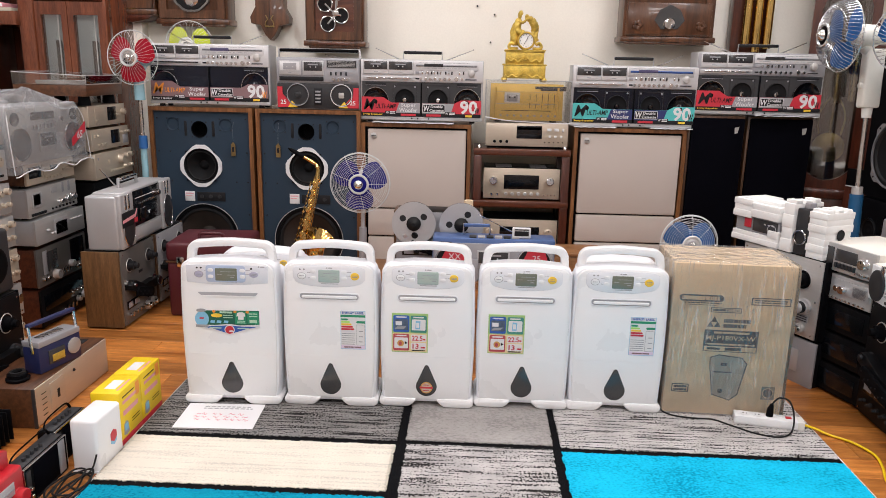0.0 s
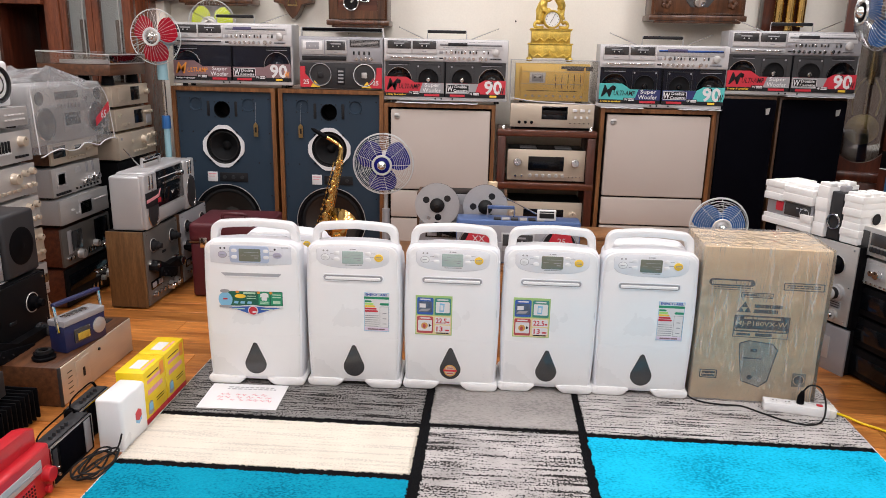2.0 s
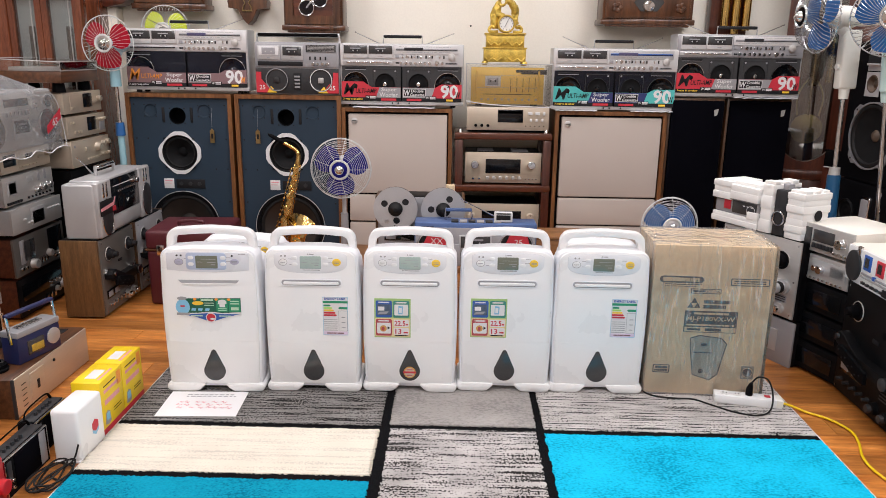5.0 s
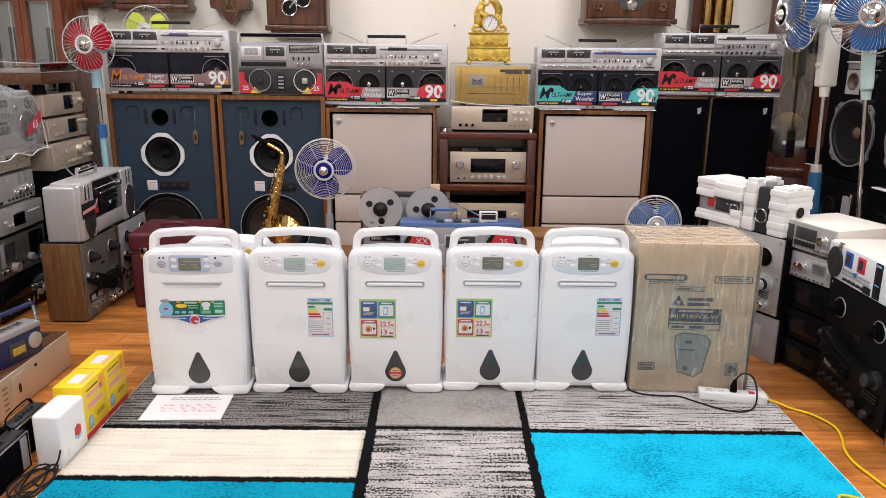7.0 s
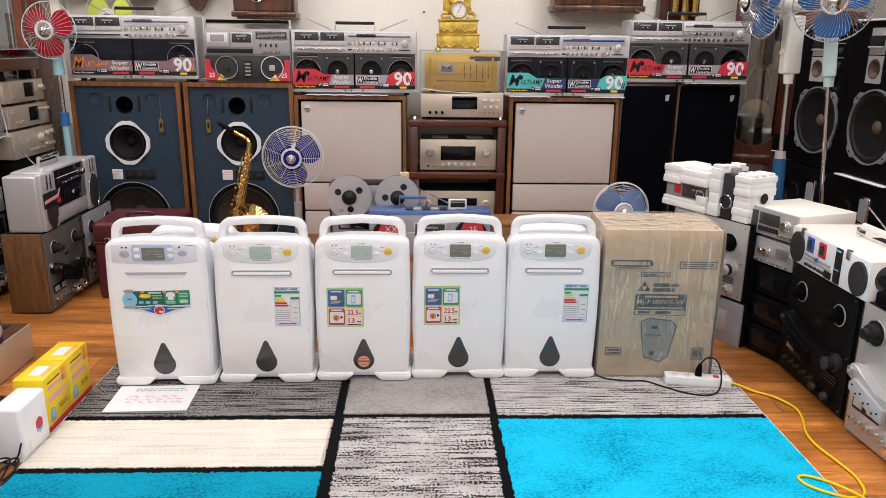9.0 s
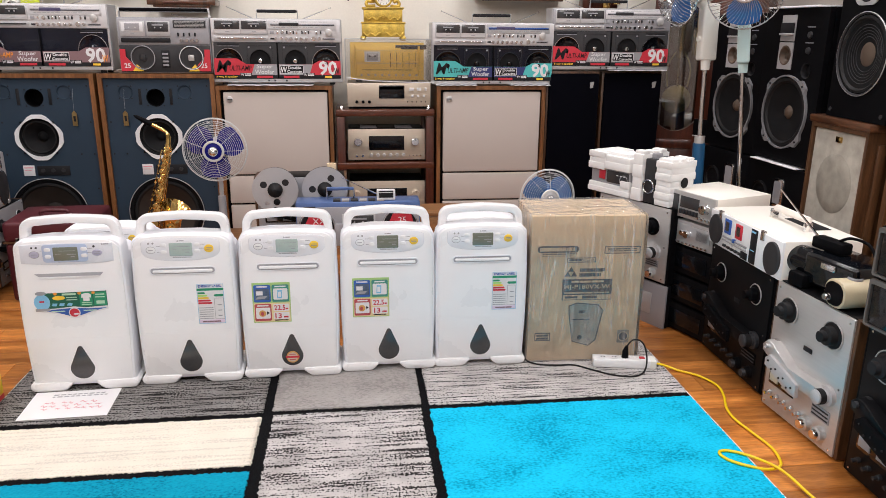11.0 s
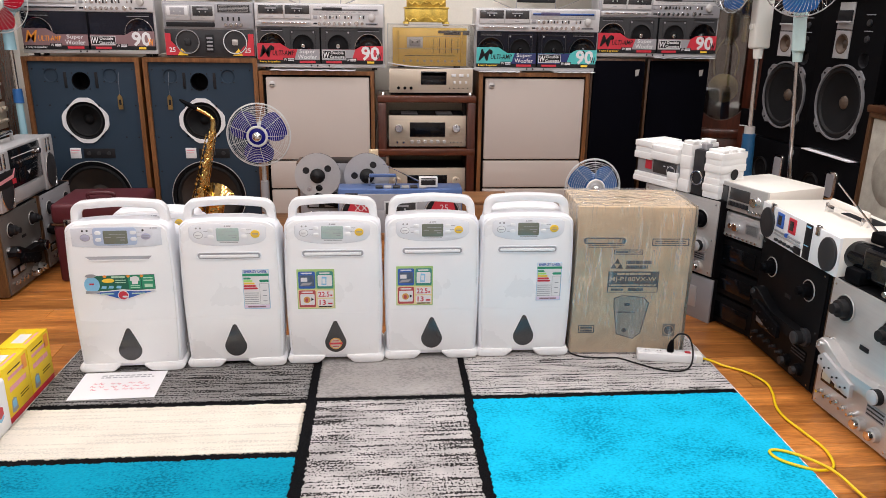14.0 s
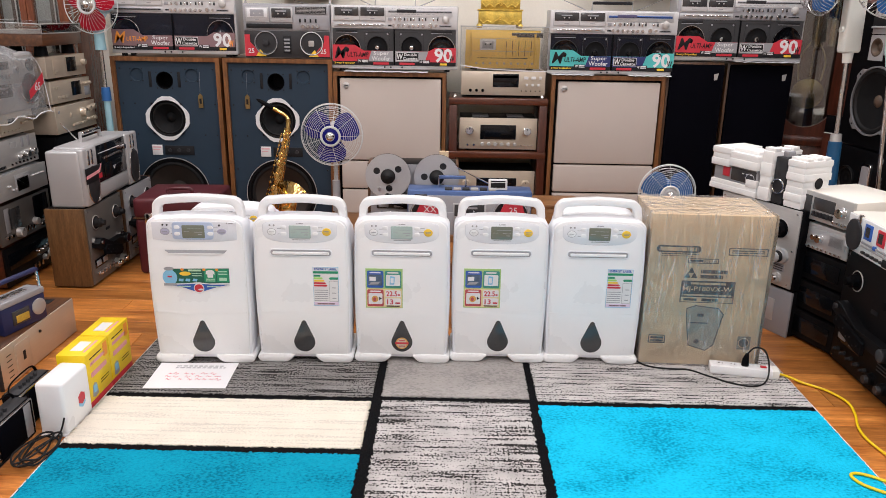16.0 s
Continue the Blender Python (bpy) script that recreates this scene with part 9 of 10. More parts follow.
for k in range(3):
    part("foam_tooth", box(nb(), 0.02 + 0.05 * k, 0.05 + 0.05 * k, -0.10, 0.13, 0.183, 0.20 - 0.003 * k, 0.003), "foam", fm)
wrd = part("wrapped_radio", box(nb(), 0.012, 0.17, -0.115, 0.140, 0.045, 0.122, 0.006), "greypl", fm, "radio wrapped in clear film")
part("radio_badge", box(nb(), 0.008, 0.013, 0.045, 0.085, 0.065, 0.118, 0.002), "redprint", wrd)
part("radio_front", box(nb(), 0.0085, 0.0135, -0.105, 0.035, 0.055, 0.112, 0.002), "smoke", wrd)
for k in range(3):
    part("radio_print", box(nb(), 0.0075, 0.0088, -0.085 + 0.022 * k, -0.073 + 0.022 * k, 0.092, 0.096), "bone", wrd)
part("radio_speaker", ring(nb(), (0.011, -0.075, 0.075), "x", 0.024, 0.003, 24, 6), "silverpl", wrd)
f2 = thing("packing_foam", slant(0.095, 0.566, -0.004), "white stepped polystyrene end piece with round hole", "packing foam", "packing foam")
part("foam_end", foam_block(nb(), 0.0, 0.165, -0.06, 0.03, 0.0, 0.200, [0.004, 0.0, 0.004, 0.006, 0.0, 0.003, 0.0]), "foam", f2)
for k in range(3):
    part("foam_tooth", box(nb(), 0.012 + 0.052 * k, 0.046 + 0.052 * k, -0.056, 0.026, 0.198, 0.212, 0.003), "foam", f2)
part("foam_hole", lathe(nb(), (0.09, -0.061, 0.105), "y", [(0.024, 0.001), (0.022, 0.002), (0.020, 0.0), (0, 0.0)], 20), "ink", f2)
f3 = thing("packing_foam", slant(0.228, 0.566, -0.008), "white polystyrene side piece beside a black radio", "packing foam", "packing foam")
part("foam_side", foam_block(nb(), 0.0, 0.18, -0.03, 0.03, 0.0, 0.215, [0.0, 0.003, 0.0, 0.003]), "foam", f3)
for k in range(3):
    part("foam_tooth", box(nb(), 0.01 + 0.055 * k, 0.048 + 0.055 * k, -0.028, 0.028, 0.213, 0.230 - 0.004 * (k % 2), 0.003), "foam", f3)
kr = thing("cassette_radio", slant(0.163, 0.566, 0.0), "black cassette radio packed between foam pieces", "radio", "small radios")
part("body", box(nb(), 0.004, 0.15, -0.03, 0.03, 0.0, 0.20, 0.006), "darkgrey", kr)
part("front_stripe", box(nb(), 0.03, 0.13, -0.033, -0.028, 0.172, 0.185, 0.001), "redprint", kr)
part("handle", box(nb(), 0.02, 0.06, -0.02, 0.01, 0.2, 0.225, 0.004), "greypl", kr)
part("speaker", ring(nb(), (0.0, 0.0, 0.075), "x", 0.03, 0.004, 24, 6), "chrome", kr)

# black stack with silver units
BL = [("w", 0.0, 0.5, 0.25, 0.07, "blackgloss"), ("row", -0.42, 0.2, -0.3, 4, 0.01, 0.006, "darkgrey")]
for k in range(3):
    component("amplifier", pose(1.612, 2.862, 0.134 * k, 0, 0, 18.5 - 90), 0.30, 0.132, 0.30, "blackmetal", "blackmetal", BL, "black hi-fi unit in the stack beside the tape decks", "row of decks")
component("cassette_deck", pose(1.604, 2.862, 0.402, 0, 0, 18.5 - 90), 0.305, 0.12, 0.26, "silver", "silverpl", [("w", -0.34, 0.58, 0.07, 0.05, "silverpl"), ("w", -0.34, 0.6, 0.055, 0.035, "smoke"), ("w", 0.14, 0.58, 0.19, 0.06, "silverpl"), ("k", 0.04, 0.5, 0.018, "chrome"), ("k", -0.06, 0.5, 0.013, "chrome"), ("w", 0.3, 0.55, 0.07, 0.045, "greypl"), ("row", -0.42, 0.1, 0.4, 12, 0.010, 0.007, "chrome")],
          "silver cassette deck with shiny front in the stack", "row of decks", category="cassette deck")
component("receiver", pose(1.596, 2.860, 0.524, 0, 0, 18.5 - 90), 0.31, 0.125, 0.32, "silver", "ivory", [("w", -0.32, 0.55, 0.085, 0.07, "smoke"), ("w", 0.03, 0.62, 0.11, 0.05, "smoke"), ("row", -0.12, 0.25, 0.18, 6, 0.012, 0.02, "darkgrey"), ("k", 0.34, 0.55, 0.022, "chrome"), ("kr", 0.24, 0.15, 0.45, 4, 0.006, "chrome")],
          "silver receiver with dark tuning display atop the stack", "row of decks", category="receiver")

# white radio on the black tape deck
reel_deck(right(1.655, 2.475, 0), 0.49, 0.475, 0.22, "blackmetal", "black", "black reel tape deck under the white radio recorder", "bare", 0.036, "black", "row of decks")
wr = thing("boombox", right(1.625, 2.455, 0.478) @ Matrix.Diagonal((1, 1.25, 1.2, 1)), "white radio recorder with blue and red cassette windows", "boombox", "small radios")
part("body", box(nb(), -0.25, 0.28, 0.004, 0.24, 0, 0.122, 0.008), "ivory", wr)
fp = part("front_plate", box(nb(), -0.248, 0.278, 0.0, 0.01, 0.004, 0.118, 0.003), "white", wr)
part("speaker", lathe(nb(), (-0.19, 0.0, 0.058), "y", [(0.05, 0), (0.05, 0.006), (0.045, 0.008), (0.02, 0.006), (0, 0.008)], 28), "darkgrey", fp)
part("speaker", lathe(nb(), (0.225, 0.0, 0.058), "y", [(0.05, 0), (0.05, 0.006), (0.045, 0.008), (0.02, 0.006), (0, 0.008)], 28), "darkgrey", fp)
for x, mt in ((-0.10, "blueprint"), (-0.015, "redprint")):
    cw = part("cassette_window", box(nb(), x - 0.024, x + 0.024, -0.003, 0.002, 0.06, 0.108, 0.001), mt, fp)
    part("tape", box(nb(), x - 0.012, x + 0.012, -0.0045, -0.003, 0.07, 0.1), "smoke", cw)
part("key_rail", box(nb(), -0.13, 0.05, -0.004, 0.002, 0.044, 0.05, 0.001), "greypl", fp)
part("key_rail", box(nb(), -0.13, 0.05, -0.004, 0.002, 0.033, 0.039, 0.001), "silverpl", fp)
for k in range(5):
    part("switch", box(nb(), -0.12 + 0.03 * k, -0.1 + 0.03 * k, -0.006, 0.002, 0.014, 0.022, 0.001), "darkgrey", fp)
part("blue_key", box(nb(), -0.05, -0.035, -0.007, 0.002, 0.042, 0.054, 0.002), "blueprint", fp)
part("equaliser", box(nb(), 0.015, 0.06, -0.003, 0.002, 0.008, 0.03, 0.001), "ink", fp)
part("tuner_strip", box(nb(), 0.075, 0.115, -0.003, 0.002, 0.008, 0.116, 0.001), "ink", fp)
part("tuner_print", bars(bars(nb(), 0.08, 0.11, 0.108, 0.006, -0.004, 3, 3), 0.08, 0.11, 0.05, 0.003, -0.004, 3, 4), "skyprint", fp)
for x in (-0.165, 0.15):
    part("corner_clip", box(nb(), x - 0.012, x + 0.012, -0.004, 0.006, 0.095, 0.125, 0.002), "chrome", wr)
hd = part("handle", tube(nb(), [(-0.06, 0.12, 0.12), (-0.055, 0.13, 0.155), (0.16, 0.13, 0.155), (0.165, 0.12, 0.12)], 0.007, 8, flat=1.6), "ivory", wr)
for x in (-0.058, 0.162):
    part("handle_joint", box(nb(), x - 0.006, x + 0.006, 0.115, 0.14, 0.118, 0.15, 0.002), "chrome", wr)
part("aerial", tube(nb(), [(0.27, 0.11, 0.125), (0.06, 0.08, 0.235)], [0.004, 0.0025], 6), "chrome", wr)
part("battery_well", box(nb(), -0.03, 0.15, 0.15, 0.21, 0.1215, 0.1235, 0.001), "ink", wr)
# silver tape deck with camcorder
reel_deck(right(1.646, 1.993, 0, 3.5), 0.405, 0.485, 0.22, "silver", "walnut", "silver reel tape deck with walnut sides on floor", "bare", 0.042, "rubber", "row of decks")
cm = thing("camcorder", right(1.668, 2.045, 0.487, 10), "black video camera with grip strap on the tape deck", "camera")
part("body", box(nb(), -0.06, 0.16, 0.0, 0.17, 0.02, 0.125, 0.015, 3), "blackgloss", cm)
part("lens_barrel", cyl(nb(), (-0.11, 0.05, 0.075), "x", 0.05, 0.12, seg=28), "blackgloss", cm)
part("lens_hood", box(nb(), -0.22, -0.155, -0.005, 0.105, 0.015, 0.13, 0.015, 3), "blackgloss", cm)
part("viewfinder", box(nb(), -0.1, 0.03, 0.06, 0.11, 0.125, 0.165, 0.008), "black", cm)
part("grip", box(nb(), -0.10, -0.03, -0.02, 0.08, -0.0, 0.05, 0.01), "black", cm)
part("carry_handle", tube(nb(), smooth_path([(-0.03, 0.09, 0.15), (0.03, 0.09, 0.185), (0.11, 0.09, 0.18), (0.15, 0.09, 0.12)], 6), 0.005, 8), "black", cm)
part("zoom_rocker", box(nb(), 0.02, 0.08, -0.006, 0.004, 0.09, 0.11, 0.003), "chrome", cm)
part("mode_wheel", cyl(nb(), (0.12, -0.002, 0.045), "y", 0.014, 0.01, seg=16), "chrome", cm)
part("maker_print", bars(nb(), 0.08, 0.14, 0.035, 0.008, -0.0012, 3, 2), "bone", cm)
bk = thing("film_viewer", right(1.640, 1.900, 0.487, 0) @ Matrix.Diagonal((1.2, 1.25, 1.05, 1)), "beige hand-held film viewer with black lens end", "camera")
prf = rrect(0, 0.045, 0.085, 0.085, 0.035, 6)
b = nb()
prism(b, prf, 0.0, 0.13, 0.004)
vb = part("housing", b, "khaki", bk)
part("lens_end", prism(nb(), rrect(0, 0.045, 0.07, 0.07, 0.03, 6), -0.003, 0.002), "black", bk)
knob("lens_knob", bk, -0.015, 0.03, 0.01, 0.014, "chrome", -0.003)
part("dial", cyl(nb(), (0.0, 0.05, 0.088), "z", 0.018, 0.006, seg=20), "greypl", bk)

# last dark deck with twin monitor units
reel_deck(right(1.66, 1.52, 0), 0.47, 0.50, 0.24, "blackmetal", "black", "dark grey reel tape deck at the end of the row", "bare", 0.045, "ink", "row of decks")
for k in range(2):
    hsu = thing("viewer_box", right(1.63, 1.60, 0.502 + 0.15 * k, 6), "small black monitor unit with chrome bezel", "monitor", "pair of small monitors")
    part("body", box(nb(), -0.13, 0.13, 0.008, 0.2, 0, 0.147, 0.006), "black", hsu)
    part("bezel", frame_prism(nb(), rrect(-0.05, 0.073, 0.155, 0.14, 0.008), rrect(-0.05, 0.069, 0.142, 0.12, 0.006), -0.002, 0.012), "deckface", hsu)
    part("screen", box(nb(), -0.115, 0.015, 0.002, 0.008, 0.01, 0.128, 0.002), "blackgloss", hsu)
    part("screen_text", text(nb(), "HS", -0.03, 0.055, 0.02, 0.001, 0.045), "darkgrey", hsu)
    part("top_tab", box(nb(), -0.06, -0.03, -0.004, 0.002, 0.13, 0.141, 0.001), "greypl", hsu)
    for j in range(3):
        part("switch", box(nb(), 0.05, 0.09, 0.0, 0.01, 0.03 + 0.035 * j, 0.05 + 0.035 * j, 0.001), "silver" if j % 2 else "darkgrey", hsu)


# ---- loudspeakers along the east wall ----
def three_way(m, label):
    t = thing("studio_speaker", m, label, "loudspeaker", "black three-way speakers")
    w, h = 0.47, 0.72
    part("cabinet", box(nb(), -w / 2, w / 2, 0.03, 0.38, 0, h, 0.004), "black", t)
    part("inner_board", box(nb(), -w / 2 + 0.01, w / 2 - 0.01, 0.026, 0.032, 0.01, h - 0.01), "ink", t)
    part("baffle", plate(nb(), rect(-w / 2, w / 2, 0, h), [(0.0, 0.24, 0.165), (-0.05, 0.505, 0.045), (0.12, 0.44, 0.035)], 0.0, 0.026), "black", t)
    fr = [(0.176 * (1.11 if i % 12 in (5, 6, 7) else 1.0) * math.cos(2 * math.pi * i / 48), 0.24 + 0.176 * (1.11 if i % 12 in (5, 6, 7) else 1.0) * math.sin(2 * math.pi * i / 48)) for i in range(48)]
    inn = [(0.168 * math.cos(2 * math.pi * i / 48), 0.24 + 0.168 * math.sin(2 * math.pi * i / 48)) for i in range(48)]
    cf = part("cast_frame", frame_prism(nb(), fr, inn, -0.012, 0.004), "castgrey", t, "cast aluminium woofer frame")
    part("screw", screw_row([(0.182 * math.cos(2 * math.pi * i / 48), 0.24 + 0.182 * math.sin(2 * math.pi * i / 48)) for i in range(6, 48, 12)], -0.013, 0.005), "ink", cf)
    part("surround", lathe(nb(), (0, 0, 0.24), "y", [(0.169, 0.0), (0.160, 0.008), (0.148, 0.008), (0.138, 0.0)], 40), "rubber", t)
    part("woofer_cone", lathe(nb(), (0, 0, 0.24), "y", [(0.139, 0.0), (0.09, -0.012), (0.031, -0.024)], 40), "cone", t)
    part("dust_cap", lathe(nb(), (0, 0, 0.24), "y", [(0.032, -0.023), (0.024, -0.014), (0.01, -0.01), (0, -0.009)], 24), "dustcap", t)
    mp = part("mid_plate", plate(nb(), rect(-0.105, 0.005, 0.44, 0.565), [(-0.05, 0.505, 0.045)], -0.005, 0.0), "silverpl", t, "aluminium midrange plate")
    part("mid_cone", lathe(nb(), (-0.05, -0.002, 0.505), "y", [(0.046, 0.003), (0.04, 0.004), (0.02, -0.016), (0.012, -0.012), (0, -0.008)], 28), "dustcap", mp)
    hp = part("horn_plate", box(nb(), -0.105, 0.005, -0.005, 0.0, 0.57, 0.69, 0.001), "silverpl", t, "aluminium horn plate")
    part("horn_mouth", box(nb(), -0.1, 0.0, -0.014, -0.004, 0.605, 0.655, 0.003), "ink", hp)
    part("horn_lip", box(nb(), -0.102, 0.002, -0.018, -0.004, 0.598, 0.608, 0.002), "silverpl", hp)
    part("port", lathe(nb(), (0.12, 0, 0.44), "y", [(0.036, 0.002), (0.033, 0), (0.03, -0.025), (0, -0.025)], 24), "ink", t)
    for k in range(2):
        knob("level_dial", t, 0.12, 0.53 + 0.07 * k, 0.016, 0.008, "darkgrey")
        part("dial_print", bars(nb(), 0.09, 0.15, 0.565 + 0.07 * k, 0.004, -0.0012, 4, k), "greyink", t)
    return t


three_way(right(2.25, 3.30, 0.705, 2), "black three-way loudspeaker with aluminium woofer frame")
three_way(right(2.25, 3.80, 0.690, 6), "black three-way loudspeaker beside the tall clock")


def low_box(m, label):
    t = thing("bookshelf_speaker", m, label, "loudspeaker", "low black speakers")
    part("cabinet", box(nb(), -0.24, 0.24, 0.0, 0.34, 0, 0.33, 0.004), "black", t)
    part("horn_frame", prism(nb(), rrect(0.06, 0.2, 0.085, 0.14, 0.02), -0.012, 0.004, 0.004), "chrome", t)
    part("horn_mouth", prism(nb(), rrect(0.06, 0.2, 0.055, 0.11, 0.012), -0.014, -0.008), "greypl", t)
    driver(t, -0.1, 0.16, 0.07, -0.001, depth=0.02, name="mid_driver")
    return t


low_box(right(2.24, 3.30, 0.36, 2), "low black loudspeaker with chrome horn")
low_box(right(2.24, 3.80, 0.35, 6), "low black loudspeaker with chrome horn by the clock")
for yy, aa, z1 in ((3.30, 2, 0.36), (3.80, 6, 0.35)):
    lo = thing("floor_speaker", right(2.24, yy, 0, aa), "dark mahogany loudspeaker on the floor under others", "loudspeaker", "dark floor speakers")
    part("cabinet", box(nb(), -0.24, 0.24, 0.012, 0.36, 0, z1, 0.004), "mahog", lo)
    part("grille", box(nb(), -0.225, 0.225, 0.0, 0.014, 0.012, z1 - 0.012, 0.006), "cloth", lo)
for yy, zz in ((3.30, 1.426), (3.30, 0.692)):
    pps = thing("paper_sheet", right(2.235, yy, zz, 2), "white sheet of paper between stacked loudspeakers", "paper", "loose papers")
    part("sheet", box(nb(), -0.2, 0.18, -0.012, 0.25, 0, 0.008 if zz > 1 else 0.006, 0.002), "paper", pps)

bg = thing("big_speaker", right(2.25, 2.80, 0.965, -3), "large black loudspeaker with ribbed woofer on another speaker", "loudspeaker")
part("cabinet", box(nb(), -0.19, 0.215, 0.03, 0.42, 0, 0.72, 0.004), "walnut", bg)
part("baffle", plate(nb(), rect(-0.192, 0.217, 0, 0.72), [(0.0, 0.265, 0.155), (-0.02, 0.54, 0.07), (0.13, 0.50, 0.04)], 0.0, 0.028), "black", bg)
part("inner_board", box(nb(), -0.185, 0.21, 0.027, 0.032, 0.01, 0.71), "ink", bg)
driver(bg, 0.0, 0.265, 0.168, 0.002, "cone", "rubber", "darkgrey", "dustcap", 0.13, "woofer", 0.05)
part("chrome_trim", ring(nb(), (0.0, -0.006, 0.265), "y", 0.167, 0.0022, 44, 6), "silverpl", bg)
for k in range(5):
    part("cone_rib", ring(nb(), (0.0, 0.006 + 0.0025 * (5 - k), 0.265), "y", 0.07 + 0.012 * k, 0.0016, 36, 5), "darkgrey", bg)
mfp = part("mid_frame", frame_prism(nb(), rrect(-0.02, 0.54, 0.165, 0.165, 0.05, 8), [(-0.02 + 0.068 * math.cos(a), 0.54 + 0.068 * math.sin(a)) for a in np.linspace(0, 2 * math.pi, 36, endpoint=False)], -0.006, 0.004), "silverpl", bg)
driver(bg, -0.02, 0.54, 0.07, 0.002, depth=0.2, name="mid_driver")
part("port", lathe(nb(), (0.13, 0, 0.50), "y", [(0.041, 0.002), (0.038, 0), (0.034, -0.026), (0, -0.026)], 24), "ink", bg)
for p in ((-0.165, 0.03), (0.185, 0.03), (-0.165, 0.69), (0.185, 0.69)):
    part("corner_bolt", screw_row([p], -0.002, 0.009), "darkgrey", bg)
ws2 = thing("cloth_speaker", right(2.25, 2.855, 0.0, -3), "wooden loudspeaker with pale grey cloth grille", "loudspeaker")
part("cabinet", frame_prism(nb(), rect(-0.21, 0.21, 0.0, 0.93), rect(-0.192, 0.192, 0.03, 0.91), -0.012, 0.4), "walnut", ws2)
part("top_moulding", box(nb(), -0.222, 0.222, -0.022, 0.4, 0.93, 0.962, 0.006), "walnuth", ws2)
gr = part("grille", prism(nb(), rrect(0, 0.47, 0.38, 0.875, 0.006), 0.0, 0.03, 0.004), "fabric", ws2, "pale grey cloth grille")
# disc carries the driver's shade through the cloth in its darker colour
part("bulge", lathe(nb(), (0, 0.0, 0.68), "y", [(0.13, 0.0), (0.125, 0.003), (0.08, 0.006), (0, 0.008)], 36), "fabricdim", gr)
part("badge", box(nb(), -0.022, 0.022, -0.006, 0.0, 0.86, 0.885, 0.002), "brass", gr)
for k in range(6):
    part("side_slat", box(nb(), 0.21, 0.222, 0.03 + 0.06 * k, 0.065 + 0.06 * k, 0.05, 0.88, 0.003), "walnut", ws2)
ck = thing("cork_speaker", right(2.27, 2.36, 0.0, -4), "wooden loudspeaker with orange cork-patterned baffle", "loudspeaker")
part("cabinet", frame_prism(nb(), rect(-0.21, 0.21, 0.0, 0.93), rect(-0.18, 0.18, 0.04, 0.90), -0.012, 0.4), "walnut", ck)
part("top_moulding", box(nb(), -0.222, 0.222, -0.022, 0.4, 0.93, 0.962, 0.006), "walnuth", ck)
part("baffle", box(nb(), -0.18, 0.18, 0.0, 0.03, 0.04, 0.90), "cork", ck)
driver(ck, 0.0, 0.6, 0.14, -0.001, depth=0.02)
bt2 = thing("big_speaker", right(2.26, 2.36, 0.965, -4), "large black loudspeaker on the cork-fronted speaker", "loudspeaker")
part("cabinet", box(nb(), -0.2, 0.2, 0.0, 0.42, 0, 0.72, 0.006), "black", bt2)
driver(bt2, 0.0, 0.27, 0.15, -0.001, depth=0.02)
for p in ((-0.165, 0.03), (0.165, 0.03)):
    part("corner_bolt", screw_row([p], -0.002, 0.009), "darkgrey", bt2)

# maroon speaker and tall clock in the corner
mr2 = thing("maroon_speaker", right(2.36, 4.17, 0.0, 35), "dark red-brown loudspeaker cabinet in the corner", "loudspeaker")
part("cabinet", box(nb(), -0.16, 0.16, 0.0, 0.26, 0.0, 0.70, 0.004), "mahog", mr2)
part("amplifier_box", box(nb(), -0.155, 0.155, -0.005, 0.25, 0.702, 0.80, 0.004), "black", mr2)
part("upper_cabinet", box(nb(), -0.16, 0.16, 0.0, 0.26, 0.802, 1.50, 0.004), "mahog", mr2)
part("paper_edge", box(nb(), -0.15, 0.15, -0.012, 0.1, 0.6985, 0.7025), "paper", mr2)
gf = thing("grandfather_clock", pose(2.20, 4.42, 0, 0, 0, -22), "tall mahogany longcase clock with brass pendulum", "clock")
part("base", box(nb(), -0.19, 0.19, 0.0, 0.26, 0.0, 0.62, 0.008), "mahog", gf)
part("base_moulding", box(nb(), -0.21, 0.21, -0.02, 0.27, 0.60, 0.66, 0.012), "mahog", gf)
part("trunk_back", box(nb(), -0.17, 0.17, 0.18, 0.25, 0.66, 1.85, 0.004), "mahog", gf)
outer = rect(-0.175, 0.175, 0.66, 1.85)
out2, in2 = [], []
for i in range(40):
    a = 2 * math.pi * i / 40
    q = 1 / max(abs(math.cos(a)), abs(math.sin(a)))
    out2.append((0.175 * q * math.cos(a), 1.25 + 0.60 * q * math.sin(a)))
    k = 0.13
    zz = 1.25 + 0.54 * max(-1, min(1, 1.2 * math.sin(a)))
    if math.sin(a) < -0.5:
        zz = 0.83 - 0.12 * math.cos((a - 1.5 * math.pi) * 1.5)
    in2.append((k * max(-1, min(1, 1.4 * math.cos(a))), zz))
part("trunk_door", frame_prism(nb(), out2, in2, 0.0, 0.04), "mahog", gf, "glazed trunk door with rounded foot")
for sg in (-1, 1):
    part("trunk_side", box(nb(), sg * 0.165 - 0.01, sg * 0.165 + 0.01, 0.04, 0.2, 0.66, 1.85), "mahog", gf)
part("hood", box(nb(), -0.21, 0.21, -0.02, 0.27, 1.85, 2.3, 0.012), "mahog", gf)
part("pendulum_bob", lathe(nb(), (0.0, 0.1, 0.90), "y", [(0.09, -0.006), (0.09, 0.004), (0.06, 0.014), (0, 0.02)], 32), "oldbrass", gf, "round brass pendulum bob")
part("pendulum_rod", cyl(nb(), (0.0, 0.1, 1.4), "z", 0.007, 0.9, seg=10), "brass", gf)
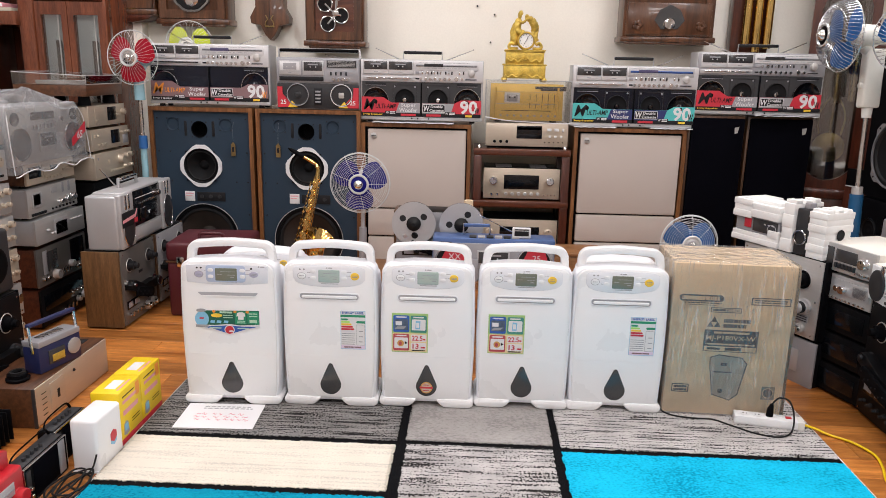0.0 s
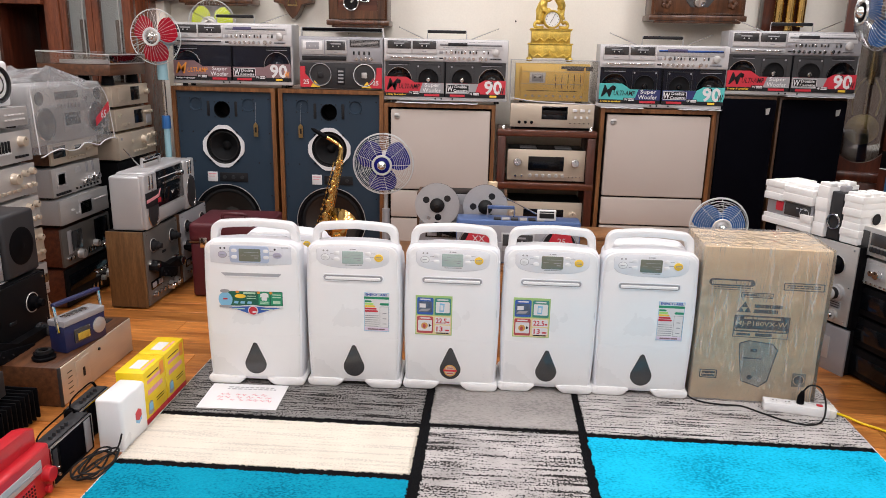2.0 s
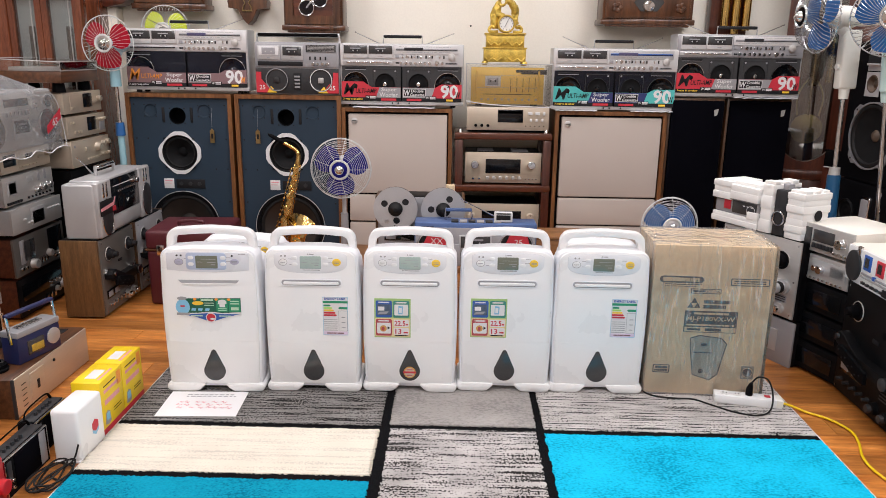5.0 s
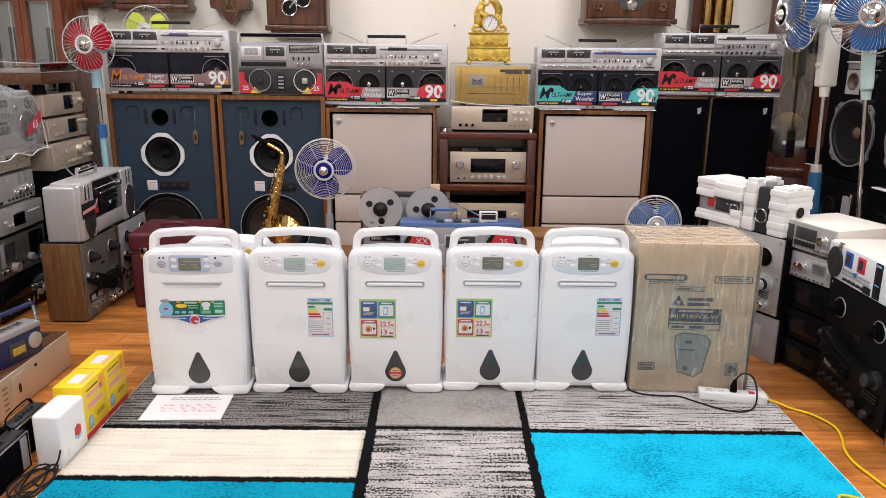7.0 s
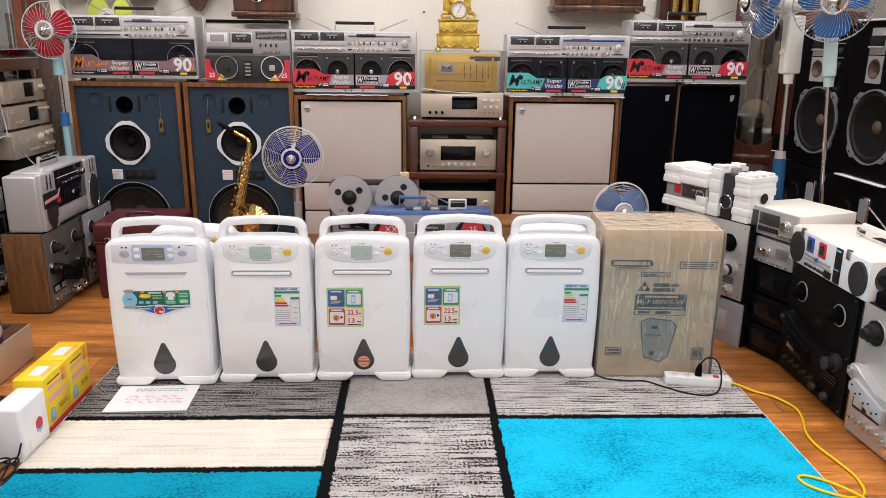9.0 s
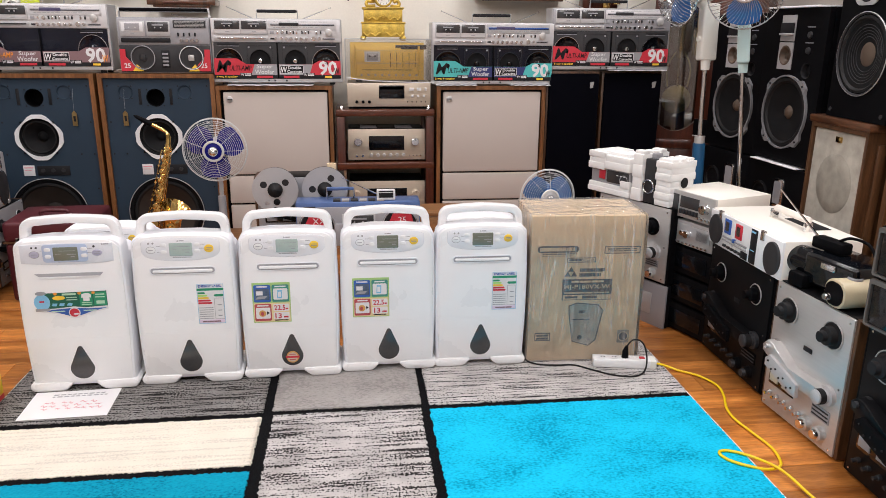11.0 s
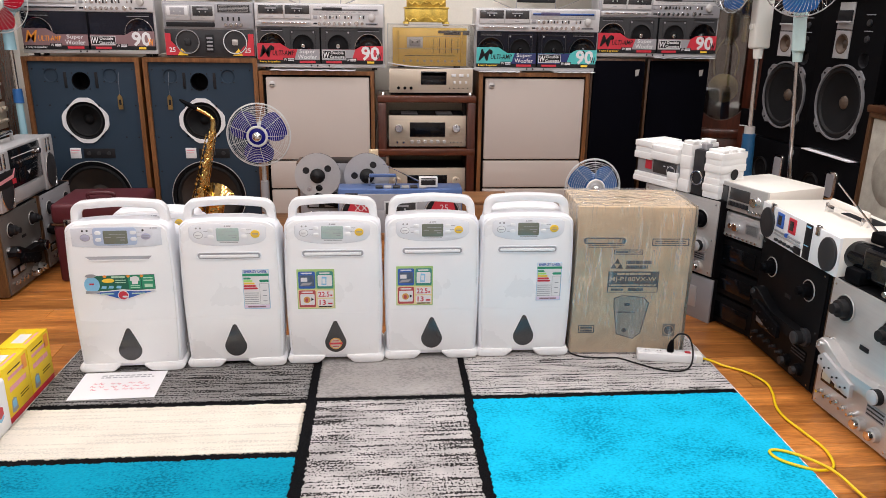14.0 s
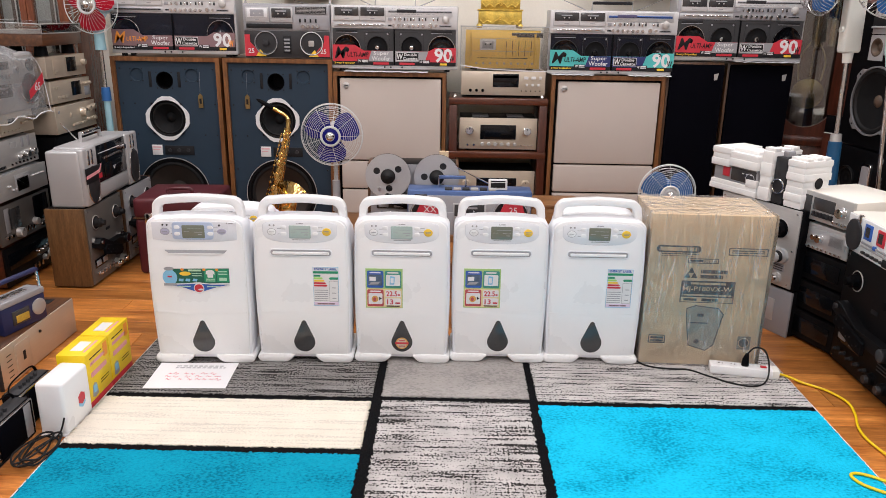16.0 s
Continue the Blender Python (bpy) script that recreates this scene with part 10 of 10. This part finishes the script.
for k in range(3):
    part("weight", cyl(nb(), (-0.09 + 0.09 * k, 0.08, 1.27 + 0.02 * k), "z", 0.024, 0.26, seg=20), "brass", gf)
    part("weight_cable", cyl(nb(), (-0.09 + 0.09 * k, 0.08, 1.6), "z", 0.003, 0.5, seg=6), "brass", gf)
part("lyre", tube(nb(), smooth_path([(-0.06, 0.1, 0.98), (-0.07, 0.1, 1.1), (-0.02, 0.1, 1.2), (0.02, 0.1, 1.2), (0.07, 0.1, 1.1), (0.06, 0.1, 0.98)], 5), 0.005, 6), "oldbrass", gf)
part("door_glass", box(nb(), -0.135, 0.135, 0.018, 0.022, 0.70, 1.80), "glass", gf, "clear trunk door glass")

# ---- power strip and cords ----
psx = thing("power_strip", pose(1.232, 2.53, 0.0135, 0, 0, -11), "white power strip with red switch on the rug", "power strip")
part("body", box(nb(), -0.125, 0.125, -0.028, 0.028, 0.0, 0.034, 0.005), "white", psx)
part("switch", box(nb(), 0.06, 0.082, -0.008, 0.008, 0.034, 0.039, 0.002), "red", psx)
part("end_cap", box(nb(), 0.1, 0.126, -0.029, 0.029, 0.004, 0.0345, 0.004), "cream", psx)
for k in range(3):
    so = part("socket", cyl(nb(), (-0.085 + 0.045 * k, 0, 0.0345), "z", 0.017, 0.002, seg=20), "bone", psx)
    for sg in (-1, 1):
        part("socket_hole", cyl(nb(), (-0.085 + 0.045 * k + 0.006 * sg, 0, 0.036), "z", 0.0025, 0.002, seg=8), "ink", so)
bc = thing("cable", pose(0, 0, 0), "black appliance cord plugged into the power strip", "cable", "cables")
part("plug", tube(nb(), [(1.236, 2.53, 0.048), (1.236, 2.53, 0.075), (1.24, 2.53, 0.098)], [0.014, 0.012, 0.006], 10), "black", bc)
part("cord", tube(nb(), smooth_path([(1.24, 2.53, 0.096), (1.262, 2.525, 0.125), (1.295, 2.51, 0.12), (1.31, 2.49, 0.07), (1.29, 2.45, 0.025), (1.235, 2.42, 0.0175), (1.16, 2.44, 0.0175), (1.09, 2.495, 0.0175), (1.03, 2.545, 0.0175), (0.96, 2.55, 0.0175), (0.89, 2.565, 0.0175), (0.85, 2.60, 0.018), (0.842, 2.66, 0.02)], 8), 0.0033, 8), "rubber", bc)
yc = thing("extension_cord", pose(0, 0, 0), "yellow extension cord looping over the floor and rug", "cable", "cables")
part("cord", tube(nb(), smooth_path([(1.352, 2.505, 0.03), (1.40, 2.50, 0.0165), (1.44, 2.475, 0.007), (1.50, 2.42, 0.007), (1.535, 2.335, 0.007), (1.52, 2.25, 0.007), (1.485, 2.16, 0.007), (1.475, 2.08, 0.007), (1.49, 1.98, 0.007), (1.502, 1.88, 0.007), (1.475, 1.79, 0.009), (1.42, 1.765, 0.012), (1.36, 1.78, 0.019), (1.315, 1.82, 0.019), (1.305, 1.86, 0.019), (1.33, 1.872, 0.019), (1.375, 1.85, 0.019), (1.42, 1.80, 0.02), (1.452, 1.735, 0.02), (1.475, 1.62, 0.008), (1.50, 1.45, 0.007), (1.52, 1.2, 0.007)], 8), 0.0047, 10), "cord", yc)

# ---- floor planks ----
PW, PL = 0.128, 1.22
rnd = random.Random(5)
meshes = {}


def plank_mesh(length):
    key = round(length, 2)
    if key not in meshes:
        b = nb()
        box(b, 0.0008, key - 0.0008, 0.0008, PW - 0.0008, -0.006, 0.0, 0.0012, 1)
        me = bpy.data.meshes.new("plank")
        b.to_mesh(me)
        b.free()
        me.materials.append(M["plank"])
        meshes[key] = me
    return meshes[key]


yy, row = 0.9, 0
while yy < Y1 - 0.02:
    x = X0 - (0.0, 0.45, 0.9, 0.25, 0.7)[row % 5]
    while x < X1:
        a, b_ = max(x, X0), min(x + PL, X1)
        if b_ - a > 0.05:
            ob = new("plank", plank_mesh(b_ - a))
            ob.parent = FLOOR
            ob.location = (a, yy, 0)
        x += PL
    yy += PW
    row += 1
b = nb()
yy, row = 0.9 - PW, 0
while yy > Y0:
    x = X0 - (0.3, 0.75, 0.1, 0.6)[row % 4]
    while x < X1:
        a, c = max(x, X0), min(x + PL, X1)
        if c - a > 0.05:
            box(b, a + 0.0008, c - 0.0008, yy + 0.0008, yy + PW - 0.0008, -0.006, 0.0)
        x += PL
    yy -= PW
    row += 1
tagged(part("rear_planks", b, "plank", FLOOR), kind="stuff")
